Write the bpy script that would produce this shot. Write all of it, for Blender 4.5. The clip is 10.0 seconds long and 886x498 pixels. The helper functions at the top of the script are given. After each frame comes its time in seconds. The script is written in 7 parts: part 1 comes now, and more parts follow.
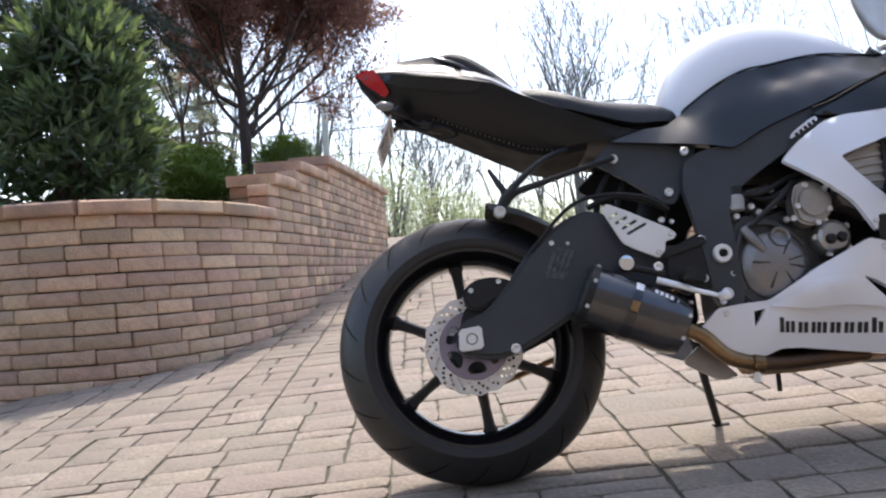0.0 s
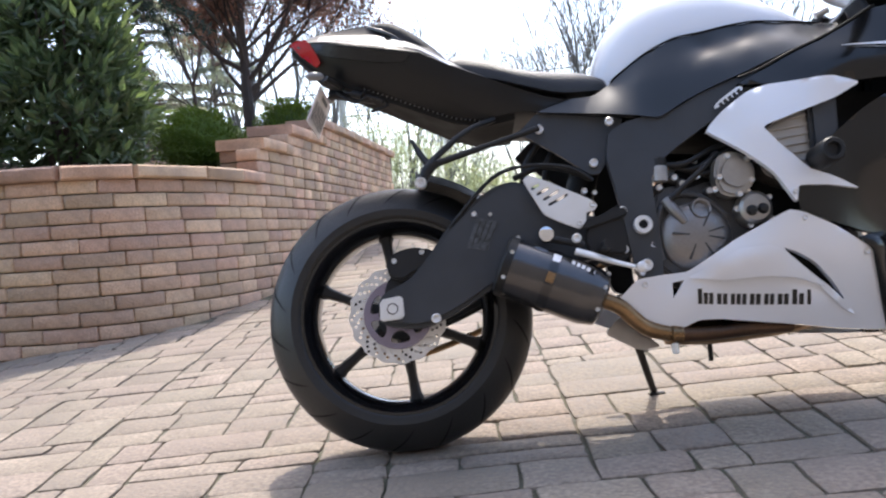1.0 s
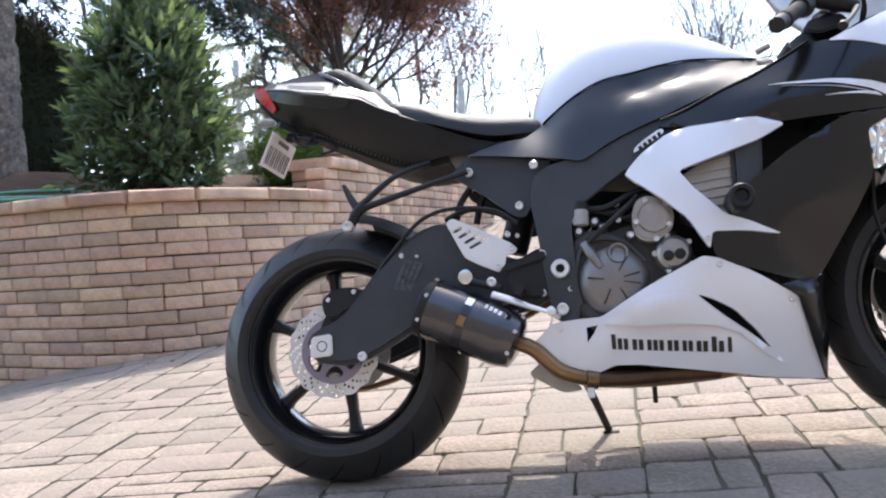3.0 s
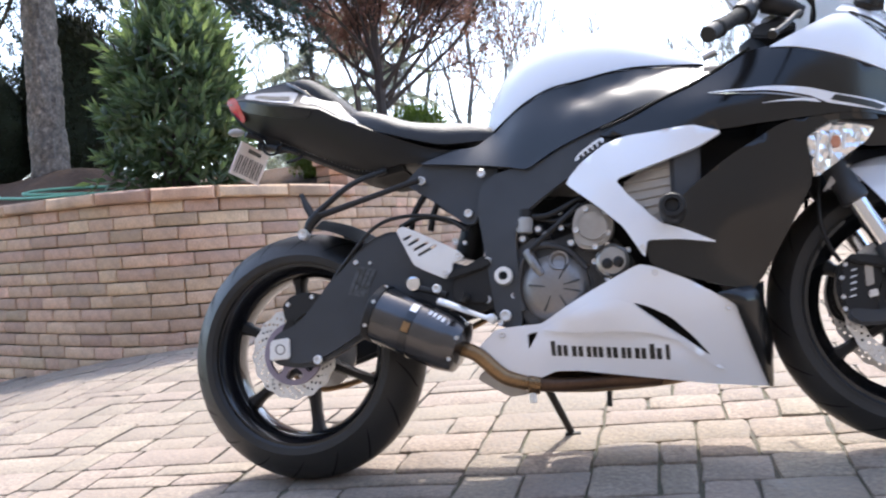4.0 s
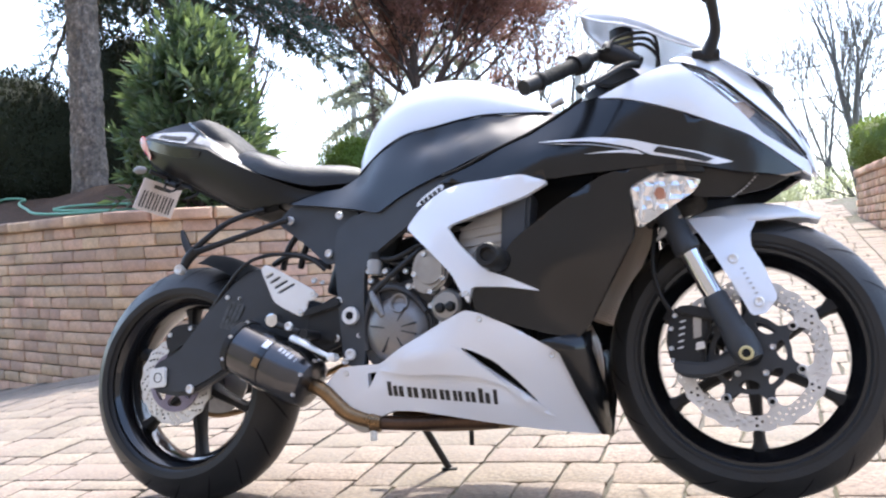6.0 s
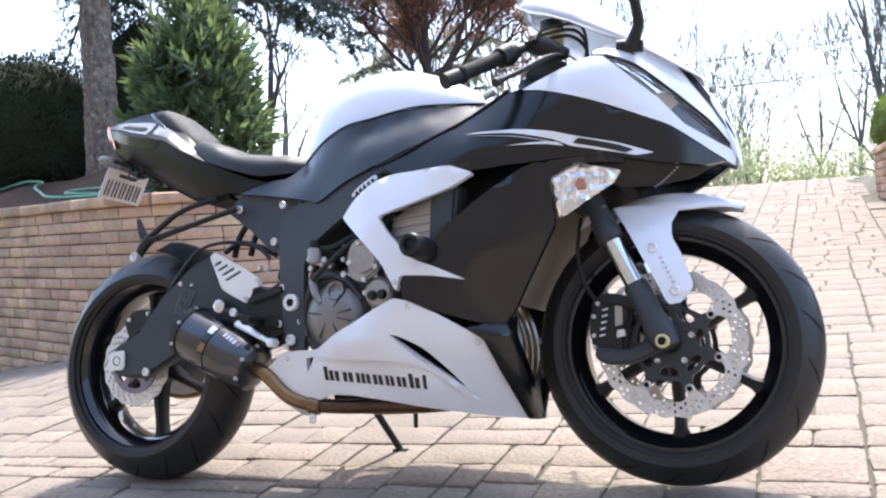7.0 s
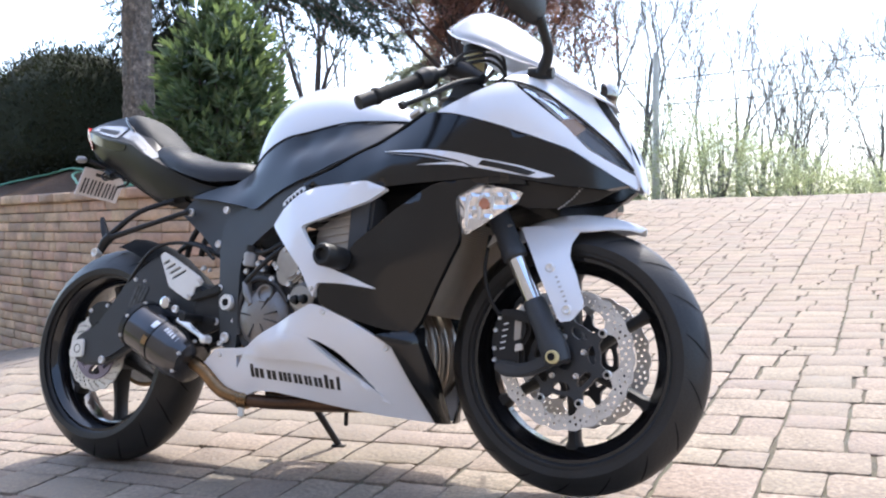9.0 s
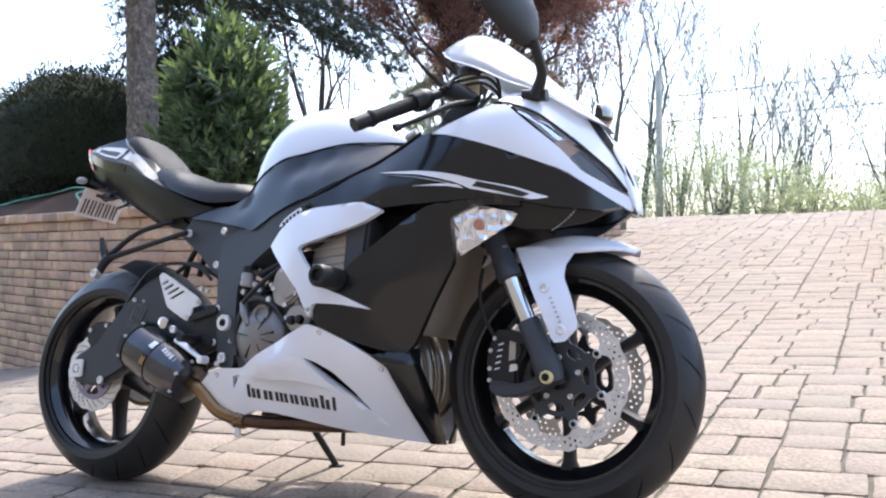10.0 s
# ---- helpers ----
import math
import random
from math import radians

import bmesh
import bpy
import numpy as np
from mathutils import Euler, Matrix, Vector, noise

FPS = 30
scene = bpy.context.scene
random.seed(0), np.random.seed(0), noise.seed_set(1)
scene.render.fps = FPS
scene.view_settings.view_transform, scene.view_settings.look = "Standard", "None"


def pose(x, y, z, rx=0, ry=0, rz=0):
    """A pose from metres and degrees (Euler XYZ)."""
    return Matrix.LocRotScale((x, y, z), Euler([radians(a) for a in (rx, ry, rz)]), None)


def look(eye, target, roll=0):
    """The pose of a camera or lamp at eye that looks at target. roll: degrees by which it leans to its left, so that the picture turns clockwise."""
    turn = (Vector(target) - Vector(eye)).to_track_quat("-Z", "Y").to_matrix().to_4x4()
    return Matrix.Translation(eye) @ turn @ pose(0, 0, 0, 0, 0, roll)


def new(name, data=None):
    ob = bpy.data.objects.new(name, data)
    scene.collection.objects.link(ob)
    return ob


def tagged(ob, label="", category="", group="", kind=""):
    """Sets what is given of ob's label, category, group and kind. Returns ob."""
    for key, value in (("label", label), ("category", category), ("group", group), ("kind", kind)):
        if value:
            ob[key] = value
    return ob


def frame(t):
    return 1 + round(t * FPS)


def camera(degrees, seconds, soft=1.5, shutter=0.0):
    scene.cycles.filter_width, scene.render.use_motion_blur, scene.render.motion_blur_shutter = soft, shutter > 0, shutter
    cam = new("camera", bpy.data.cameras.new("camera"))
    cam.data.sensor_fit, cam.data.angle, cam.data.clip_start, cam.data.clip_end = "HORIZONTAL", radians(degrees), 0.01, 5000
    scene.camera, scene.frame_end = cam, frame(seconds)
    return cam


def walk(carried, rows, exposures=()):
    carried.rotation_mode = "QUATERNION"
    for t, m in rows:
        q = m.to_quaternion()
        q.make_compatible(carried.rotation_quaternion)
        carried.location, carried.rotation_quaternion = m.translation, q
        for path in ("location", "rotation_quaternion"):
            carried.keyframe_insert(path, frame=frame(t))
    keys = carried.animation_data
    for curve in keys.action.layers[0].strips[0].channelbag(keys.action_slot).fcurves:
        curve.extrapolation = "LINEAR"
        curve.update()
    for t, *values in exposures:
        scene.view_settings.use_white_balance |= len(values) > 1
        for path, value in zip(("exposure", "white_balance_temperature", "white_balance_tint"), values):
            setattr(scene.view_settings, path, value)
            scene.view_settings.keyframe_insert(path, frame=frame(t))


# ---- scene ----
cam = camera(53.3, 10.0, soft=2.15, shutter=0.5)
PATH = [
    (0, (-0.095, -1.919, 0.468), (-0.048, 0.079, 0.515), -3.8),
    (0.5, (0.014, -1.927, 0.468), (0.022, 0.073, 0.464), -4.0),
    (1, (0.139, -1.936, 0.476), (0.115, 0.064, 0.437), -3.7),
    (1.5, (0.257, -1.948, 0.492), (0.154, 0.049, 0.468), -5.0),
    (2, (0.407, -1.95, 0.515), (0.231, 0.042, 0.488), -4.0),
    (2.5, (0.521, -1.954, 0.526), (0.266, 0.03, 0.509), -3.5),
    (4, (0.905, -1.946, 0.572), (0.407, -0.009, 0.53), -3.8),
    (4.5, (1.053, -1.93, 0.591), (0.527, -0.002, 0.526), -3.3),
    (5, (1.217, -1.906, 0.609), (0.569, -0.015, 0.575), -2.7),
    (5.5, (1.339, -1.873, 0.611), (0.689, 0.018, 0.59), -2.1),
    (5.7, (1.381, -1.862, 0.61), (0.711, 0.022, 0.601), -2.3),
    (6.8, (1.643, -1.801, 0.629), (0.888, 0.051, 0.592), -2.8),
    (7, (1.685, -1.801, 0.629), (0.907, 0.04, 0.574), -2.8),
    (7.5, (1.791, -1.78, 0.64), (0.978, 0.045, 0.552), -1.6),
    (8, (1.896, -1.762, 0.649), (1.047, 0.047, 0.574), -0.5),
    (8.5, (1.969, -1.758, 0.655), (1.081, 0.032, 0.588), -0.1),
    (9, (2.028, -1.759, 0.66), (1.124, 0.024, 0.599), -0.5),
    (9.5, (2.049, -1.757, 0.664), (1.14, 0.023, 0.621), -0.5),
    (10, (2.053, -1.758, 0.668), (1.139, 0.02, 0.646), -0.6),
]
walk(cam, [(t, look(eye, target, roll)) for t, eye, target, roll in PATH],
     [(0.0, 1.62, 6850, 10), (1.0, 1.86, 6800, 10), (2.5, 2.02, 6650, 10), (5.5, 2.37, 6580, 10), (7.5, 2.19, 6560, 10), (10.0, 2.09, 6560, 10)])

# ---- light ----
SUN_EL, SUN_AZ = 62.0, -3.0          # elevation, and degrees from +y towards +x
world = bpy.data.worlds.new("world")
scene.world = world
world.use_nodes = True
wn = world.node_tree
sky = wn.nodes.new("ShaderNodeTexSky")
sky.sky_type = "NISHITA"
sky.sun_disc = False
sky.sun_elevation = radians(SUN_EL)
sky.sun_rotation = radians(SUN_AZ)
sky.air_density, sky.dust_density, sky.ozone_density = 0.85, 1.9, 0.8
wn.nodes["Background"].inputs[1].default_value = 0.15
wn.links.new(sky.outputs[0], wn.nodes["Background"].inputs[0])
sun_data = bpy.data.lights.new("sun", "SUN")
sun_data.energy, sun_data.angle, sun_data.color = 1.34, radians(1.2), (1.0, 0.975, 0.94)
sun = new("sun", sun_data)
sun_to = Vector((math.sin(radians(SUN_AZ)) * math.cos(radians(SUN_EL)), math.cos(radians(SUN_AZ)) * math.cos(radians(SUN_EL)), math.sin(radians(SUN_EL))))
sun.matrix_world = look(sun_to * 30, (0, 0, 0))
scene.view_settings.exposure = 0.75


# ---- materials ----
def material(name, colour, rough=0.5, metal=0.0, vary=0.0, scale=20.0, fine=0.0, fine_scale=200.0, bump=0.0, bump_scale=150.0,
             coat=0.0, random=0.0, island=False, alpha=1.0, transmission=0.0, stain=None, hue=0.0, spec=0.5, glow=0.0):
    """Principled surface with value variation at two scales, a bump, and a shift per object or island."""
    m = bpy.data.materials.new(name)
    m.use_nodes = True
    nt, n, link = m.node_tree, m.node_tree.nodes, m.node_tree.links.new
    b = n["Principled BSDF"]
    b.inputs["Base Color"].default_value = (*colour, 1)
    b.inputs["Roughness"].default_value = rough
    b.inputs["Metallic"].default_value = metal
    b.inputs["Coat Weight"].default_value = coat
    b.inputs["Coat Roughness"].default_value = 0.08
    b.inputs["Specular IOR Level"].default_value = spec
    b.inputs["Transmission Weight"].default_value = transmission
    b.inputs["Alpha"].default_value = alpha
    tc = n.new("ShaderNodeTexCoord")
    out = None

    def noise_at(sc, detail=4.0):
        t = n.new("ShaderNodeTexNoise")
        t.inputs["Scale"].default_value = sc
        t.inputs["Detail"].default_value = detail
        link(tc.outputs["Object"], t.inputs["Vector"])
        return t.outputs["Fac"]

    def ranged(sock, lo, hi):
        r = n.new("ShaderNodeMapRange")
        r.inputs["From Min"].default_value, r.inputs["From Max"].default_value = 0.3, 0.7
        r.inputs["To Min"].default_value, r.inputs["To Max"].default_value = lo, hi
        link(sock, r.inputs["Value"])
        return r.outputs["Result"]

    def times(a, c):
        q = n.new("ShaderNodeMath")
        q.operation = "MULTIPLY"
        link(a, q.inputs[0])
        link(c, q.inputs[1])
        return q.outputs[0]

    if vary:
        out = ranged(noise_at(scale), 1 - vary, 1 + vary)
    if fine:
        f = ranged(noise_at(fine_scale, 2.0), 1 - fine, 1 + fine)
        out = times(out, f) if out else f
    rnd = None
    if random or hue:
        if island:
            src = n.new("ShaderNodeNewGeometry").outputs["Random Per Island"]
        else:
            src = n.new("ShaderNodeObjectInfo").outputs["Random"]
        rnd = src
        r = n.new("ShaderNodeMapRange")
        r.inputs["To Min"].default_value, r.inputs["To Max"].default_value = 1 - random, 1 + random
        link(src, r.inputs["Value"])
        out = times(out, r.outputs["Result"]) if out else r.outputs["Result"]
    if out:
        hsv = n.new("ShaderNodeHueSaturation")
        hsv.inputs["Color"].default_value = (*colour, 1)
        link(out, hsv.inputs["Value"])
        if hue and rnd:
            w = n.new("ShaderNodeTexWhiteNoise")
            w.noise_dimensions = "1D"
            link(rnd, w.inputs["W"])
            h = n.new("ShaderNodeMapRange")
            h.inputs["To Min"].default_value, h.inputs["To Max"].default_value = 0.5 - hue, 0.5 + hue
            link(w.outputs["Value"], h.inputs["Value"])
            link(h.outputs["Result"], hsv.inputs["Hue"])
        col = hsv.outputs["Color"]
        if stain:
            mix = n.new("ShaderNodeMix")
            mix.data_type = "RGBA"
            mix.inputs[7].default_value = (*stain[0], 1)
            link(col, mix.inputs[6])
            link(ranged(noise_at(stain[1], 5.0), 0.0, stain[2]), mix.inputs[0])
            col = mix.outputs[2]
        link(col, b.inputs["Base Color"])
        rr = n.new("ShaderNodeMath")
        rr.operation = "MULTIPLY"
        rr.inputs[1].default_value = rough
        link(out, rr.inputs[0])
        rr.use_clamp = True
        link(rr.outputs[0], b.inputs["Roughness"])
    if bump:
        bp = n.new("ShaderNodeBump")
        bp.inputs["Strength"].default_value = bump
        bp.inputs["Distance"].default_value = 0.01
        link(noise_at(bump_scale, 6.0), bp.inputs["Height"])
        link(bp.outputs["Normal"], b.inputs["Normal"])
    if glow:
        # thin leaves let part of the light through
        tr, mx = n.new("ShaderNodeBsdfTranslucent"), n.new("ShaderNodeMixShader")
        tr.inputs["Color"].default_value = (min(1, colour[0] * 1.9), min(1, colour[1] * 1.9), colour[2] * 1.2, 1)
        mx.inputs[0].default_value = glow
        link(b.outputs["BSDF"], mx.inputs[1])
        link(tr.outputs["BSDF"], mx.inputs[2])
        link(mx.outputs["Shader"], n["Material Output"].inputs["Surface"])
    return m


M = {}
M["paver"] = material("paver", (0.266, 0.219, 0.176), 0.88, vary=0.12, scale=9.0, fine=0.34, fine_scale=90, bump=0.55, bump_scale=75, random=0.17, hue=0.012, spec=0.3, stain=((0.23, 0.185, 0.15), 1.7, 0.45))
M["paver_rest"] = material("paver_rest", (0.266, 0.219, 0.176), 0.88, vary=0.12, scale=9.0, fine=0.34, fine_scale=90, bump=0.55, bump_scale=75, random=0.17, hue=0.012, spec=0.3, island=True, stain=((0.23, 0.185, 0.15), 1.7, 0.45))
M["joint"] = material("joint_sand", (0.105, 0.090, 0.070), 0.95, vary=0.4, scale=14, fine=0.25, bump=0.6, stain=((0.07, 0.085, 0.035), 2.2, 0.5))
M["brick"] = material("wall_brick", (0.63, 0.425, 0.29), 0.88, vary=0.16, scale=7, fine=0.16, fine_scale=140, bump=0.6, bump_scale=90, random=0.26, hue=0.014, spec=0.25, stain=((0.23, 0.17, 0.14), 5.0, 0.65))
M["brick_rest"] = material("wall_brick_rest", (0.63, 0.425, 0.29), 0.88, vary=0.16, scale=7, fine=0.16, fine_scale=140, bump=0.6, bump_scale=90, random=0.26, hue=0.014, spec=0.25, island=True, stain=((0.23, 0.17, 0.14), 5.0, 0.65))
# brown of the added wall out of view, set for what it reflects
M["unseen_wall"] = material("unseen_wall_brown", (0.175, 0.158, 0.145), 0.9, vary=0.2, scale=1.5, fine=0.2, fine_scale=30, bump=0.3, bump_scale=12)
M["mulch"] = material("mulch", (0.088, 0.060, 0.045), 0.95, spec=0.05, vary=0.3, scale=12, fine=0.4, fine_scale=90, bump=1.0, bump_scale=40)
M["grass"] = material("far_ground", (0.13, 0.13, 0.065), 0.95, spec=0.05, vary=0.3, scale=0.6, fine=0.3, fine_scale=8, bump=0.6, bump_scale=5)
M["bark"] = material("bark", (0.27, 0.22, 0.18), 0.92, vary=0.45, scale=16, fine=0.45, fine_scale=55, bump=1.0, bump_scale=22, stain=((0.06, 0.048, 0.04), 26.0, 0.85))
M["bark_dark"] = material("plum_bark", (0.075, 0.055, 0.048), 0.9, vary=0.3, scale=12, fine=0.2, bump=0.5)
M["twig"] = material("bare_bark", (0.145, 0.134, 0.126), 0.92, vary=0.25, scale=3, bump=0.4)
# bark of the far saplings, lightened so its colour carries the haze
M["hazy_twig"] = material("hazy_bark", (0.36, 0.35, 0.33), 0.92, vary=0.2, scale=2)
M["violet"] = material("violet_anodised", (0.27, 0.24, 0.31), 0.35, metal=0.8, vary=0.1)
M["plum"] = material("plum_leaf", (0.235, 0.125, 0.120), 0.6, glow=0.35, random=0.5, island=True, hue=0.03)
M["laurel"] = material("laurel_leaf", (0.082, 0.118, 0.066), 0.20, glow=0.36, random=0.45, island=True, hue=0.03)
M["laurel_new"] = material("laurel_new_leaf", (0.120, 0.165, 0.085), 0.20, glow=0.45, random=0.35, island=True, hue=0.02)
M["boxwood"] = material("boxwood_leaf", (0.118, 0.168, 0.034), 0.5, glow=0.35, random=0.45, island=True, hue=0.02)
M["yew"] = material("yew_leaf", (0.018, 0.024, 0.012), 0.7, glow=0.15, random=0.35, island=True, hue=0.02)
M["spruce"] = material("spruce_needle", (0.045, 0.075, 0.055), 0.7, random=0.45, island=True, hue=0.03)
# far pine and spring foliage: distance haze is mixed into these pale colours
M["pine"] = material("hazy_pine_needle", (0.28, 0.30, 0.27), 0.7, glow=0.35, random=0.35, island=True, hue=0.02)
M["spring"] = material("hazy_spring_leaf", (0.37, 0.40, 0.295), 0.7, glow=0.25, random=0.35, island=True, hue=0.03)
M["pole"] = material("weathered_pole", (0.60, 0.565, 0.51), 0.9, vary=0.2, scale=4, bump=0.3)
M["hose"] = material("green_hose", (0.17, 0.42, 0.29), 0.45, vary=0.1, scale=30)
M["tyre"] = material("tyre_rubber", (0.0185, 0.0185, 0.0188), 0.43, spec=0.42, vary=0.15, scale=14, fine=0.12, bump=0.12, bump_scale=220)
M["gloss_black"] = material("gloss_black", (0.006, 0.006, 0.007), 0.14, coat=0.5, vary=0.1, scale=8)
M["satin_black"] = material("satin_black_paint", (0.0075, 0.0074, 0.0076), 0.19, spec=0.5, vary=0.10, scale=6, bump=0.02, bump_scale=400)
M["tail_black"] = material("tail_black_plastic", (0.008, 0.008, 0.0085), 0.36, spec=0.32, vary=0.12, scale=8, bump=0.03, bump_scale=400)
M["knee_black"] = material("polished_black_paint", (0.007, 0.007, 0.0078), 0.33, coat=0.2, spec=0.55, vary=0.10, scale=6, bump=0.02, bump_scale=400)
M["frame_black"] = material("frame_black", (0.038, 0.042, 0.048), 0.46, spec=0.42, vary=0.12, scale=14, bump=0.05, bump_scale=600)
M["plastic"] = material("black_plastic", (0.009, 0.009, 0.0095), 0.5, spec=0.4, vary=0.15, scale=18, bump=0.1, bump_scale=500)
M["dark"] = material("dark_inside", (0.008, 0.008, 0.008), 0.7, spec=0.2, vary=0.2, scale=10)
M["vinyl"] = material("seat_vinyl", (0.009, 0.009, 0.010), 0.38, spec=0.45, vary=0.1, scale=10, bump=0.25, bump_scale=700)
M["pad_vinyl"] = material("pad_vinyl", (0.016, 0.016, 0.017), 0.62, spec=0.4, vary=0.1, scale=10, bump=0.3, bump_scale=600)
M["tail_grey"] = material("pale_grey_plastic", (0.29, 0.295, 0.31), 0.25, coat=0.6, vary=0.03, scale=8)
M["lens_dull"] = material("dull_lens_plastic", (0.22, 0.22, 0.22), 0.3, vary=0.05, scale=30)
M["white"] = material("pearl_white", (0.75, 0.775, 0.83), 0.22, coat=0.7, vary=0.015, scale=5)
M["silver"] = material("cast_alloy", (0.40, 0.38, 0.355), 0.42, metal=0.9, vary=0.12, scale=25, bump=0.12, bump_scale=300)
M["steel"] = material("brushed_steel", (0.70, 0.685, 0.665), 0.44, metal=0.75, vary=0.1, scale=30, fine=0.06)
M["pad"] = material("aluminium_plate", (0.78, 0.78, 0.78), 0.42, metal=0.6, vary=0.04, scale=20)
M["chrome"] = material("chrome", (0.80, 0.80, 0.81), 0.10, metal=1.0, vary=0.04, scale=10)
M["cast_dark"] = material("dark_cast_case", (0.060, 0.061, 0.064), 0.48, metal=0.35, vary=0.2, scale=25, fine=0.1, bump=0.12, bump_scale=300)
M["cast_grey"] = material("grey_cast_cover", (0.275, 0.270, 0.268), 0.42, metal=0.75, vary=0.14, scale=18, fine=0.08, bump=0.10, bump_scale=300, stain=((0.17, 0.13, 0.10), 9.0, 0.5))
M["bottle"] = material("cloudy_plastic", (0.36, 0.36, 0.355), 0.42, vary=0.1, scale=30)
M["sooty_pipe"] = material("sooty_pipe", (0.105, 0.062, 0.040), 0.45, metal=0.8, vary=0.35, scale=11, fine=0.15, bump=0.08)
M["bronze"] = material("heat_tinted_pipe", (0.26, 0.165, 0.088), 0.34, metal=0.95, vary=0.3, scale=9, fine=0.1, bump=0.05)
M["dull_pipe"] = material("dull_header_steel", (0.30, 0.265, 0.225), 0.38, metal=0.95, vary=0.2, scale=12, bump=0.05)
M["carbon"] = material("carbon_can", (0.085, 0.083, 0.085), 0.22, metal=0.85, coat=0.4, vary=0.14, scale=22, fine=0.06, fine_scale=260)
M["label"] = material("faded_label", (0.055, 0.06, 0.064), 0.5, vary=0.5, scale=60, fine=0.4, fine_scale=150)
M["decal"] = material("black_decal", (0.012, 0.012, 0.012), 0.4, vary=0.1)
M["decal_white"] = material("white_decal", (0.75, 0.75, 0.76), 0.4, vary=0.05)
M["plate"] = material("number_plate", (0.72, 0.66, 0.64), 0.45, vary=0.05, scale=30)
M["red"] = material("tail_lens", (0.40, 0.003, 0.008), 0.2, spec=0.2, vary=0.1, scale=40)
M["amber"] = material("amber_bulb", (0.42, 0.15, 0.07), 0.25, vary=0.15, scale=60)
M["amber_dull"] = material("brown_marker", (0.30, 0.19, 0.12), 0.25, vary=0.1, scale=40)
M["brass"] = material("fluid_cup", (0.62, 0.52, 0.26), 0.4, vary=0.1, scale=20)
M["radiator"] = material("radiator_fins", (0.30, 0.255, 0.205), 0.6, metal=0.1, vary=0.2, scale=30)
M["glass"] = material("clear_lens", (0.85, 0.86, 0.87), 0.03, alpha=0.08, spec=0.35)
# half-opaque white puts the reflected sky into the clear screen's colour
M["screen"] = material("windscreen", (0.66, 0.68, 0.72), 0.08, transmission=0.5)
M["mirror"] = material("mirror_glass", (0.9, 0.9, 0.9), 0.02, metal=1.0)
M["leather_grip"] = material("rubber_grip", (0.012, 0.012, 0.012), 0.75, spec=0.25, vary=0.1, bump=0.4, bump_scale=300)


# ---- mesh helpers ----
def shade(me, angle=35.0):
    for p in me.polygons:
        p.use_smooth = True
    me.set_sharp_from_angle(angle=radians(angle))


def link_mesh(name, verts, faces, mat, parent=None, label="", smooth=True, angle=35.0):
    me = bpy.data.meshes.new(name)
    me.from_pydata([tuple(v) for v in verts], [], faces)
    me.materials.append(mat)
    if smooth:
        shade(me, angle)
    ob = new(name, me)
    if parent:
        ob.parent = parent
    return tagged(ob, label)


def part(name, bm, mat, parent=None, label="", angle=35.0):
    bmesh.ops.recalc_face_normals(bm, faces=bm.faces)
    me = bpy.data.meshes.new(name)
    bm.to_mesh(me)
    bm.free()
    me.materials.append(mat)
    shade(me, angle)
    ob = new(name, me)
    if parent:
        ob.parent = parent
    return tagged(ob, label)


def empty(name, label, category, at=(0, 0, 0), group=""):
    ob = new(name)
    ob.matrix_basis = Matrix.Translation(at) if not isinstance(at, Matrix) else at
    return tagged(ob, label, category, group)


def smooth01(v):
    v = max(0.0, min(1.0, v))
    return v * v * (3 - 2 * v)


# ---- ground ----
CREST = 8.5


def ground_z(x, y):
    """Height of the paved slope, which rises away from the bike to a crest and falls behind it."""
    xx = max(-6.0, min(9.0, x))
    left = smooth01((1.6 - xx) / 2.4)
    yy = min(y, CREST)
    z = -0.029 + 0.0467 * (1 - 0.5 * smooth01((yy - 2.0) / 4.0)) * xx + 0.083 * max(yy, -8.0)
    d = max(0.0, yy - 3.0)
    z += 0.03 * d * smooth01(d / 1.2) + 0.03 * left * smooth01(d / 4.0)
    z -= 0.11 * max(0.0, min(0.8, -1.4 - x)) ** 2 + 0.13 * max(0.0, min(4.0, -2.2 - x))
    if y > CREST:
        d = y - CREST
        z += 0.13 * min(d, 1.0) * (1 - 0.5 * min(d, 1.0)) - 0.09 * max(0.0, min(d, 40.0) - 0.7)
    return z


def sheet(name, x0, x1, y0, y1, nx, ny, zf, mat, label):
    v = [(x0 + (x1 - x0) * i / nx, y0 + (y1 - y0) * j / ny) for j in range(ny + 1) for i in range(nx + 1)]
    v = [(x, y, zf(x, y)) for x, y in v]
    f = [(j * (nx + 1) + i, j * (nx + 1) + i + 1, (j + 1) * (nx + 1) + i + 1, (j + 1) * (nx + 1) + i) for j in range(ny) for i in range(nx)]
    return tagged(link_mesh(name, v, f, mat), label, name, kind="structure")


def warp(u):
    """Even steps near the middle that grow towards the horizon."""
    return math.copysign(abs(u) ** 3 * 400.0 + abs(u) * 14.0, u)


gv, NG = [], 90
for j in range(NG + 1):
    for i in range(NG + 1):
        gx, gy = warp(2 * i / NG - 1) + 1.0, warp(2 * j / NG - 1) + 5.0
        gv.append((gx, gy, ground_z(gx, gy) - 0.12))
gf = [(j * (NG + 1) + i, j * (NG + 1) + i + 1, (j + 1) * (NG + 1) + i + 1, (j + 1) * (NG + 1) + i) for j in range(NG) for i in range(NG)]
tagged(link_mesh("ground", gv, gf, M["grass"]), "rough grassy ground falling away behind the crest", "ground", kind="structure")
DRIVE_X = 9.0
drive = sheet("driveway", -6.0, DRIVE_X, -8.6, CREST + 1.6, 75, 98, lambda x, y: ground_z(x, y) - 0.008, M["joint"], "sandy bedding and joints of the paved driveway slope")

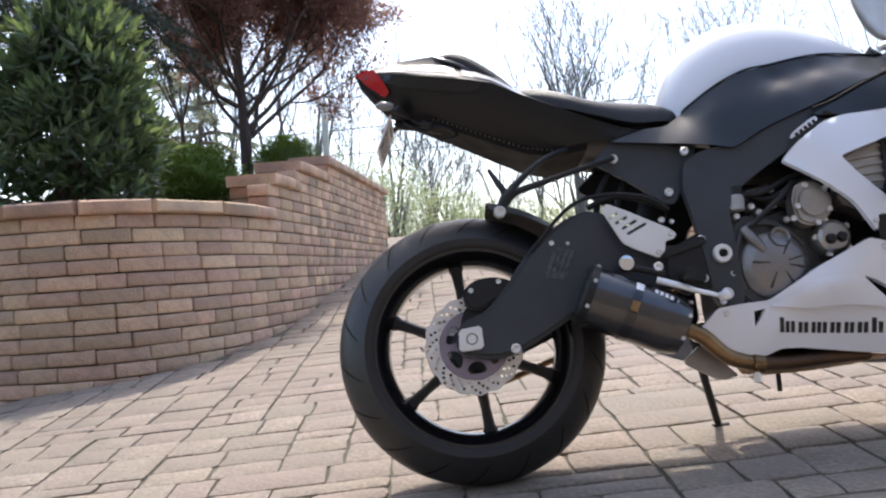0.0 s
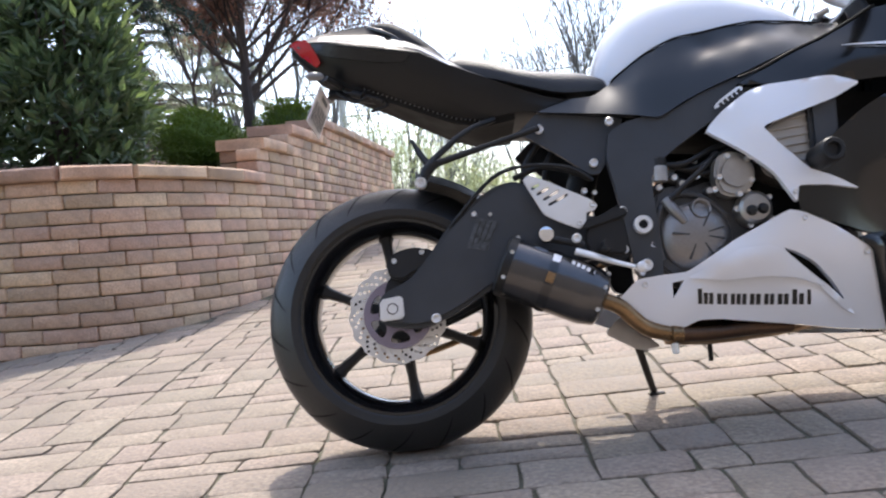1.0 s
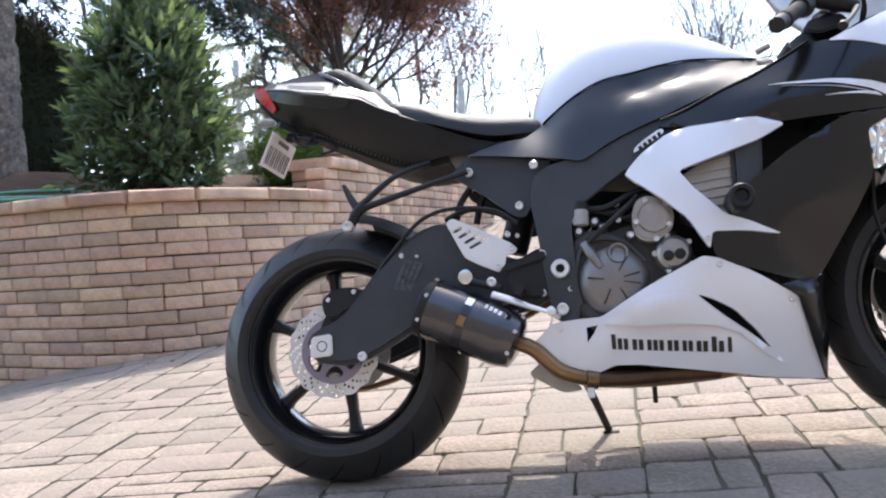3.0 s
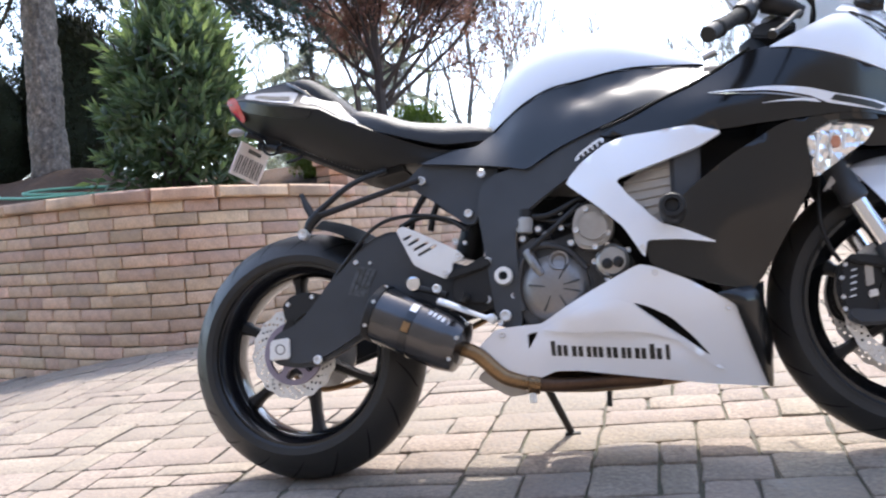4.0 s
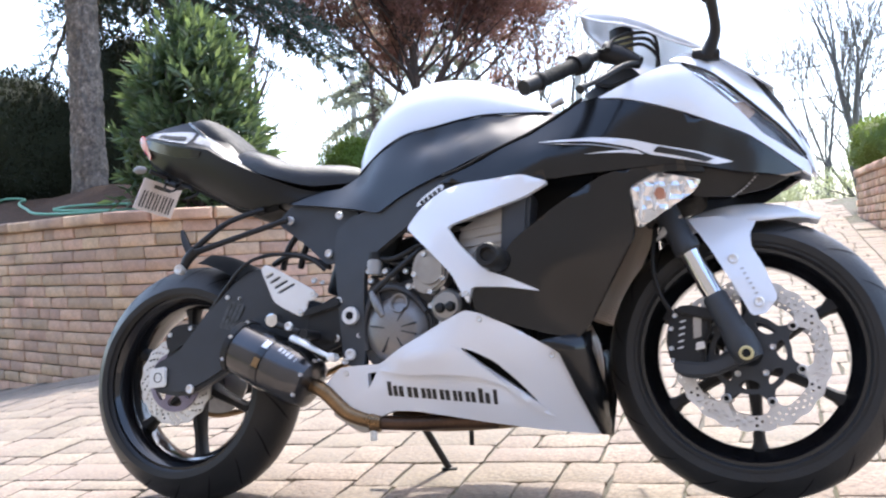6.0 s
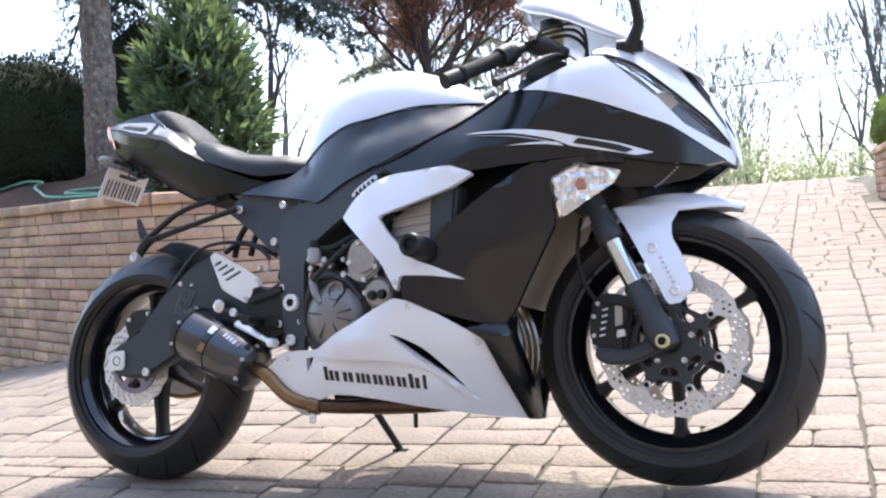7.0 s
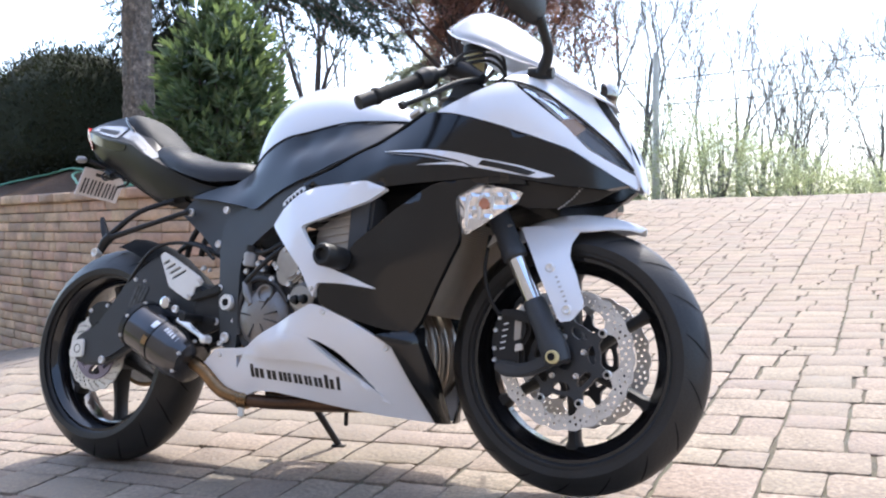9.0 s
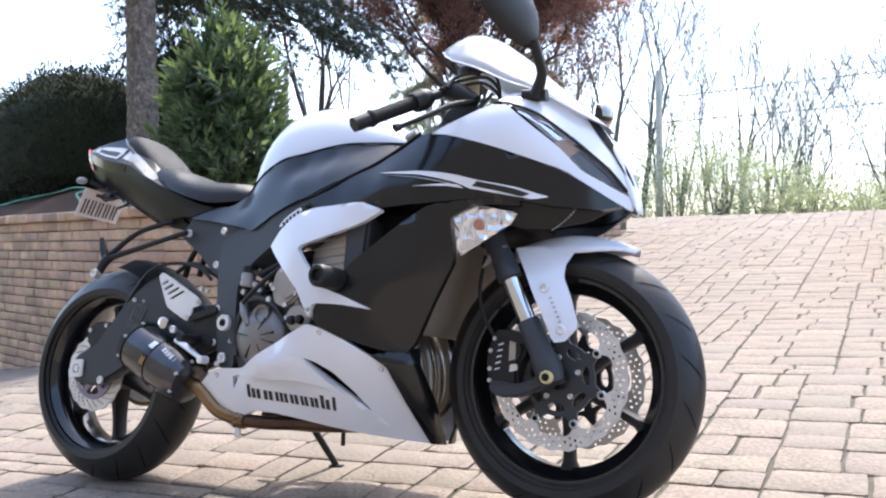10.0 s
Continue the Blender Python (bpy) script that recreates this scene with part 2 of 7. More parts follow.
# ---- retaining wall ----
COURSE = 0.0665
FACE = [(-8.0, 3.9), (-5.5, 3.2), (-3.9, 2.68), (-3.1, 2.42), (-2.3, 2.14), (-1.8, 2.0), (-1.42, 2.06), (-1.12, 2.42), (-0.95, 2.95), (-0.85, 3.55), (-0.66, 5.2), (-0.44, 7.3)]


def spline(pts, steps=24):
    out = []
    for i in range(len(pts) - 1):
        p = [Vector(pts[max(0, min(len(pts) - 1, k))]) for k in (i - 1, i, i + 1, i + 2)]
        for k in range(steps):
            t = k / steps
            out.append(0.5 * (2 * p[1] + (p[2] - p[0]) * t + (2 * p[0] - 5 * p[1] + 4 * p[2] - p[3]) * t * t + (3 * p[1] - p[0] - 3 * p[2] + p[3]) * t ** 3))
    return out + [Vector(pts[-1])]


LINE = spline(FACE)
RUN = [0.0]
for a, b in zip(LINE, LINE[1:]):
    RUN.append(RUN[-1] + (b - a).length)


def on_wall(s):
    """Place and outward (driveway) normal at s metres along the wall."""
    s = max(0.0, min(RUN[-1] - 1e-6, s))
    lo, hi = 0, len(RUN) - 1
    while hi - lo > 1:
        mid = (lo + hi) // 2
        lo, hi = (mid, hi) if RUN[mid] <= s else (lo, mid)
    d = (LINE[lo + 1] - LINE[lo]) / (RUN[lo + 1] - RUN[lo])
    return LINE[lo] + d * (s - RUN[lo]), Vector((d.y, -d.x))


def run_at_y(y):
    return next(r for p, r in zip(LINE, RUN) if p.x > -1.0 and p.y >= y)


CAP_LOW = 0.815                                   # underside of the coping on the low part
STEPS = [(run_at_y(3.08), 3), (run_at_y(3.55), 5), (run_at_y(4.42), 7)]


def cap_under(s):
    return CAP_LOW + COURSE * max([0] + [n for r, n in STEPS if s >= r])


def chamfered(length, depth, height, c=0.006, wob=0.0, rnd=random):
    """A worn block: front face inset by a chamfer. Local x along the face, y outward, z up, origin at back bottom middle."""
    l, v = length / 2, []
    for y, k in ((0.0, 0.0), (depth - c, 0.0), (depth, c)):
        for x, z in ((-l + k, k), (l - k, k), (l - k, height - k), (-l + k, height - k)):
            j = wob if y > 0 else 0.0
            v.append((x + rnd.uniform(-j, j), y + rnd.uniform(-j, j), z + rnd.uniform(-j, j)))
    f = [(8, 9, 10, 11)]
    for a in (0, 4):
        f += [(a + i, a + (i + 1) % 4, a + 4 + (i + 1) % 4, a + 4 + i) for i in range(4)]
    return v, [q[::-1] for q in f]


def tumbled(length, depth, height, rnd):
    """A brick with knocked-off corners and a bowed, uneven face; axes as in chamfered()."""
    l, v = length / 2, []
    for y, k in ((0.0, 0.0), (depth - 0.008, 0.0), (depth - 0.0025, 0.0025), (depth, 0.007)):
        c = 0.006 + 0.3 * k
        h = height
        for x, z in ((-l + c, 0), (l - c, 0), (l, c), (l, h - c), (l - c, h), (-l + c, h), (-l, h - c), (-l, c)):
            j = 0.0022 if y > 0.1 else 0.0
            v.append((x - math.copysign(min(k, abs(x)), x) + rnd.uniform(-j, j), y + rnd.uniform(-j, j) * 0.7, z + (k if z < h / 2 else -k) + rnd.uniform(-j, j)))
    f = [tuple(range(24, 32))]
    for a in (0, 8, 16):
        f += [(a + i, a + (i + 1) % 8, a + 8 + (i + 1) % 8, a + 8 + i) for i in range(8)]
    return v, [q[::-1] for q in f]


def wall_frame(s, z, setback=0.0):
    p, nrm = on_wall(s)
    tan = Vector((-nrm.y, nrm.x))
    o = p - nrm * (0.12 + setback)
    return Matrix(((tan.x, nrm.x, 0, o.x), (tan.y, nrm.y, 0, o.y), (0, 0, 1, z), (0, 0, 0, 1)))


rw = random.Random(5)
wall_core = [], []
SEG = 160
for i in range(SEG + 1):
    s = RUN[-1] * i / SEG
    p, nrm = on_wall(s)
    zt, zb = cap_under(s) - 0.005, ground_z(p.x, p.y) - 0.3
    for off, z in ((0.012, zb), (0.012, zt), (0.24, zt), (0.24, zb)):
        q = p - nrm * off
        wall_core[0].append((q.x, q.y, z))
    if i:
        a, b = 4 * (i - 1), 4 * i
        wall_core[1].extend([(a + k, a + (k + 1) % 4, b + (k + 1) % 4, b + k) for k in range(4)])
wall_core[1].extend([(0, 1, 2, 3), (4 * SEG + 3, 4 * SEG + 2, 4 * SEG + 1, 4 * SEG)])
wall = tagged(link_mesh("wall_left", *wall_core, M["joint"], smooth=False), "curved retaining wall of tan tumbled bricks beside the driveway", "wall", kind="structure")

brick_meshes = []
for k in range(14):
    bl = (0.125, 0.165, 0.172, 0.178, 0.185, 0.192, 0.198, 0.205, 0.21, 0.225, 0.235, 0.24, 0.25, 0.26)[k]
    v, f = tumbled(bl, 0.125, COURSE - 0.005, rw)
    me = bpy.data.meshes.new("brick")
    me.from_pydata(v, [], f)
    me.materials.append(M["brick"])
    shade(me, 50)
    brick_meshes.append((bl, me))
near_a, near_b = run_at_y(3.6) - 3.2, run_at_y(3.6)
rest_v, rest_f, singles = [], [], 0
for course in range(34):
    s = 2.2 + rw.uniform(0, 0.2)
    while s < RUN[-1] - 0.2:
        bl, me = brick_meshes[rw.randrange(0, 14)]
        mid = s + bl / 2
        s += bl + 0.005
        ct = cap_under(mid)
        p, nrm = on_wall(mid)
        z = CAP_LOW + COURSE * 15 - COURSE * (course + 1)
        if z + COURSE > ct + 0.01 or z < ground_z(p.x, p.y) - COURSE * 1.2:
            continue
        m = wall_frame(mid, z + 0.003, rw.uniform(-0.002, 0.004)) @ pose(0, 0, 0, rw.uniform(-0.5, 0.5), 0, rw.uniform(-0.6, 0.6))
        if near_a < mid < near_b and singles < 300:
            singles += 1
            ob = new("brick", me)
            ob.parent = wall
            ob.matrix_basis = m
        else:
            n0 = len(rest_v)
            rest_v += [m @ q.co for q in me.vertices]
            rest_f += [tuple(n0 + i for i in q.vertices) for q in me.polygons]
tagged(link_mesh("brickwork", rest_v, rest_f, M["brick_rest"], wall, angle=50), kind="stuff")


def coping(s0, s1):
    v, f, s, made = [], [], s0, 0
    while s < s1 - 0.05:
        bl = min(rw.uniform(0.26, 0.42), s1 - s)
        cv, cf = chamfered(bl - 0.005, 0.30, 0.062, 0.010, 0.002, rw)
        me = bpy.data.meshes.new("coping_stone")
        me.from_pydata(cv, [], cf)
        me.materials.append(M["brick"])
        shade(me, 50)
        ob = new("coping_stone", me)
        ob.parent = wall
        ob.matrix_basis = wall_frame(s + bl / 2, cap_under(s + bl / 2), 0.145) @ pose(0, 0, rw.uniform(0, 0.002), 0, rw.uniform(-0.4, 0.4), 0)
        s += bl


marks = [2.2] + [r for r, n in STEPS] + [RUN[-1]]
for a, b in zip(marks, marks[1:]):
    coping(a - (0.03 if a > 3 else 0.0), b - (0.03 if b < RUN[-1] else 0.0))
# stepped ends: short returns of brick and coping that face down the drive
for r, n in STEPS:
    p, nrm = on_wall(r)
    prev = cap_under(r - 0.05)
    k = int(round((cap_under(r) - prev) / COURSE))
    for c in range(k):
        v, f = chamfered(0.25, 0.02, COURSE - 0.006, 0.006, 0.002, rw)
        back = Matrix(((nrm.x, nrm.y, 0, (p - nrm * 0.125).x), (nrm.y, -nrm.x, 0, (p - nrm * 0.125).y), (0, 0, 1, prev + COURSE * c + 0.003), (0, 0, 0, 1)))
        link_mesh("brick", [back @ Vector(q) for q in v], f, M["brick"], wall, angle=50)


# ---- planted bank behind the wall ----
bank_v, bank_f, NB = [], [], 26
for i in range(SEG + 1):
    s = RUN[-1] * i / SEG
    p, nrm = on_wall(s)
    if p.x < -1.0 or p.y < 3.6:
        zt = CAP_LOW + 0.03
    else:
        zt = CAP_LOW + 0.03 + min(0.36, (p.y - 3.4) * 0.15)
    dirn = Vector((-0.25, 0.97)).lerp(Vector((-1.0, 0.12)), smooth01((p.y - 2.6) / 2.5) if p.x > -1.2 else 0.0).normalized()
    for j in range(NB + 1):
        d = 0.10 + 16.0 * (j / NB) ** 2.2
        q = p + dirn * d
        z = zt + (0.05 + 0.25 * smooth01((-1.9 - q.x) / 1.2) * smooth01((4.7 - q.y) / 1.0)) * min(d, 1.1) + 0.02 * max(0, d - 1.1) - 0.25 * max(0, d - 7.0) + 0.05 * noise.noise((q.x * 2, q.y * 2, 0)) * min(1, d * 3)
        if j == 0:
            z = zt
        bank_v.append((q.x, q.y, z))
    if i:
        a, b = (NB + 1) * (i - 1), (NB + 1) * i
        bank_f += [(a + j, b + j, b + j + 1, a + j + 1) for j in range(NB)]
tagged(link_mesh("planting_bank", bank_v, bank_f, M["mulch"]), "dark mulched planting bed rising behind the wall", "soil", kind="structure")


def bank_z(x, y):
    best = min(range(0, len(bank_v)), key=lambda i: (bank_v[i][0] - x) ** 2 + (bank_v[i][1] - y) ** 2)
    return bank_v[best][2]


# ---- plants ----
def tube(v, f, a, b, ra, rb, sides=5):
    d = (b - a)
    if d.length < 1e-6:
        return
    q = d.to_track_quat("Z", "Y").to_matrix()
    n0 = len(v)
    for c, r in ((a, ra), (b, rb)):
        for k in range(sides):
            w = 2 * math.pi * k / sides
            v.append(c + q @ Vector((math.cos(w) * r, math.sin(w) * r, 0)))
    f.extend([(n0 + k, n0 + (k + 1) % sides, n0 + sides + (k + 1) % sides, n0 + sides + k) for k in range(sides)])


def cable(pts, rad, sides=6):
    """One unbroken tube along a line of points."""
    v, f = [], []
    for i, p in enumerate(pts):
        d = (pts[min(i + 1, len(pts) - 1)] - pts[max(i - 1, 0)]).normalized()
        q = d.to_track_quat("X", "Z").to_matrix()
        v += [p + q @ Vector((0, math.cos(6.28319 * k / sides) * rad, math.sin(6.28319 * k / sides) * rad)) for k in range(sides)]
        if i:
            a, b = sides * (i - 1), sides * i
            f += [(a + k, a + (k + 1) % sides, b + (k + 1) % sides, b + k) for k in range(sides)]
    f += [tuple(range(sides))[::-1], tuple(range(len(v) - sides, len(v)))]
    return v, f


def leaf(v, f, p, d, up, size, broad=0.4, fold=0.15):
    """One pointed leaf of six corners, folded along its rib."""
    d = d.normalized()
    side = d.cross(up)
    if side.length < 1e-3:
        side = Vector((1, 0, 0))
    side.normalize()
    nrm = side.cross(d)
    n0, w = len(v), size * broad / 2
    v.extend([p, p + d * size * 0.4 + side * w - nrm * w * fold, p + d * size, p + d * size * 0.4 - side * w - nrm * w * fold, p + d * size * 0.45 + nrm * w * fold])
    f.extend([(n0, n0 + 1, n0 + 4), (n0 + 1, n0 + 2, n0 + 4), (n0 + 2, n0 + 3, n0 + 4), (n0 + 3, n0, n0 + 4)])


def unit(r):
    while True:
        q = Vector((r.uniform(-1, 1), r.uniform(-1, 1), r.uniform(-1, 1)))
        if 0.05 < q.length < 1:
            return q.normalized()


def branch(r, v, f, tips, a, d, length, rad, depth, spread, rise, sides, thin=0.0):
    """A limb of short bent pieces that forks at its end and along it."""
    n = 4 if depth > 1 else 3
    p, k0 = a.copy(), rad
    for i in range(n):
        d = (d + unit(r) * 0.16 + Vector((0, 0, rise))).normalized()
        q = p + d * length / n
        k1 = max(thin, rad * (1 - 0.55 * (i + 1) / n))
        tube(v, f, p, q, k0, k1, sides if depth > 1 else 3)
        if depth <= 2:
            tips.append((q.copy(), d.copy()))
        if depth > 0 and i >= (1 if depth > 2 else 0):
            for _ in range(1 if depth > 2 else r.choice((1, 1, 2))):
                side = (d + unit(r) * spread).normalized()
                branch(r, v, f, tips, q, side, length * r.uniform(0.5, 0.75), k1 * 0.62, depth - 1, spread, rise, sides, thin)
        p, k0 = q, k1


def tree(name, label, at, height, seed, bark, rad, fork=0.3, limbs=6, depth=3, spread=0.8, rise=0.06, leaves=None, per_tip=0, size=0.05, group="", reach=0.42, sides=6, thin=0.0):
    r = random.Random(seed)
    thing = empty(name, label, "tree", at, group)
    v, f, tips = [], [], []
    p = Vector((0, 0, -0.3))
    d = Vector((0, 0, 1))
    n, k0 = 7, rad * 1.25
    top = height * (fork if fork > 0.05 else 0.1)
    trunk_top = height * 0.72
    for i in range(n):
        q = p + d * (trunk_top + 0.3) / n
        k1 = rad * (1 - 0.8 * (i + 1) / n)
        tube(v, f, p, q, k0, k1, 8)
        if q.z > top:
            for _ in range(max(1, round(limbs / (n * (1 - fork))))):
                w = r.uniform(0, 2 * math.pi)
                out = Vector((math.cos(w), math.sin(w), r.uniform(0.5, 1.2))).normalized()
                lv, lf = [], []
                branch(r, lv, lf, tips, p.lerp(q, r.random()), out, height * reach * r.uniform(0.7, 1.1) * (1.1 - 0.5 * i / n), k1 * 0.55, depth, spread, rise, sides, thin)
                link_mesh("limb", lv, lf, bark, thing)
        d = (d + unit(r) * 0.06 + Vector((0, 0, 0.05))).normalized()
        p, k0 = q, k1
    link_mesh("trunk", v, f, bark, thing)
    if leaves:
        lv, lf = [], []
        for q, dd in tips:
            for _ in range(per_tip):
                leaf(lv, lf, q + unit(r) * size * 1.6, (dd * 0.5 + unit(r)), Vector((0, 0, 1)), size * r.uniform(0.6, 1.2), 0.55)
        tagged(link_mesh("crown", lv, lf, leaves, thing, smooth=False), kind="stuff")
    return thing


def bare_tree(label, at, height, seed, rad, bark, levels=6, lean=0.0, low=0.28, group=""):
    """A leafless tree: a trunk that forks again and again into rising limbs, down to fine twigs."""
    r = random.Random(seed)
    thing = empty("bare_tree", label, "tree", at, group)

    def grow(v, f, p, d, length, k0, level):
        n = 3 if level > 1 else 2
        for i in range(n):
            d = (d + unit(r) * (0.06 + 0.018 * (levels - level)) + Vector((0, 0, 0.07 if level < levels else 0.03))).normalized()
            q = p + d * length / n
            k1 = max(0.0052, k0 * (0.90 if i < n - 1 else 0.80))
            tube(v, f, p, q, k0, k1, 6 if level >= levels - 1 else 4 if level > 2 else 3)
            if level > 0 and level < levels and i < n - 1 and r.random() < 0.55:
                off = (d + unit(r) * 0.75).normalized()
                grow(v, f, q, off, length * r.uniform(0.45, 0.65), max(0.0052, k1 * 0.5), max(0, level - 2))
            p, k0 = q, k1
        if level > 0:
            turn = r.uniform(0, 6.283)
            forks = 3 if level == levels or r.random() < 0.3 else 2
            for j in range(forks):
                w = turn + 6.283 * j / forks + r.uniform(-0.5, 0.5)
                out = Vector((math.cos(w), math.sin(w), 0.0))
                nd = (d + out * r.uniform(0.22, 0.52)).normalized()
                grow(v, f, p, nd, length * r.uniform(0.62, 0.86), max(0.0052, k0 * r.uniform(0.62, 0.78)), level - 1)

    trunk_v, trunk_f = [], []
    p, d, k0 = Vector((0, 0, -0.4)), Vector((lean, r.uniform(-0.06, 0.06), 1)).normalized(), rad * 1.2
    top = height * low
    for i in range(5):
        q = p + d * (top + 0.4) / 5
        k1 = rad * (1.0 - 0.05 * i)
        tube(trunk_v, trunk_f, p, q, k0, k1, 8)
        d = (d + unit(r) * 0.05).normalized()
        p, k0 = q, k1
    link_mesh("trunk", trunk_v, trunk_f, bark, thing)
    count = r.choice((2, 3, 3, 4))
    turn = r.uniform(0, 6.283)
    for j in range(count):
        w = turn + 6.283 * j / count
        v, f = [], []
        nd = (d + Vector((math.cos(w), math.sin(w), 0)) * (0.1 if j == 0 else r.uniform(0.25, 0.5))).normalized()
        grow(v, f, p, nd, height * 0.24 * r.uniform(0.85, 1.15), k0 * (0.8 if j == 0 else 0.62), levels - 1)
        link_mesh("limb", v, f, bark, thing)
    return thing


def leafy_bush(name, label, at, radii, seed, mat, count, size, broad, new_mat=None, droop=0.0, uneven=0.22, stems=10, bark=None, category="bush", group="", core=None, square=1.0):
    """A shrub of separate leaves set through an uneven crown, on stems from the ground."""
    r = random.Random(seed)
    thing = empty(name, label, category, at, group)
    sv, sf, lv, lf, nv, nf = [], [], [], [], [], []
    rx, ry, rz = radii
    off = Vector((seed * 3.1, seed * 1.7, 0))
    for k in range(stems):
        w = r.uniform(0, 6.283)
        e = Vector((math.cos(w) * rx * r.uniform(0.1, 0.7), math.sin(w) * ry * r.uniform(0.1, 0.7), rz * r.uniform(1.2, 1.8)))
        m = e * 0.5 + Vector((0, 0, 0.05))
        sv, sf = [], []
        tube(sv, sf, Vector((e.x * 0.15, e.y * 0.15, -0.05)), m, 0.014, 0.010, 5)
        tube(sv, sf, m, e, 0.010, 0.004, 5)
        link_mesh("stem", sv, sf, bark or M["bark_dark"], thing)
    for k in range(count):
        n = unit(r)
        n = Vector([math.copysign(abs(c) ** square, c) for c in n])
        lump = 1 + uneven * noise.noise(n * 2.2 + off) + 0.6 * uneven * noise.noise(n * 5.0 + off)
        depth = 1 - abs(r.gauss(0, 0.16))
        p = Vector((n.x * rx, n.y * ry, n.z * rz)) * lump * depth + Vector((0, 0, rz))
        if p.z < -0.02:
            continue
        fresh = new_mat and depth > 0.93 and n.z > -0.2 and r.random() < 0.3
        d = (n + unit(r) * 0.8 + Vector((0, 0, 0.55 if fresh else 0.25 - droop))).normalized()
        a, b = (nv, nf) if fresh else (lv, lf)
        leaf(a, b, p, d, (Vector((0, 0, 1)) + unit(r) * 0.5), size * r.uniform(0.65, 1.2), broad)
    tagged(link_mesh("crown", lv, lf, mat, thing, smooth=False), kind="stuff")
    if nv:
        tagged(link_mesh("new_growth", nv, nf, new_mat, thing, smooth=False), kind="stuff")
    if core:
        bm = bmesh.new()
        bmesh.ops.create_icosphere(bm, subdivisions=3, radius=1.0)
        for q in bm.verts:
            n = Vector([math.copysign(abs(c) ** square, c) for c in q.co.normalized()])
            lump = 1 + uneven * noise.noise(n * 2.2 + off)
            q.co = Vector((n.x * rx, n.y * ry, n.z * rz)) * lump * core + Vector((0, 0, rz))
        part("inner_foliage", bm, mat if mat == M["boxwood"] else M["yew"], thing)
    return thing


def conifer(name, label, at, seed, height, rad, low, count, reach, needles, bare_side=None, mat=None):
    """A straight trunk with drooping boughs from low metres up, each with side twigs set with needles."""
    r = random.Random(seed)
    thing = empty(name, label, "tree", at)
    v, f = [], []
    p, n = Vector((0, 0, -0.3)), 14
    spine = [p]
    for i in range(n):
        spine.append(spine[-1] + Vector((r.uniform(-0.015, 0.015), r.uniform(-0.015, 0.015), (height + 0.3) / n)))
    sides, rings = 36, 180
    for i in range(rings + 1):
        u = (i / rings) ** 1.5 * n
        a, b = spine[min(n - 1, int(u))], spine[min(n - 1, int(u)) + 1]
        c = a.lerp(b, min(1.0, u - min(n - 1, int(u))))
        k1 = rad * (1 - 0.8 * u / n) * (1 + 0.55 * max(0.0, 1 - u * 1.4) ** 2)
        for k in range(sides):
            w = 2 * math.pi * k / sides
            o = Vector((math.cos(w), math.sin(w), 0))
            plates = noise.noise(Vector((o.x * 5.0 + seed, o.y * 5.0, c.z * 7.0))) + 0.6 * noise.noise(Vector((o.x * 13.0, o.y * 13.0 + seed, c.z * 19.0)))
            v.append(c + o * (k1 + min(rad * 0.16, 0.018) * max(-0.7, min(0.5, plates * 1.6))))
        if i:
            f += [(sides * (i - 1) + k, sides * (i - 1) + (k + 1) % sides, sides * i + (k + 1) % sides, sides * i + k) for k in range(sides)]
    bv, bf, nv, nf = [], [], [], []
    for k in range(count):
        z = low + (height - low - 0.3) * (k / count) ** 2.0
        w = r.uniform(0, 6.283)
        if bare_side is not None and z < low + 3.2:
            while math.cos(w - bare_side - 0.35) > 0.45:
                w = r.uniform(0, 6.283)
        if bare_side is not None and z < low + 0.5 and math.cos(w - 3.3) > 0.1 and r.random() > 0.4:
            continue
        length = max(0.3, reach * (1 - 0.75 * z / height)) * r.uniform(0.75, 1.15)
        a, d = Vector((0, 0, z)), Vector((math.cos(w), math.sin(w), 0.25))
        bv, bf, n = [], [], 9
        for i in range(n):
            d = (d + Vector((0, 0, -0.09)) + unit(r) * 0.08).normalized()
            b = a + d * length / n
            tube(bv, bf, a, b, 0.026 * (1 - i / n) + 0.004, 0.026 * (1 - (i + 1) / n) + 0.004, 5)
            for sgn in ((-1, 1, -1, 1) if i > 1 else (1,)):
                side = (d * 0.7 + Vector((-d.y, d.x, 0)) * sgn * 0.9 + Vector((0, 0, -0.4)) + unit(r) * 0.35).normalized()
                e = b.lerp(a, r.random())
                tw = length * 0.17 * r.uniform(0.5, 1.3)
                tube(bv, bf, e, e + side * tw, 0.005, 0.003, 3)
                for _ in range(needles):
                    t = r.random()
                    leaf(nv, nf, e + side * tw * t, (side * 0.7 + unit(r)), unit(r), r.uniform(0.04, 0.075), 0.22, 0)
            a = b
        link_mesh("bough", bv, bf, M["bark"], thing)
    link_mesh("trunk", v, f, M["bark"], thing)
    tagged(link_mesh("needles", nv, nf, mat or M["spruce"], thing, smooth=False), kind="stuff")


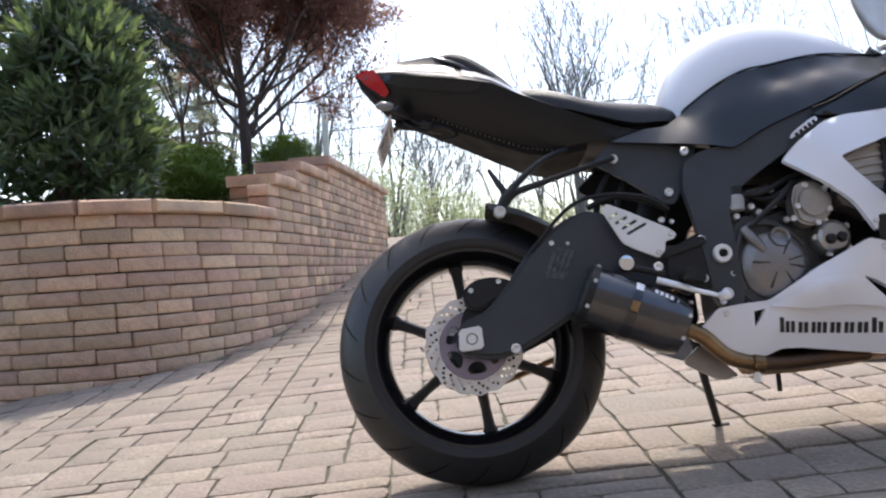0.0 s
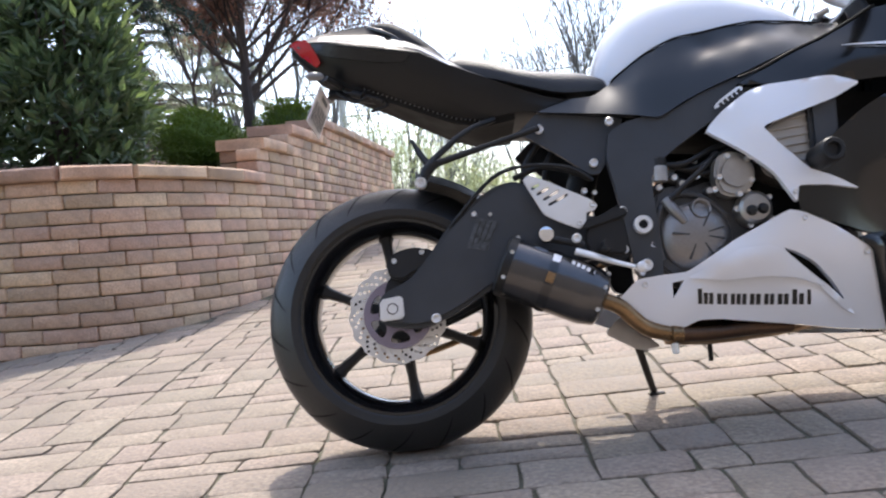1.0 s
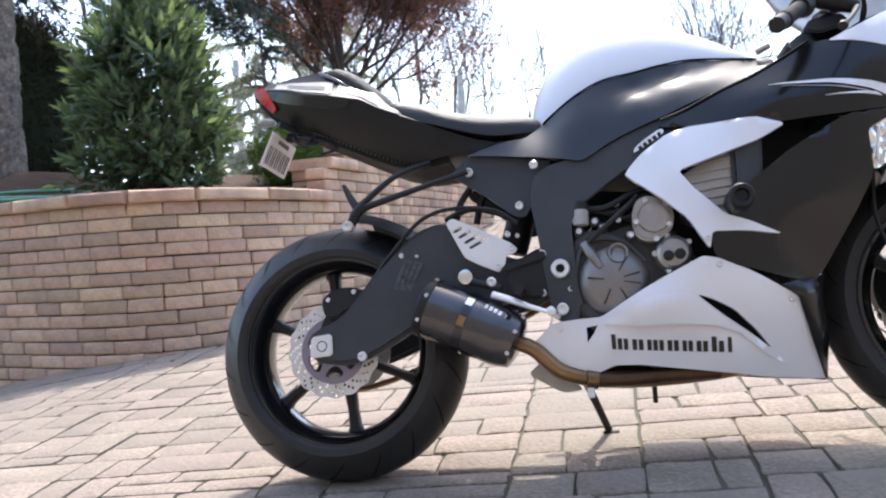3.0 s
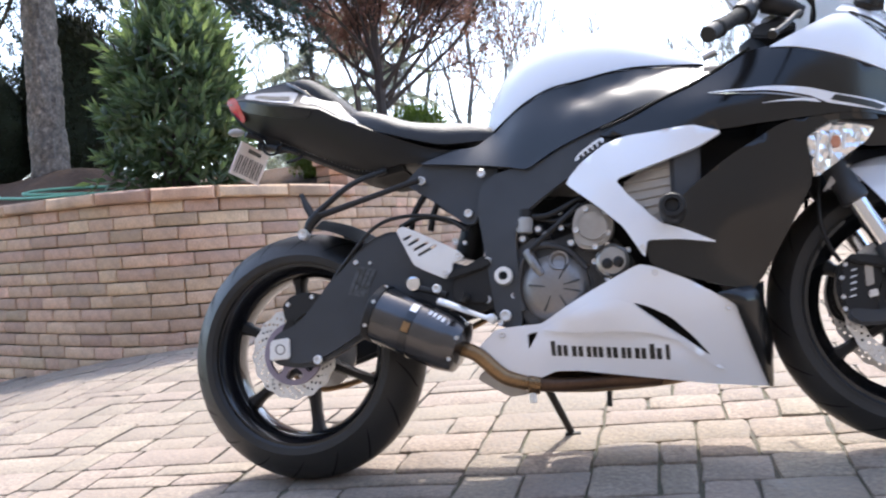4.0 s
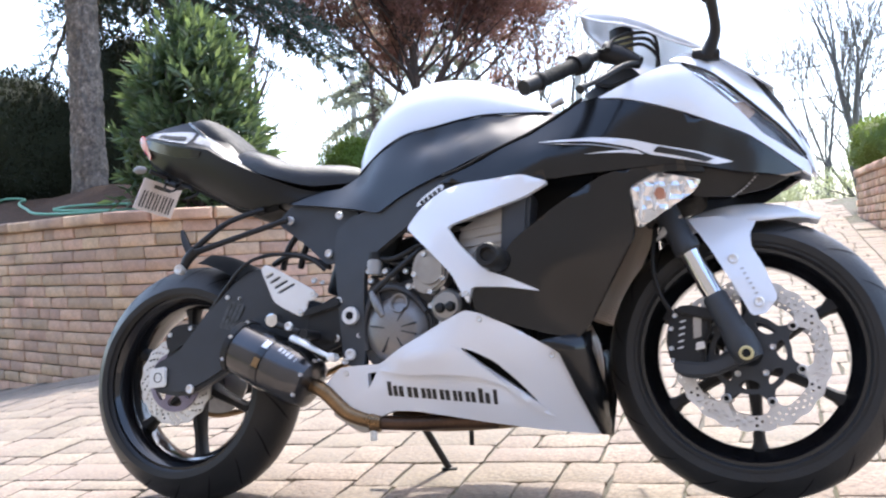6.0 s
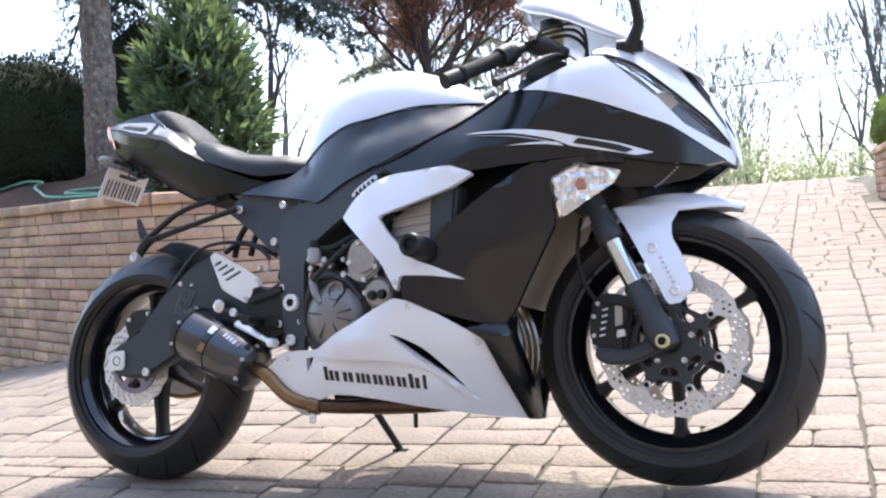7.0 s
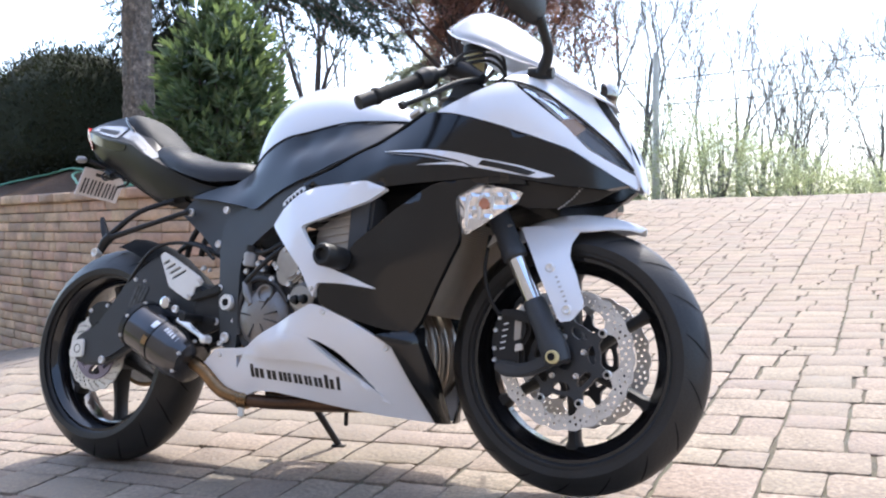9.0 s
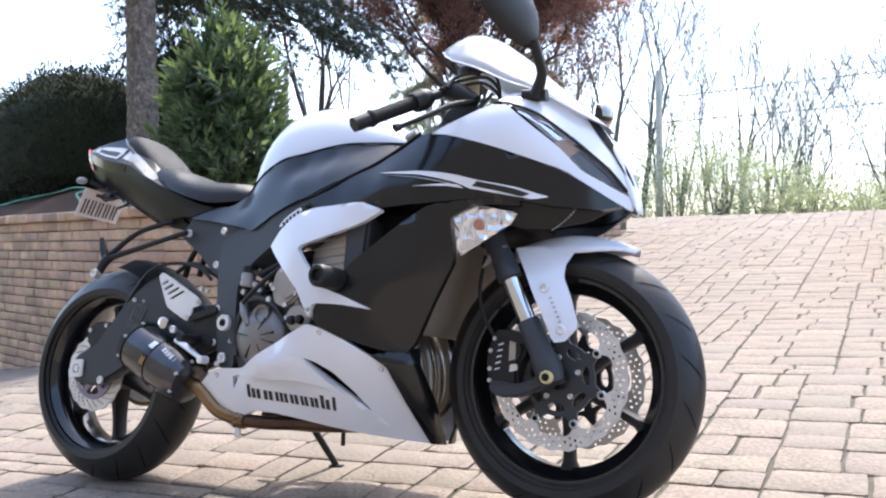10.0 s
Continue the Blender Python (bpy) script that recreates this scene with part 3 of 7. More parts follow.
def laurel(at, seed):
    """An upright shrub of leafy shoots: glossy leaves set round each shoot, paler at the tips."""
    r = random.Random(seed)
    thing = empty("laurel_shrub", "tall glossy green laurel shrub with pale new tips", "bush", at)
    lv, lf, nv, nf = [], [], [], []
    for k in range(14):
        w = r.uniform(0, 6.283)
        e = Vector((math.cos(w) * 0.22, math.sin(w) * 0.22, r.uniform(0.6, 0.95)))
        sv, sf = [], []
        tube(sv, sf, Vector((e.x * 0.2, e.y * 0.2, -0.05)), e, 0.014, 0.006, 5)
        link_mesh("stem", sv, sf, M["bark_dark"], thing)
    for k in range(680):
        n = unit(r)
        lump = 1 + 0.22 * noise.noise(n * 2.4 + Vector((seed, 1, 2)))
        deep = 1.08 if k % 9 == 0 else 1 - abs(r.gauss(0, 0.22))
        slim = 1 - 0.22 * max(0.0, n.z) ** 2
        p = Vector((n.x * 0.312 * slim, n.y * 0.305 * slim, n.z * 0.59)) * lump * deep + Vector((0, 0, 0.62))
        if n.z < -0.15:
            p.x, p.y = p.x * (1 - n.z * 0.85), p.y * (1 - n.z * 0.85)
        if p.z < 0.02:
            continue
        d = (Vector((n.x * 0.8, n.y * 0.8, max(n.z, 0) * 0.8 + 0.45)) + unit(r) * 0.55).normalized()
        side = d.orthogonal().normalized()
        tip = deep > 0.88 and r.random() < 0.55
        for i in range(9):
            t = i / 8
            a = i * 2.4
            out = (side * math.cos(a) + d.cross(side) * math.sin(a))
            fresh = tip and t > 0.80
            ld = (out * (0.95 - 0.6 * t) + d * (0.35 + 0.7 * t) + Vector((0, 0, -0.15 * (1 - t)))).normalized()
            leaf(nv if fresh else lv, nf if fresh else lf, p + d * (0.15 * t - 0.05), ld, d, r.uniform(0.075, 0.125) * (0.85 if fresh else 1.0), 0.33, 0.25)
    tagged(link_mesh("crown", lv, lf, M["laurel"], thing, smooth=False), kind="stuff")
    tagged(link_mesh("new_growth", nv, nf, M["laurel_new"], thing, smooth=False), kind="stuff")
    return thing


conifer("spruce_tree", "tall spruce with a straight grey trunk and drooping blue-green boughs", (-3.28, 3.42, bank_z(-3.28, 3.42)), 3, 8.0, 0.128, 1.50, 100, 2.5, 44, bare_side=math.atan2(-5.2, 5.3))
# both pines wear needles lightened for haze
conifer("pine_tree", "loose pine in haze-paled grey-green with open boughs behind the bed", (-3.75, 9.6, 1.1), 12, 3.4, 0.04, 0.4, 62, 1.4, 22, mat=M["pine"])
conifer("pine_tree", "pine in haze-paled grey-green half hidden behind the plum", (-3.3, 11.4, 0.9), 23, 3.6, 0.045, 0.3, 60, 1.3, 24, mat=M["pine"])
laurel((-1.885, 2.78, 0.84), 4)
leafy_bush("box_bush", "clipped round yellow-green box bush in the bed", (-1.80, 4.95, 1.06), (0.35, 0.34, 0.245), 6, M["boxwood"], 9000, 0.028, 0.5, uneven=0.22, group="clipped round bushes", core=0.8)
leafy_bush("box_bush", "clipped round yellow-green box bush beside the stepped wall", (-1.19, 5.58, 1.15), (0.29, 0.29, 0.265), 7, M["boxwood"], 7500, 0.028, 0.5, uneven=0.22, group="clipped round bushes", core=0.8)
leafy_bush("yew_hedge", "large dark clipped yew with a rounded top", (-4.97, 4.2, 0.95), (0.86, 0.75, 0.70), 8, M["yew"], 26000, 0.045, 0.3, uneven=0.15, core=0.88, square=0.88)
leafy_bush("yew_hedge", "low dark yew beyond the large clipped one", (-6.7, 5.0, 0.85), (1.0, 0.7, 0.5), 19, M["yew"], 12000, 0.05, 0.3, uneven=0.24, core=0.84)
leafy_bush("yew_hedge", "dark evergreen yew close behind the spruce trunk", (-4.0, 4.75, 1.0), (0.50, 0.5, 0.85), 18, M["yew"], 14000, 0.05, 0.3, uneven=0.2, core=0.88)
tree("plum_tree", "purple-leaved plum tree in early leaf", (-1.56, 5.75, 1.15), 3.3, 11, M["bark_dark"], 0.066, fork=0.2, limbs=40, depth=3, spread=0.70, rise=0.13, leaves=M["plum"], per_tip=17, size=0.041, reach=0.35, sides=5)


# ---- distance ----
def far_z(x, y):
    return ground_z(x, y) - 0.12


rf = random.Random(21)
# x, y, height of the top, trunk radius, lean
FAR = [(-9.0, 20.0, 7.5, 0.12, 0.0), (-7.2, 17.0, 6.8, 0.10, 0.03), (-5.6, 19.0, 7.0, 0.10, -0.04), (-4.6, 16.0, 6.6, 0.09, 0.0), (-12.5, 20.0, 8.0, 0.14, 0.0),
       (-3.72, 15.0, 7.0, 0.095, 0.03), (-3.95, 17.0, 6.8, 0.08, -0.05), (-2.80, 15.0, 6.6, 0.10, 0.02), (-2.15, 14.0, 6.4, 0.075, 0.13), (-2.70, 18.0, 5.2, 0.05, 0.0),
       (-2.01, 18.0, 4.6, 0.05, -0.06), (-1.42, 16.5, 4.2, 0.048, 0.05), (-1.27, 19.0, 4.5, 0.05, 0.0), (-0.64, 16.0, 4.6, 0.07, -0.02), (-0.60, 18.5, 4.8, 0.06, 0.08), (0.14, 15.5, 3.7, 0.05, -0.03),
       (-0.05, 19.0, 4.2, 0.05, 0.05), (0.35, 17.5, 3.8, 0.05, 0.02), (0.66, 20.0, 3.7, 0.05, -0.05), (1.82, 19.0, 4.6, 0.06, -0.06), (2.95, 14.0, 5.6, 0.10, -0.10), (2.5, 17.0, 5.0, 0.06, 0.04),
       (3.3, 18.5, 4.8, 0.06, 0.0), (4.15, 17.0, 5.2, 0.07, 0.05), (5.4, 18.0, 5.6, 0.08, 0.0), (6.9, 18.0, 6.4, 0.09, 0.03), (8.6, 20.0, 7.0, 0.11, 0.0), (10.6, 18.0, 7.0, 0.11, 0.0), (13.0, 22.0, 8.0, 0.14, 0.0)]
for k, (fx, fy, top, fr, lean) in enumerate(FAR):
    base = far_z(fx, fy)
    bare_tree("leafless deciduous tree with fine grey branches", (fx, fy, base), (top - base) * (1.0 if top > 5.5 else 1.08), 40 + k, fr * 0.85, M["twig"], 6 if top > 5.5 else 5, lean, 0.30, "bare trees behind the crest")
bare_tree("wide leafless tree with low spreading limbs", (3.0, 14.2, far_z(3.0, 14.2)), 4.4, 93, 0.075, M["twig"], 6, -0.10, 0.10)
bare_tree("leafless tree with dark branching stems behind the bed", (-5.2, 8.4, 1.2), 4.6, 61, 0.085, M["bark_dark"], 5, 0.05, 0.15)
bare_tree("leafless tree with dark branching stems behind the plum", (-2.9, 9.2, 1.0), 4.2, 62, 0.06, M["bark_dark"], 5, -0.05, 0.15)
# thicket of thin saplings on the falling ground behind the trees, coloured pale for haze
rt = random.Random(77)
tv, tf = [], []
for k in range(460):
    tx, ty = rt.uniform(-14.0, 16.0), rt.uniform(21.0, 30.0)
    p, d = Vector((tx, ty, far_z(tx, ty) - 0.2)), Vector((rt.uniform(-0.12, 0.12), 0, 1)).normalized()
    tall = rt.uniform(2.2, 4.2) + 0.09 * (ty - 20.0)
    for i in range(6):
        q = p + d * tall / 6
        tube(tv, tf, p, q, 0.022 - 0.0028 * i, 0.0192 - 0.0028 * i, 4)
        if i > 0:
            for _ in range(3):
                e = q + (d + unit(rt) * 0.7).normalized() * tall * rt.uniform(0.10, 0.24)
                tube(tv, tf, q, e, 0.007, 0.004, 3)
                e2 = e + (d + unit(rt) * 0.5).normalized() * tall * 0.08
                tube(tv, tf, e, e2, 0.004, 0.004, 3)
        d = (d + unit(rt) * 0.10).normalized()
        p = q
tagged(link_mesh("far_thicket", tv, tf, M["hazy_twig"]), "leafless thicket on the slope beyond the trees, paled for haze", "thicket", kind="stuff")
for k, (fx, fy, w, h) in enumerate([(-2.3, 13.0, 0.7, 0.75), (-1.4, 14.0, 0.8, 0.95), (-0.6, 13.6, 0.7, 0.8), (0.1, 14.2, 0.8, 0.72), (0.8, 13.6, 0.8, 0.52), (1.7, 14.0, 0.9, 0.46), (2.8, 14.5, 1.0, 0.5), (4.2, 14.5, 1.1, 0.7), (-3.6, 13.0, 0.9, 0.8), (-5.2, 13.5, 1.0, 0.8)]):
    leafy_bush("spring_shrub", "loose shrub in spring leaf, its green paled further for haze", (fx, fy, far_z(fx, fy) - 0.05), (w, 0.6, h * 1.2), 70 + k, M["spring"], 6200, 0.055, 0.5, uneven=0.8, stems=22, bark=M["twig"], group="spring shrubs behind the crest")


def pole(name, label, at, height, rad):
    bm = bmesh.new()
    bmesh.ops.create_cone(bm, cap_ends=True, segments=12, radius1=rad, radius2=rad * 0.75, depth=height)
    for q in bm.verts:
        q.co.z += height / 2 - 0.3
    ob = part(name, bm, M["pole"])
    ob.matrix_basis = Matrix.Translation(at)
    return tagged(ob, label, "pole")


pole("utility_pole", "weathered grey wooden pole behind the crest", (-1.70, 14.0, far_z(-1.70, 14.0)), 3.6, 0.075)
pole("utility_pole", "weathered grey wooden pole beyond the bed", (-4.78, 11.06, 0.9), 2.95, 0.06)
pole("utility_pole", "slim pale pole behind the laurel", (-6.85, 10.0, 0.9), 3.0, 0.05)
for k, (za, zb) in enumerate(((3.72, 3.83), (4.36, 4.60))):
    pts = [Vector((-16 + 1.8 * i, 22.0, za + (zb - za) * (1.8 * i - 12) / 6 - 0.012 * (i - 8.5) * (8.5 - i) * 0.3)) for i in range(21)]
    v, f = cable(pts, 0.014, 4)
    tagged(link_mesh("power_line", v, f, M["dark"]), "thin dark overhead wire between the trees", "cable")

# right-hand brick wall by the crest, with a bush behind it
rwv, rwf = [], []
RW = [(8.5, 0.8), (4.6, 1.8), (3.15, 2.7), (2.5, 3.9), (2.32, 5.4), (2.22, 7.0)]
rline = spline(RW, 10)
RTOP = 1.06
core_v, core_f = [], []
for i, p in enumerate(rline):
    gz = ground_z(p.x, p.y)
    zt = RTOP
    d = (rline[min(i + 1, len(rline) - 1)] - rline[max(i - 1, 0)]).normalized()
    n = Vector((-d.y, d.x))
    for off, z in ((0.0, gz - 0.2), (0.0, zt), (0.25, zt), (0.25, gz - 0.2)):
        q = p - n * off
        core_v.append((q.x, q.y, z))
    if i:
        a, b = 4 * (i - 1), 4 * i
        core_f += [(a + k, a + (k + 1) % 4, b + (k + 1) % 4, b + k) for k in range(4)]
core_f += [(0, 1, 2, 3), (len(core_v) - 1, len(core_v) - 2, len(core_v) - 3, len(core_v) - 4)]
right_wall = tagged(link_mesh("wall_right", core_v, core_f, M["joint"], smooth=False), "brick retaining wall along the far side of the driveway", "wall", kind="structure")
for c in range(16):
    for a, b in zip(rline, rline[1:]):
        d = b - a
        cnt = max(1, round(d.length / 0.26))
        for j in range(cnt):
            mid = a + d * ((j + 0.5 + 0.5 * (c % 2) - 0.25) / cnt)
            z = RTOP - COURSE * (c + 1)
            if z < ground_z(mid.x, mid.y) - COURSE:
                continue
            v, f = chamfered(d.length / cnt - 0.008, 0.03, COURSE - 0.006, 0.006, 0.002, rf)
            dn = d.normalized()
            nn = Vector((-dn.y, dn.x))
            m = Matrix(((dn.x, nn.x, 0, mid.x - nn.x * 0.0), (dn.y, nn.y, 0, mid.y), (0, 0, 1, z), (0, 0, 0, 1)))
            n0 = len(rwv)
            rwv += [m @ Vector(q) for q in v]
            rwf += [tuple(n0 + i for i in q) for q in f]
tagged(link_mesh("brickwork", rwv, rwf, M["brick_rest"], right_wall, angle=50), kind="stuff")
cv, cf = [], []
for a, b in zip(rline, rline[1:]):
    d = (b - a).normalized()
    n = Vector((-d.y, d.x))
    cvv, cff = chamfered((b - a).length - 0.006, 0.34, 0.062, 0.01, 0.002, rf)
    mid = (a + b) / 2 - n * 0.29
    m = Matrix(((d.x, n.x, 0, mid.x), (d.y, n.y, 0, mid.y), (0, 0, 1, RTOP), (0, 0, 0, 1)))
    link_mesh("coping_stone", [m @ Vector(q) for q in cvv], cff, M["brick"], right_wall, angle=50)
leafy_bush("box_bush", "round green bush behind the far wall", (2.46, 7.5, 1.02), (0.29, 0.29, 0.33), 9, M["boxwood"], 7000, 0.028, 0.5, uneven=0.2, group="clipped round bushes", core=0.9)

# garden hose lying on the mulch
hose_pts = [(-5.3, 3.3), (-4.9, 3.34), (-4.85, 3.55), (-4.65, 3.68), (-4.4, 3.62), (-4.14, 3.55), (-3.92, 3.42), (-3.54, 2.99), (-3.2, 2.72), (-3.0, 2.58), (-2.8, 2.54), (-2.6, 2.52), (-2.35, 2.62), (-2.25, 2.72), (-2.4, 2.85), (-2.75, 2.72), (-2.85, 2.6), (-2.55, 2.66), (-2.2, 2.88), (-2.0, 2.95)]
hl = spline(hose_pts, 8)
hz = [bank_z(p.x, p.y) for p in hl]
hz = [sum(hz[max(0, i - 9):i + 10]) / len(hz[max(0, i - 9):i + 10]) for i in range(len(hz))]
hp = [Vector((p.x, p.y, z + 0.028 + 0.015 * math.sin(i * 0.13))) for i, (p, z) in enumerate(zip(hl, hz))]
v, f = cable(hp, 0.009, 8)
tagged(link_mesh("garden_hose", v, f, M["hose"]), "green garden hose lying in loops on the mulch", "hose")
# level bed behind the right-hand wall
bv, bf = [], []
for i, p in enumerate(rline):
    for d in (0.05, 0.8, 2.5, 6.0, 12.0):
        q = p + Vector((0.75, 0.66)) * d
        bv.append((q.x, q.y, RTOP - 0.02 + 0.02 * d - 0.10 * max(0.0, d - 2.0)))
    if i:
        bf += [(5 * (i - 1) + k, 5 * (i - 1) + k + 1, 5 * i + k + 1, 5 * i + k) for k in range(4)]
tagged(link_mesh("planting_bed_right", bv, bf, M["mulch"]), "mulched bed behind the right-hand wall", "soil", kind="structure")


# plain wall out of view behind the camera, added to shape reflections and bounced light
link_bm = bmesh.new()
bmesh.ops.create_cube(link_bm, size=1.0)
for q in link_bm.verts:
    q.co = Vector((q.co.x * 34.0 + 1.0, q.co.y * 0.3 - 8.6, q.co.z * 8.4 + 2.9))
tagged(part("wall_house", link_bm, M["unseen_wall"]), "plain brown wall out of view, added for reflections and bounced light", "wall", kind="structure")


# ---- motorcycle: helpers in its own frame (x forward, y to its left, z up, origin under the rear axle) ----
from mathutils import geometry

BIKE = Matrix.Translation((0.0165, 0.073, -0.023)) @ pose(0, 0, 0, 0, -3.0, 0) @ pose(0, 0, 0, -10.0, 0, 0)
bike = empty("motorcycle", "white and black sport motorcycle parked on its side stand", "motorcycle", BIKE)


def field(pts, soft=1e-4):
    """A smooth height over (x, z) through a few control points (thin plate)."""
    p = np.array(pts, float)
    n = len(p)

    def phi(r2):
        return 0.5 * r2 * np.log(r2 + 1e-12)
    k = phi(((p[:, None, :2] - p[None, :, :2]) ** 2).sum(-1)) + np.eye(n) * soft
    a = np.zeros((n + 3, n + 3))
    a[:n, :n], a[:n, n], a[:n, n + 1:], a[n, :n], a[n + 1:, :n] = k, 1, p[:, :2], 1, p[:, :2].T
    w = np.linalg.solve(a, np.r_[p[:, 2], 0, 0, 0])
    return lambda x, z: float(w[:n] @ phi(((p[:, :2] - (x, z)) ** 2).sum(-1)) + w[n] + w[n + 1] * x + w[n + 2] * z)


def chaikin(pts, ratio=0.2, times=2):
    for _ in range(times):
        out = []
        for i, a in enumerate(pts):
            b = pts[(i + 1) % len(pts)]
            out += [(a[0] + (b[0] - a[0]) * ratio, a[1] + (b[1] - a[1]) * ratio), (b[0] - (b[0] - a[0]) * ratio, b[1] - (b[1] - a[1]) * ratio)]
        pts = out
    return pts


def inside(x, z, poly):
    hit = False
    for i, (x1, z1) in enumerate(poly):
        x2, z2 = poly[i - 1]
        if (z1 > z) != (z2 > z) and x < (x2 - x1) * (z - z1) / (z2 - z1) + x1:
            hit = not hit
    return hit


def mesh2d(outline, h, holes=()):
    """Triangles over an outline in the plane, with an even grid inside and holes left out."""
    vs, es = [], []

    def ring(poly):
        first = len(vs)
        for i, a in enumerate(poly):
            b = poly[(i + 1) % len(poly)]
            n = max(1, int(math.dist(a, b) / h))
            vs.extend([(a[0] + (b[0] - a[0]) * k / n, a[1] + (b[1] - a[1]) * k / n) for k in range(n)])
        es.extend([(first + k, first + k + 1 if first + k + 1 < len(vs) else first) for k in range(len(vs) - first)])

    ring(outline)
    for q in holes:
        ring(q)
    edge = np.array(vs)
    x0, z0 = edge.min(0)
    x1, z1 = edge.max(0)
    for i in range(1, int((x1 - x0) / h) + 1):
        for j in range(1, int((z1 - z0) / h) + 1):
            x, z = x0 + h * (i + 0.5 * (j % 2)), z0 + h * j
            if inside(x, z, outline) and ((edge - (x, z)) ** 2).sum(-1).min() > (0.45 * h) ** 2 and not any(inside(x, z, q) for q in holes):
                vs.append((x, z))
    res = geometry.delaunay_2d_cdt([Vector(q) for q in vs], es, [], 0, 1e-6)
    v2 = [(q.x, q.y) for q in res[0]]
    tri = []
    for t in res[2]:
        cx, cz = sum(v2[i][0] for i in t) / 3, sum(v2[i][1] for i in t) / 3
        if inside(cx, cz, outline) and not any(inside(cx, cz, q) for q in holes):
            tri.append(t)
    return v2, tri


def panel(name, outline, w, mat, parent, label="", h=0.022, thick=0.004, lift=0.0, round_=0.10, times=1, both=True, holes=(), lip=0.0):
    """A curved body panel on the bike's right, and its twin on the left; w gives the half width."""
    poly = chaikin(outline, round_, times) if times else outline
    v2, tri = mesh2d(poly, h, holes)
    obs = []
    for sgn in (-1, 1) if both else (-1,):
        bm = bmesh.new()
        vs = [bm.verts.new((x, sgn * (max(0.002, w(x, z)) + lift), z)) for x, z in v2]
        for t in tri:
            try:
                bm.faces.new([vs[i] for i in t])
            except ValueError:
                pass
        bmesh.ops.recalc_face_normals(bm, faces=bm.faces)
        fs = bm.faces[:]
        if fs and sum(q.normal.y for q in fs) * sgn < 0:
            bmesh.ops.reverse_faces(bm, faces=fs)
        rim = [e for e in bm.edges if e.is_boundary]
        ext = bmesh.ops.extrude_edge_only(bm, edges=rim)
        for q in ext["geom"]:
            if isinstance(q, bmesh.types.BMVert):
                q.co.y -= sgn * (thick + lip)
        for e in rim:
            e.smooth = False
        me = bpy.data.meshes.new(name)
        bm.to_mesh(me)
        bm.free()
        me.materials.append(mat)
        for q in me.polygons:
            q.use_smooth = True
        ob = new(name, me)
        ob.parent = parent
        obs.append(tagged(ob, label))
    return obs[0]


def plate(name, outline, y0, y1, mat, parent, label="", bevel=0.003, round_=0.12, times=1, holes=()):
    """A flat piece of even thickness between two sideways offsets, with eased edges."""
    poly = chaikin(outline, round_, times) if times else list(outline)
    bm = bmesh.new()
    if holes:
        v2, tri = mesh2d(poly, 0.05, holes)
        vs = [bm.verts.new((x, y0, z)) for x, z in v2]
        fs = [bm.faces.new([vs[i] for i in t]) for t in tri]
    else:
        fs = [bm.faces.new([bm.verts.new((x, y0, z)) for x, z in poly])]
    ext = bmesh.ops.extrude_face_region(bm, geom=fs)
    for q in ext["geom"]:
        if isinstance(q, bmesh.types.BMVert):
            q.co.y = y1
    bmesh.ops.recalc_face_normals(bm, faces=bm.faces)
    if bevel:
        sharp = [e for e in bm.edges if len(e.link_faces) == 2 and e.calc_face_angle(0) > 1.2]
        bmesh.ops.bevel(bm, geom=sharp, offset=bevel, segments=2, affect="EDGES", clamp_overlap=True)
    return part(name, bm, mat, parent, label)


def revolve(name, profile, at, axis, mat, parent, label="", seg=32, closed=False, angle=35.0):
    """A turned piece: profile of (radius, height) about an axis through at."""
    q = Vector(axis).to_track_quat("Z", "Y").to_matrix()
    v, f = [], []
    for r, hgt in profile:
        for k in range(seg):
            a = 2 * math.pi * k / seg
            v.append(Vector(at) + q @ Vector((r * math.cos(a), r * math.sin(a), hgt)))
    n = len(profile)
    for i in range(n if closed else n - 1):
        j = (i + 1) % n
        f += [(i * seg + k, i * seg + (k + 1) % seg, j * seg + (k + 1) % seg, j * seg + k) for k in range(seg)]
    if not closed:
        f += [tuple(range(seg))[::-1], tuple(range((n - 1) * seg, n * seg))]
    bm = bmesh.new()
    vs = [bm.verts.new(p) for p in v]
    for t in f:
        bm.faces.new([vs[i] for i in t])
    bmesh.ops.remove_doubles(bm, verts=bm.verts, dist=1e-5)
    return part(name, bm, mat, parent, label, angle)


def rod(name, pts, rad, mat, parent, label="", sides=10, smooth=8, flat=1.0):
    """A bar, tube or cable along a smooth line; rad is one radius or one for each point."""
    ctrl = [Vector(p) for p in pts]
    rads = [rad] * len(ctrl) if not isinstance(rad, (list, tuple)) else list(rad)
    line, rr = [], []
    if len(ctrl) > 2 and smooth > 1:
        line = spline(ctrl, smooth)
        for i in range(len(ctrl) - 1):
            rr += [rads[i] + (rads[i + 1] - rads[i]) * k / smooth for k in range(smooth)]
        rr.append(rads[-1])
    else:
        line, rr = ctrl, rads
    v, f, up = [], [], None
    for i, p in enumerate(line):
        d = (line[min(i + 1, len(line) - 1)] - line[max(i - 1, 0)]).normalized()
        if up is None:
            up = d.orthogonal().normalized()
        up = (up - d * up.dot(d)).normalized()
        side = d.cross(up)
        for k in range(sides):
            a = 2 * math.pi * k / sides
            v.append(p + (up * math.cos(a) + side * math.sin(a) * flat) * rr[i])
        if i:
            b = sides * (i - 1)
            f += [(b + k, b + (k + 1) % sides, b + sides + (k + 1) % sides, b + sides + k) for k in range(sides)]
    f += [tuple(range(sides))[::-1], tuple(range(len(v) - sides, len(v)))]
    return link_mesh(name, v, f, mat, parent, label, angle=50)


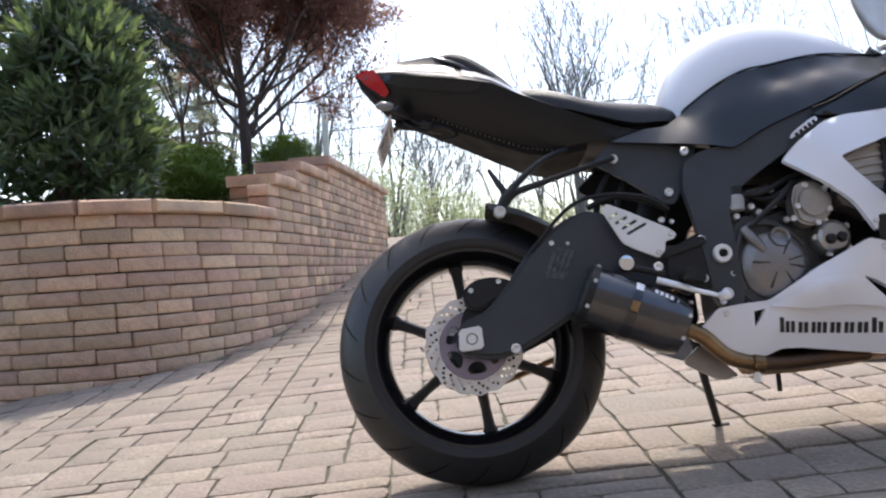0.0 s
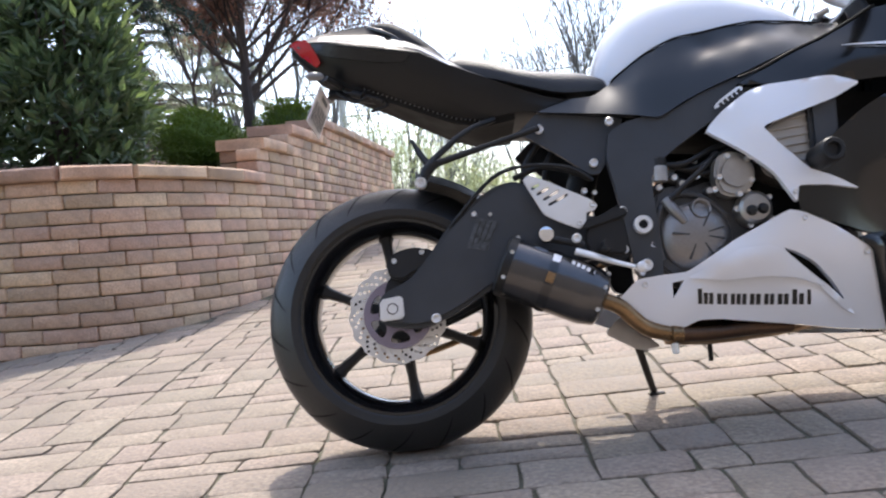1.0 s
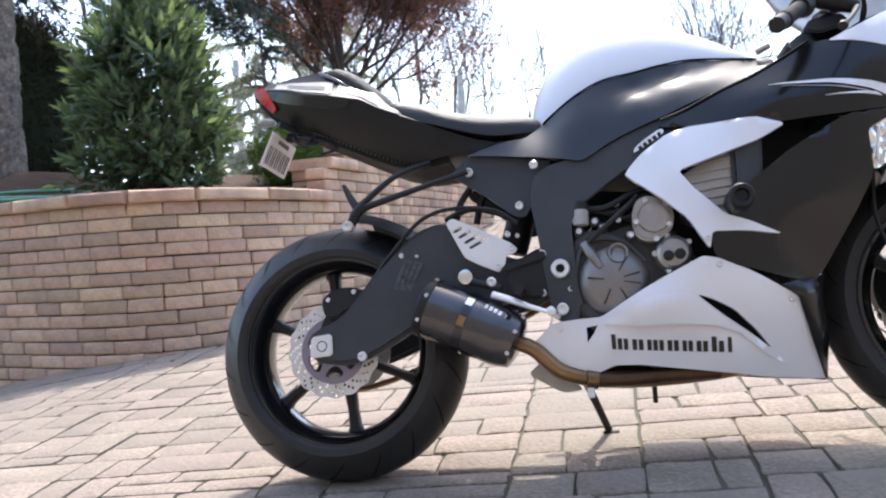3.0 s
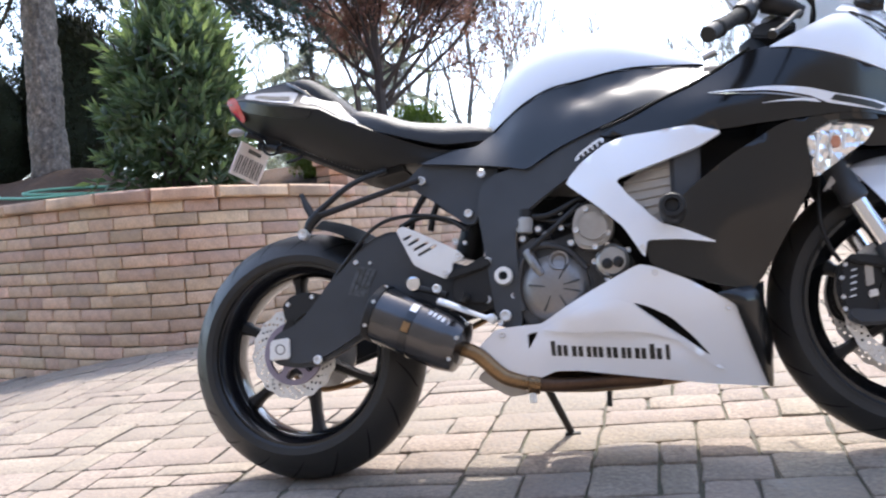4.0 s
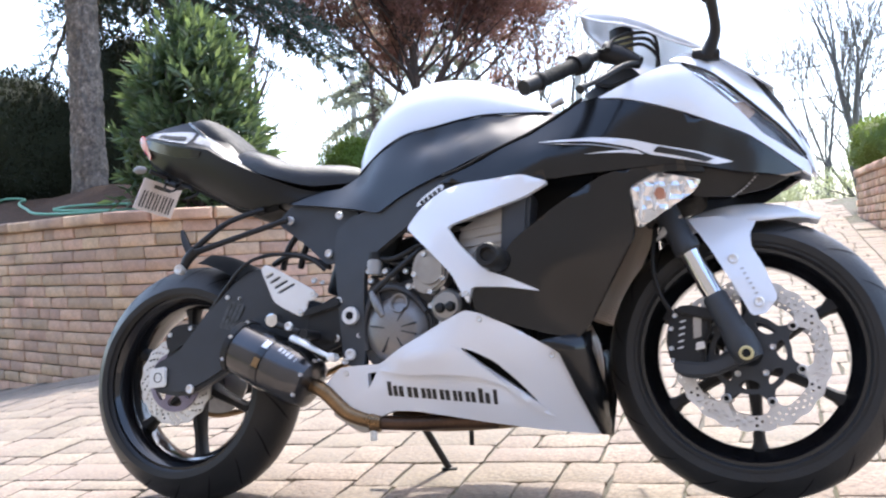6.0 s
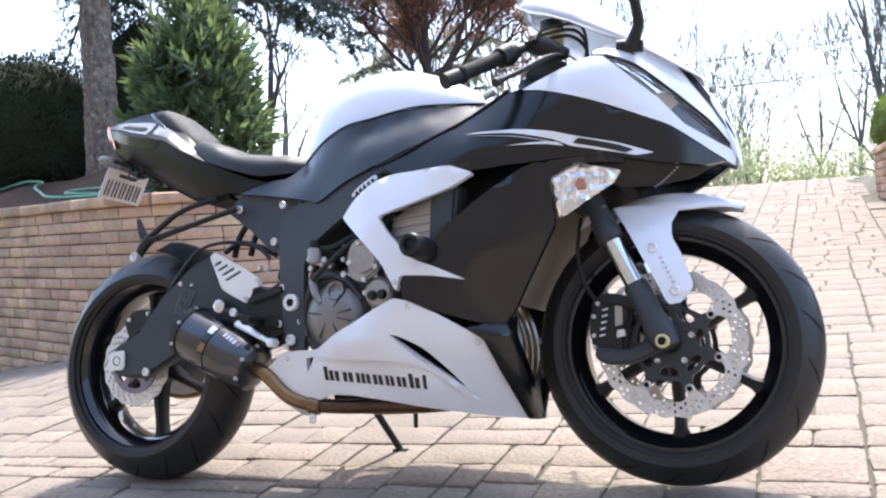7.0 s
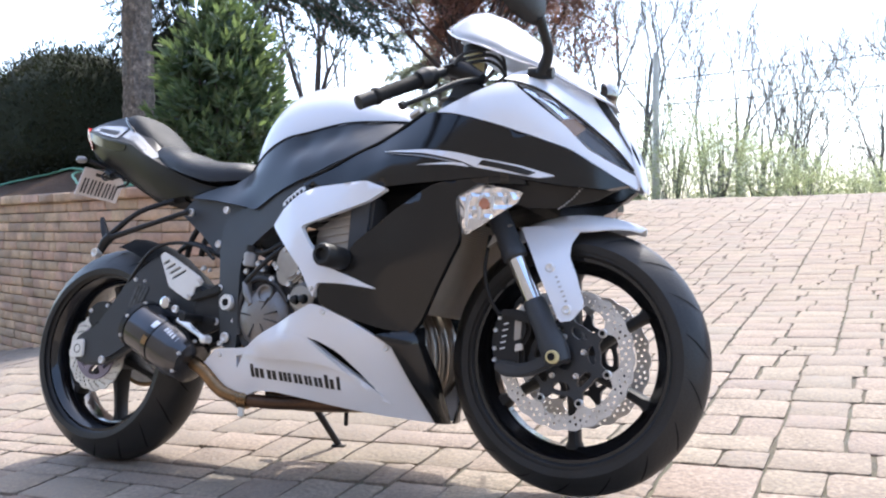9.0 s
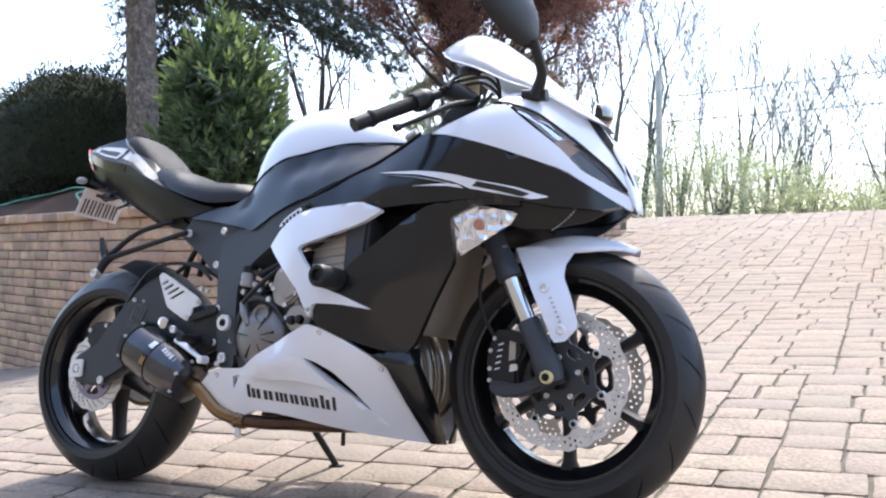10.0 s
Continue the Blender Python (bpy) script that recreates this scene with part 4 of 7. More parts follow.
def loft(name, sections, mat, parent, label="", ring=True, caps=True, angle=40.0):
    """A skin over cross-sections that have the same number of points."""
    n, v, f = len(sections[0]), [], []
    for s in sections:
        v += [Vector(p) for p in s]
    for i in range(len(sections) - 1):
        for k in range(n if ring else n - 1):
            f.append((i * n + k, i * n + (k + 1) % n, (i + 1) * n + (k + 1) % n, (i + 1) * n + k))
    if caps and ring:
        f += [tuple(range(n))[::-1], tuple(range(len(v) - n, len(v)))]
    bm = bmesh.new()
    vs = [bm.verts.new(p) for p in v]
    for t in f:
        try:
            bm.faces.new([vs[i] for i in t])
        except ValueError:
            pass
    return part(name, bm, mat, parent, label, angle)


def body(name, rows, mat, parent, label="", power=2.6, n=20, under=None, sub=5):
    """A rounded body of arched cross-sections; rows of x, top z, bottom z, half width."""
    dense = []
    for i in range(len(rows) - 1):
        p = [np.array(rows[max(0, min(len(rows) - 1, k))], float) for k in (i - 1, i, i + 1, i + 2)]
        for k in range(sub):
            t = k / sub
            dense.append(0.5 * (2 * p[1] + (p[2] - p[0]) * t + (2 * p[0] - 5 * p[1] + 4 * p[2] - p[3]) * t * t + (3 * p[1] - p[0] - 3 * p[2] + p[3]) * t ** 3))
    dense.append(np.array(rows[-1], float))
    secs = []
    for x, zt, zb, w in dense:
        s = []
        for k in range(n + 1):
            a = math.pi * k / n
            c, d = math.cos(a), math.sin(a)
            s.append((x, -w * math.copysign(abs(c) ** (2 / power), c), zb + (zt - zb) * abs(d) ** (2 / power)))
        secs.append(s)
    return loft(name, secs, mat, parent, label)


BOLTS = {}


def bolt(at, rad, parent, mat=None, name="bolt", axis=(0, -1, 0), label=""):
    mat = mat or M["steel"]
    key = (round(rad, 4), mat.name, tuple(axis))
    if key not in BOLTS:
        ob = revolve(name, [(rad * 0.35, 0.001), (rad * 0.45, 0.003), (rad * 0.8, 0.004), (rad, 0.002), (rad, -0.004)], (0, 0, 0), axis, mat, parent, label, 14)
        BOLTS[key] = ob.data
    else:
        ob = tagged(new(name, BOLTS[key]), label)
        ob.parent = parent
    ob.matrix_basis = Matrix.Translation(at)
    return ob


def circle(cx, cz, r, n=12, start=0.0):
    return [(cx + r * math.cos(start + 2 * math.pi * k / n), cz + r * math.sin(start + 2 * math.pi * k / n)) for k in range(n)]


def wheel(name, cx, cz, rad, half, rim_half, discs, disc_r, start, label):
    """Tyre, rim, six spokes, hub and brake discs round an axle across the bike."""
    holder = empty(name, label, "")
    holder.parent = bike
    holder.matrix_basis = Matrix.Translation((cx, 0, cz))
    bead = 0.2195
    sag = 0.72 * half
    side = [(bead, -rim_half + 0.004), (bead + 0.010, -rim_half - 0.006), (bead + 0.030, -half * 0.90), (rad - sag - 0.016, -half * 0.975), (rad - sag, -half)] + [(rad - sag * u ** 2.15, -half * u) for u in (0.95, 0.86, 0.74, 0.6, 0.45, 0.3, 0.15)]
    prof = side + [(rad, 0.0)] + [(r, -y) for r, y in reversed(side)]
    prof += [(bead - 0.004, rim_half * 0.5), (bead - 0.004, -rim_half * 0.5)]
    tyre = revolve("tyre", [(r, y) for r, y in prof], (0, 0, 0), (0, 1, 0), M["tyre"], holder, "black road tyre with worn grooves", 96, closed=True)
    # tread grooves: slim dark cuts that slant back from the shoulder
    gv, gf = [], []
    for k in range(18):
        for sgn in (-1, 1):
            a0 = 2 * math.pi * (k + (0.5 if sgn > 0 else 0)) / 18
            for i in range(7):
                t = i / 6
                y = sgn * half * (0.22 + 0.70 * t)
                u = abs(y) / half
                r = rad - sag * u ** 2.15 + 0.0009
                a = a0 + 0.21 * t ** 1.3
                for da in (-0.0105, 0.0105):
                    gv.append((r * math.cos(a + da * (1 - abs(2 * t - 1) ** 3)), y, r * math.sin(a + da * (1 - abs(2 * t - 1) ** 3))))
                if i:
                    n0 = len(gv) - 4
                    gf.append((n0, n0 + 1, n0 + 3, n0 + 2))
    tagged(link_mesh("tread_pattern", gv, gf, M["dark"], tyre), kind="stuff")
    rimp = [(bead + 0.006, -rim_half), (bead + 0.006, -rim_half + 0.004), (bead - 0.006, -rim_half + 0.012), (0.206, -rim_half + 0.022), (0.198, -0.02), (0.198, 0.02), (0.206, rim_half - 0.022), (bead - 0.006, rim_half - 0.012), (bead + 0.006, rim_half - 0.004), (bead + 0.006, rim_half),
            (bead - 0.003, rim_half), (bead - 0.012, rim_half - 0.010), (0.196, rim_half - 0.026), (0.190, 0.018), (0.190, -0.018), (0.196, -rim_half + 0.026), (bead - 0.012, -rim_half + 0.010), (bead - 0.003, -rim_half)]
    revolve("rim", rimp, (0, 0, 0), (0, 1, 0), M["gloss_black"], holder, "gloss black cast rim", 96, closed=True)
    revolve("hub", [(0.022, -half * 0.82), (0.034, -half * 0.80), (0.036, -half * 0.5), (0.052, -half * 0.32), (0.052, half * 0.32), (0.036, half * 0.5), (0.034, half * 0.8), (0.022, half * 0.82)], (0, 0, 0), (0, 1, 0), M["frame_black"], holder, "", 32)
    spoke_mesh = None
    for k in range(6):
        if spoke_mesh is None:
            secs = []
            for r, wd, dp in ((0.040, 0.021, 0.030), (0.075, 0.0135, 0.026), (0.14, 0.0105, 0.021), (0.178, 0.0125, 0.021), (0.199, 0.022, 0.024)):
                secs.append([(r, y * dp, z * wd) for y, z in ((-1, -0.55), (-0.6, -1), (0.6, -1), (1, -0.55), (1, 0.55), (0.6, 1), (-0.6, 1), (-1, 0.55))])
            ob = loft("spoke", secs, M["plastic"], holder)
            spoke_mesh = ob.data
        else:
            ob = new("spoke", spoke_mesh)
            ob.parent = holder
        ob.matrix_basis = pose(0, 0, 0, 0, -(start + 60 * k), 0)
    for y in discs:
        outer = []
        for k in range(144):
            a = 2 * math.pi * k / 144
            outer.append(((disc_r - 0.002 + 0.0021 * math.cos(a * (22 if disc_r > 0.13 else 16))) * math.cos(a), (disc_r - 0.002 + 0.0021 * math.cos(a * (22 if disc_r > 0.13 else 16))) * math.sin(a)))
        big = disc_r > 0.13

        def lobe(a):
            """1 at each of the carrier's arms, 0 between them."""
            return max(0.0, math.cos(7 * (a - radians(32)) / 2)) ** 12 + max(0.0, -math.cos(7 * (a - radians(32)) / 2)) ** 12
        inner = [((0.1225 - 0.020 * lobe(a)) * math.cos(a), (0.1225 - 0.020 * lobe(a)) * math.sin(a)) for a in [2 * math.pi * k / 126 for k in range(126)]] if big else circle(0, 0, disc_r * 0.70, 48)
        drill, cnt = [], 36 if disc_r > 0.13 else 24
        for k in range(cnt):
            for rr, shift in (((0.822, 0.0), (0.868, 0.5), (0.914, 0.0), (0.948, 0.5)) if big else ((0.755, 0.0), (0.82, 0.33), (0.885, 0.66), (0.945, 0.0))):
                a = 2 * math.pi * (k + shift) / cnt
                if rr < 0.94 or k % 3 == (1 if big else 0):
                    drill.append(circle(disc_r * rr * math.cos(a), disc_r * rr * math.sin(a), 0.0037 if not big else 0.0034, 7))
        v2, tri = mesh2d(outer, 0.02, [inner] + drill)
        bm = bmesh.new()
        vs = [bm.verts.new((x, y - 0.0025, z)) for x, z in v2]
        fs = [bm.faces.new([vs[i] for i in t]) for t in tri]
        ext = bmesh.ops.extrude_face_region(bm, geom=fs)
        for q in ext["geom"]:
            if isinstance(q, bmesh.types.BMVert):
                q.co.y += 0.005
        disc = part("brake_disc", bm, M["steel"], holder, "drilled petal brake disc")
        dark = M["frame_black"] if disc_r > 0.13 else M["violet"]
        outer_c = [((0.080 + 0.026 * lobe(a)) * math.cos(a), (0.080 + 0.026 * lobe(a)) * math.sin(a)) for a in [2 * math.pi * k / 126 for k in range(126)]] if big else circle(0, 0, disc_r * 0.69, 60)
        slots = []
        nslot = 7 if big else 6
        for k in range(nslot):
            a = 2 * math.pi * (k + 0.5) / nslot + (radians(32) if big else 0.0)
            poly = []
            for da, rr in (((-0.19, 0.345), (0.19, 0.345), (0.235, 0.475), (-0.235, 0.475)) if big else ((-0.20, 0.34), (0.20, 0.34), (0.245, 0.62), (-0.245, 0.62))):
                poly.append((disc_r * rr * math.cos(a + da * 10 / nslot), disc_r * rr * math.sin(a + da * 10 / nslot)))
            slots.append(chaikin(poly, 0.25, 2))
        plate("disc_carrier", outer_c, y - 0.006, y + 0.006, dark, holder, "", 0.0, times=0, holes=[circle(0, 0, 0.024, 20)] + slots)
        if disc_r > 0.13:
            out = (0, math.copysign(1, y), 0)
            for k in range(7):
                a = 2 * math.pi * k / 7 + radians(32)
                at = (0.101 * math.cos(a), y + math.copysign(0.006, y), 0.101 * math.sin(a))
                bolt(at, 0.0098, holder, M["steel"], "button", out)
                bolt((at[0], at[1] + math.copysign(0.0035, y), at[2]), 0.0052, holder, M["dark"], "button_centre", out)
            for k in range(5):
                a = 2 * math.pi * k / 5 + 0.3
                bolt((0.046 * math.cos(a), y + math.copysign(0.008, y), 0.046 * math.sin(a)), 0.0065, holder, M["steel"], "bolt", (0, math.copysign(1, y), 0))
    return holder


rear_wheel = wheel("rear_wheel", 0.006, 0.309, 0.307, 0.089, 0.070, (-0.092,), 0.111, -85.0, "")
front_wheel = wheel("front_wheel", 1.402, 0.305, 0.297, 0.061, 0.050, (-0.066, 0.066), 0.155, -90.0, "")

# ---- swingarm, axle and rear brake ----
ARM = [(-0.035, 0.285), (-0.03, 0.352), (0.04, 0.375), (0.085, 0.420), (0.147, 0.492), (0.23, 0.556), (0.297, 0.575), (0.36, 0.537), (0.44, 0.470), (0.56, 0.462), (0.575, 0.40), (0.43, 0.372), (0.273, 0.365), (0.192, 0.322), (0.125, 0.288), (0.06, 0.266)]
plate("swingarm", ARM, -0.150, -0.112, M["frame_black"], bike, "matt black hump-backed swingarm", 0.010, 0.22, 2)
plate("swingarm", [(-0.035, 0.285), (-0.03, 0.352), (0.085, 0.40), (0.23, 0.44), (0.56, 0.462), (0.575, 0.40), (0.273, 0.345), (0.06, 0.266)], 0.112, 0.150, M["frame_black"], bike, "matt black hump-backed swingarm", 0.010, 0.22, 2)
loft("swingarm_bridge", [[(0.36 + 0.05 * math.cos(a), y, 0.455 + 0.045 * math.sin(a)) for a in [k * math.pi / 6 for k in range(12)]] for y in (-0.115, 0.115)], M["frame_black"], bike)
ax = plate("axle_block", [(-0.030, 0.292), (-0.026, 0.340), (0.024, 0.344), (0.024, 0.294)], -0.158, -0.150, M["pad"], bike, "bright alloy axle adjuster block", 0.003)
revolve("axle_nut", [(0.0075, -0.004), (0.0105, 0.0), (0.0125, 0.0), (0.0125, -0.01)], (0.0, -0.1585, 0.317), (0, -1, 0), M["dark"], ax, "", 24)
bolt((0.092, -0.152, 0.286), 0.011, bike)
bolt((0.20, -0.152, 0.505), 0.006, bike)
bolt((0.235, -0.152, 0.500), 0.004, bike)
plate("swingarm_label", [(0.175, 0.432), (0.205, 0.497), (0.248, 0.483), (0.220, 0.420)], -0.1512, -0.1500, M["label"], bike, "faded grey warning label", 0.0, 0.05)
for k in range(4):
    a = 0.0 + k * 0.0125
    plate("label_line", [(0.187 + a, 0.437 + a * 0.1), (0.190 + a, 0.4375 + a * 0.1), (0.214 + a, 0.488 - a * 0.2), (0.211 + a, 0.4885 - a * 0.2)], -0.1518, -0.1512, M["decal"], bike, "", 0.0, times=0)
cal = plate("rear_caliper", [(0.000, 0.385), (-0.008, 0.425), (0.020, 0.448), (0.060, 0.452), (0.105, 0.44), (0.098, 0.405), (0.05, 0.392), (0.03, 0.378)], -0.128, -0.070, M["plastic"], bike, "black rear brake caliper", 0.006, 0.2, 2)
plate("caliper_bracket", [(-0.012, 0.30), (-0.020, 0.36), (-0.002, 0.395), (0.045, 0.405), (0.045, 0.375), (0.02, 0.35), (0.02, 0.30)], -0.112, -0.100, M["plastic"], bike, "", 0.004, 0.2, 2)
bolt((0.012, -0.129, 0.425), 0.006, cal)
bolt((0.075, -0.129, 0.438), 0.006, cal)
bolt((0.098, -0.129, 0.42), 0.005, cal)
rod("brake_hose", [(0.105, -0.125, 0.44), (0.16, -0.14, 0.50), (0.25, -0.155, 0.58), (0.33, -0.15, 0.60), (0.42, -0.15, 0.585), (0.47, -0.15, 0.55)], 0.0045, M["plastic"], bike, "black brake hose")
guard = plate("heel_guard", [(0.3122, 0.562), (0.3276, 0.5718), (0.365, 0.553), (0.4534, 0.5022), (0.4673, 0.4873), (0.4597, 0.4780), (0.4411, 0.4740), (0.4365, 0.4503), (0.4206, 0.4400), (0.372, 0.4651), (0.3489, 0.480)], -0.182, -0.176, M["pad"], bike, "slotted alloy heel guard", 0.0015, 0.10, 1,
              holes=[[(x0, z0 + 0.0028), (x0 + 0.002, z0 - 0.0028), (x1, z1 - 0.0030), (x1 - 0.002, z1 + 0.0028)] for x0, z0, x1, z1 in ((0.3272, 0.5390, 0.3491, 0.5476), (0.3382, 0.5254, 0.368, 0.5379), (0.3508, 0.5125, 0.3877, 0.5281), (0.3604, 0.4995, 0.4073, 0.5189))])
bolt((0.4562, -0.183, 0.490), 0.0065, guard)
bolt((0.4229, -0.183, 0.4522), 0.0065, guard)
bolt((0.446, -0.160, 0.526), 0.007, bike)
bolt((0.468, -0.160, 0.520), 0.005, bike)
# hugger over the tyre
hug = []
for k in range(9):
    a = radians(76 - 5.6 * k)
    r = 0.325 + 0.004 * k * 0.3
    hug.append([(r * math.cos(a) + (0.0), y, 0.316 + r * math.sin(a) - 0.02 * (abs(y) / 0.1) ** 2 + (0.012 if abs(y) < 0.09 else 0.0)) for y in (-0.112, -0.098, -0.05, 0.0, 0.05, 0.098, 0.112)])
loft("rear_hugger", hug, M["dark"], bike, "black plastic hugger over the rear tyre", ring=False)
# sprocket and chain on the far side
revolve("sprocket", [(0.035, -0.003), (0.095, -0.003), (0.095, 0.003), (0.035, 0.003)], (0.0, 0.098, 0.316), (0, 1, 0), M["steel"], bike, "", 48)
rod("drive_chain", [(0.0, 0.098, 0.412), (0.25, 0.098, 0.445), (0.52, 0.098, 0.475), (0.56, 0.098, 0.44), (0.52, 0.098, 0.395), (0.25, 0.098, 0.285), (0.05, 0.098, 0.225), (-0.05, 0.098, 0.233), (-0.094, 0.098, 0.30), (-0.07, 0.098, 0.38), (0.0, 0.098, 0.412)], 0.0075, M["bronze"], bike, "", 6)

# ---- frame, subframe and engine ----
PILLAR = [(0.503, 0.59), (0.515, 0.648), (0.55, 0.668), (0.60, 0.675), (0.645, 0.672), (0.71, 0.70), (0.775, 0.722), (0.86, 0.74), (0.93, 0.72), (0.92, 0.67), (0.80, 0.655), (0.745, 0.645), (0.664, 0.600), (0.605, 0.562), (0.588, 0.525), (0.590, 0.42), (0.588, 0.325), (0.572, 0.312), (0.530, 0.326), (0.524, 0.40), (0.512, 0.525)]
PILLAR_W = field([(0.515, 0.62, 0.165), (0.55, 0.33, 0.178), (0.55, 0.45, 0.182), (0.62, 0.66, 0.178), (0.767, 0.682, 0.205), (0.9, 0.70, 0.20), (0.6, 0.55, 0.185)])
main_frame = panel("main_frame", PILLAR, PILLAR_W, M["frame_black"], bike, "satin black cast main frame", 0.02, 0.022, 0.0, 0.16, 2)
panel("subframe_cover", [(0.322, 0.684), (0.368, 0.724), (0.45, 0.716), (0.52, 0.702), (0.560, 0.690), (0.520, 0.615), (0.49, 0.565), (0.467, 0.566), (0.407, 0.62)], field([(0.33, 0.68, 0.125), (0.51, 0.69, 0.135), (0.48, 0.57, 0.14), (0.42, 0.65, 0.128)]), M["frame_black"], bike, "black plate below the seat", 0.02, 0.01, 0, 0.10, 1)
bolt((0.368, -0.138, 0.683), 0.0105, bike)
bolt((0.520, -0.170, 0.673), 0.0095, bike)
bolt((0.478, -0.145, 0.590), 0.010, bike)
piv = revolve("pivot_cap", [(0.008, 0.0), (0.010, 0.006), (0.0185, 0.006), (0.0205, 0.003), (0.0205, -0.006)], (0.556, -0.190, 0.432), (0, -1, 0), M["pad"], bike, "bright swingarm pivot cap", 32)
revolve("pivot_socket", [(0.003, 0.001), (0.0085, 0.001), (0.0085, -0.004)], (0.556, -0.1957, 0.432), (0, -1, 0), M["dark"], piv, "", 20)
bolt((0.520, -0.176, 0.470), 0.009, bike)
bolt((0.512, -0.176, 0.385), 0.009, bike)
bolt((0.552, -0.186, 0.345), 0.013, bike)
bolt((0.540, -0.188, 0.330), 0.007, bike)
brand = panel("frame_badge", [(0.735, 0.655), (0.742, 0.672), (0.800, 0.706), (0.806, 0.692)], PILLAR_W, M["pad"], bike, "pale badge with dark marks", 0.01, 0.002, 0.017, 0.2, 2, both=False)
for k in range(5):
    u = k * 0.0105
    panel("badge_bar", [(0.747 + u, 0.668 + u * 0.58), (0.7535 + u, 0.672 + u * 0.58), (0.757 + u, 0.664 + u * 0.58), (0.7505 + u, 0.660 + u * 0.58)], PILLAR_W, M["decal"], brand, "", 0.01, 0.0005, 0.0182, times=0, both=False)
plate("engine_block", [(0.60, 0.33), (0.60, 0.48), (0.66, 0.56), (0.78, 0.60), (0.95, 0.64), (1.03, 0.56), (0.98, 0.40), (0.96, 0.24), (0.70, 0.22)], -0.145, 0.145, M["dark"], bike, "", 0.012, 0.12, 1)
plate("crankcase", [(0.595, 0.30), (0.60, 0.46), (0.65, 0.50), (0.73, 0.52), (0.80, 0.50), (0.85, 0.42), (0.80, 0.30), (0.70, 0.25)], -0.165, 0.165, M["cast_dark"], bike, "dark grey cast crankcase", 0.012, 0.15, 2)
CX, CZ = 0.667, 0.394
clutch = revolve("clutch_cover", [(0.004, 0.026), (0.030, 0.025), (0.050, 0.021), (0.064, 0.013), (0.071, 0.003), (0.075, 0.000), (0.076, -0.004), (0.076, -0.02)], (CX, -0.180, CZ), (0, -1, 0), M["cast_grey"], bike, "grey cast clutch cover", 56, angle=40)
for a in (12, 57, -14, -62, -118, 170):
    c, q = math.cos(radians(a)), math.sin(radians(a))
    plate("cover_groove", [(CX + 0.020 * c - 0.0014 * q, CZ + 0.020 * q + 0.0014 * c), (CX + 0.056 * c - 0.0022 * q, CZ + 0.056 * q + 0.0022 * c), (CX + 0.056 * c + 0.0022 * q, CZ + 0.056 * q - 0.0022 * c), (CX + 0.020 * c + 0.0014 * q, CZ + 0.020 * q - 0.0014 * c)], -0.2062, -0.190, M["cast_dark"], clutch, "", 0.0008, times=0)
hollow = revolve("cover_hollow", [(0.002, -0.004), (0.013, -0.004), (0.017, 0.004), (0.021, 0.005), (0.023, 0.000), (0.023, -0.02)], (0.681, -0.199, 0.451), (0.1, -1, 0.15), M["cast_grey"], clutch, "", 28, angle=30)
plate("clutch_flange", [(0.578, 0.345), (0.576, 0.395), (0.582, 0.460), (0.596, 0.500), (0.622, 0.512), (0.655, 0.508), (0.690, 0.492), (0.725, 0.462), (0.755, 0.42), (0.75, 0.35), (0.70, 0.30), (0.62, 0.30)], -0.174, -0.150, M["cast_dark"], bike, "dark clutch case rim", 0.005, 0.18, 2)
rod("case_lip", [(0.592, -0.178, 0.352), (0.586, -0.178, 0.40), (0.596, -0.178, 0.452), (0.620, -0.178, 0.483), (0.655, -0.178, 0.490), (0.700, -0.178, 0.472), (0.738, -0.178, 0.430)], 0.007, M["cast_dark"], bike)
for q in ((0.6039, 0.5101), (0.5789, 0.4569), (0.5739, 0.3873), (0.7106, 0.4903), (0.655, 0.5135), (0.640, 0.528)):
    revolve("bolt_boss", [(0.004, 0.004), (0.0095, 0.003), (0.011, 0.0), (0.011, -0.02)], (q[0], -0.175, q[1]), (0, -1, 0), M["cast_dark"], bike, "", 16)
    bolt((q[0], -0.180, q[1]), 0.0068, bike)
UPPER = [(0.722, 0.478), (0.716, 0.520), (0.728, 0.556), (0.752, 0.566), (0.780, 0.560), (0.806, 0.530), (0.800, 0.490), (0.770, 0.468), (0.745, 0.466)]
upper = plate("pump_cover", UPPER, -0.212, -0.165, M["silver"], bike, "grey cast pump cover", 0.006, 0.2, 2)
plate("pump_cap", circle(0.762, 0.516, 0.034, 28), -0.217, -0.21, M["silver"], upper, "", 0.004, times=0)
for q in ((0.7492, 0.5538), (0.7255, 0.5103), (0.7118, 0.4843), (0.7623, 0.4697), (0.792, 0.497), (0.791, 0.543)):
    bolt((q[0], -0.214, q[1]), 0.0068, upper)
lower = revolve("engine_cover", [(0.006, 0.012), (0.028, 0.010), (0.035, 0.004), (0.038, -0.004), (0.038, -0.045)], (0.795, -0.200, 0.438), (0, -1, 0), M["silver"], bike, "grey round engine side cover", 40, angle=25)
for k in range(5):
    a = 2 * math.pi * k / 5 + 0.55
    bolt((0.795 + 0.039 * math.cos(a), -0.197, 0.438 + 0.039 * math.sin(a)), 0.0065, lower)
for dx in (0.0, 0.024):
    revolve("rubber_plug", [(0.004, 0.014), (0.009, 0.012), (0.0115, 0.004), (0.0115, -0.01)], (0.783 + dx, -0.210, 0.432 + dx * 0.05), (0, -1, 0), M["plastic"], bike, "", 20)
rod("starter_cable", [(0.622, -0.20, 0.480), (0.655, -0.205, 0.505), (0.695, -0.205, 0.535), (0.735, -0.19, 0.57)], [0.006, 0.006, 0.006, 0.006], M["plastic"], bike)
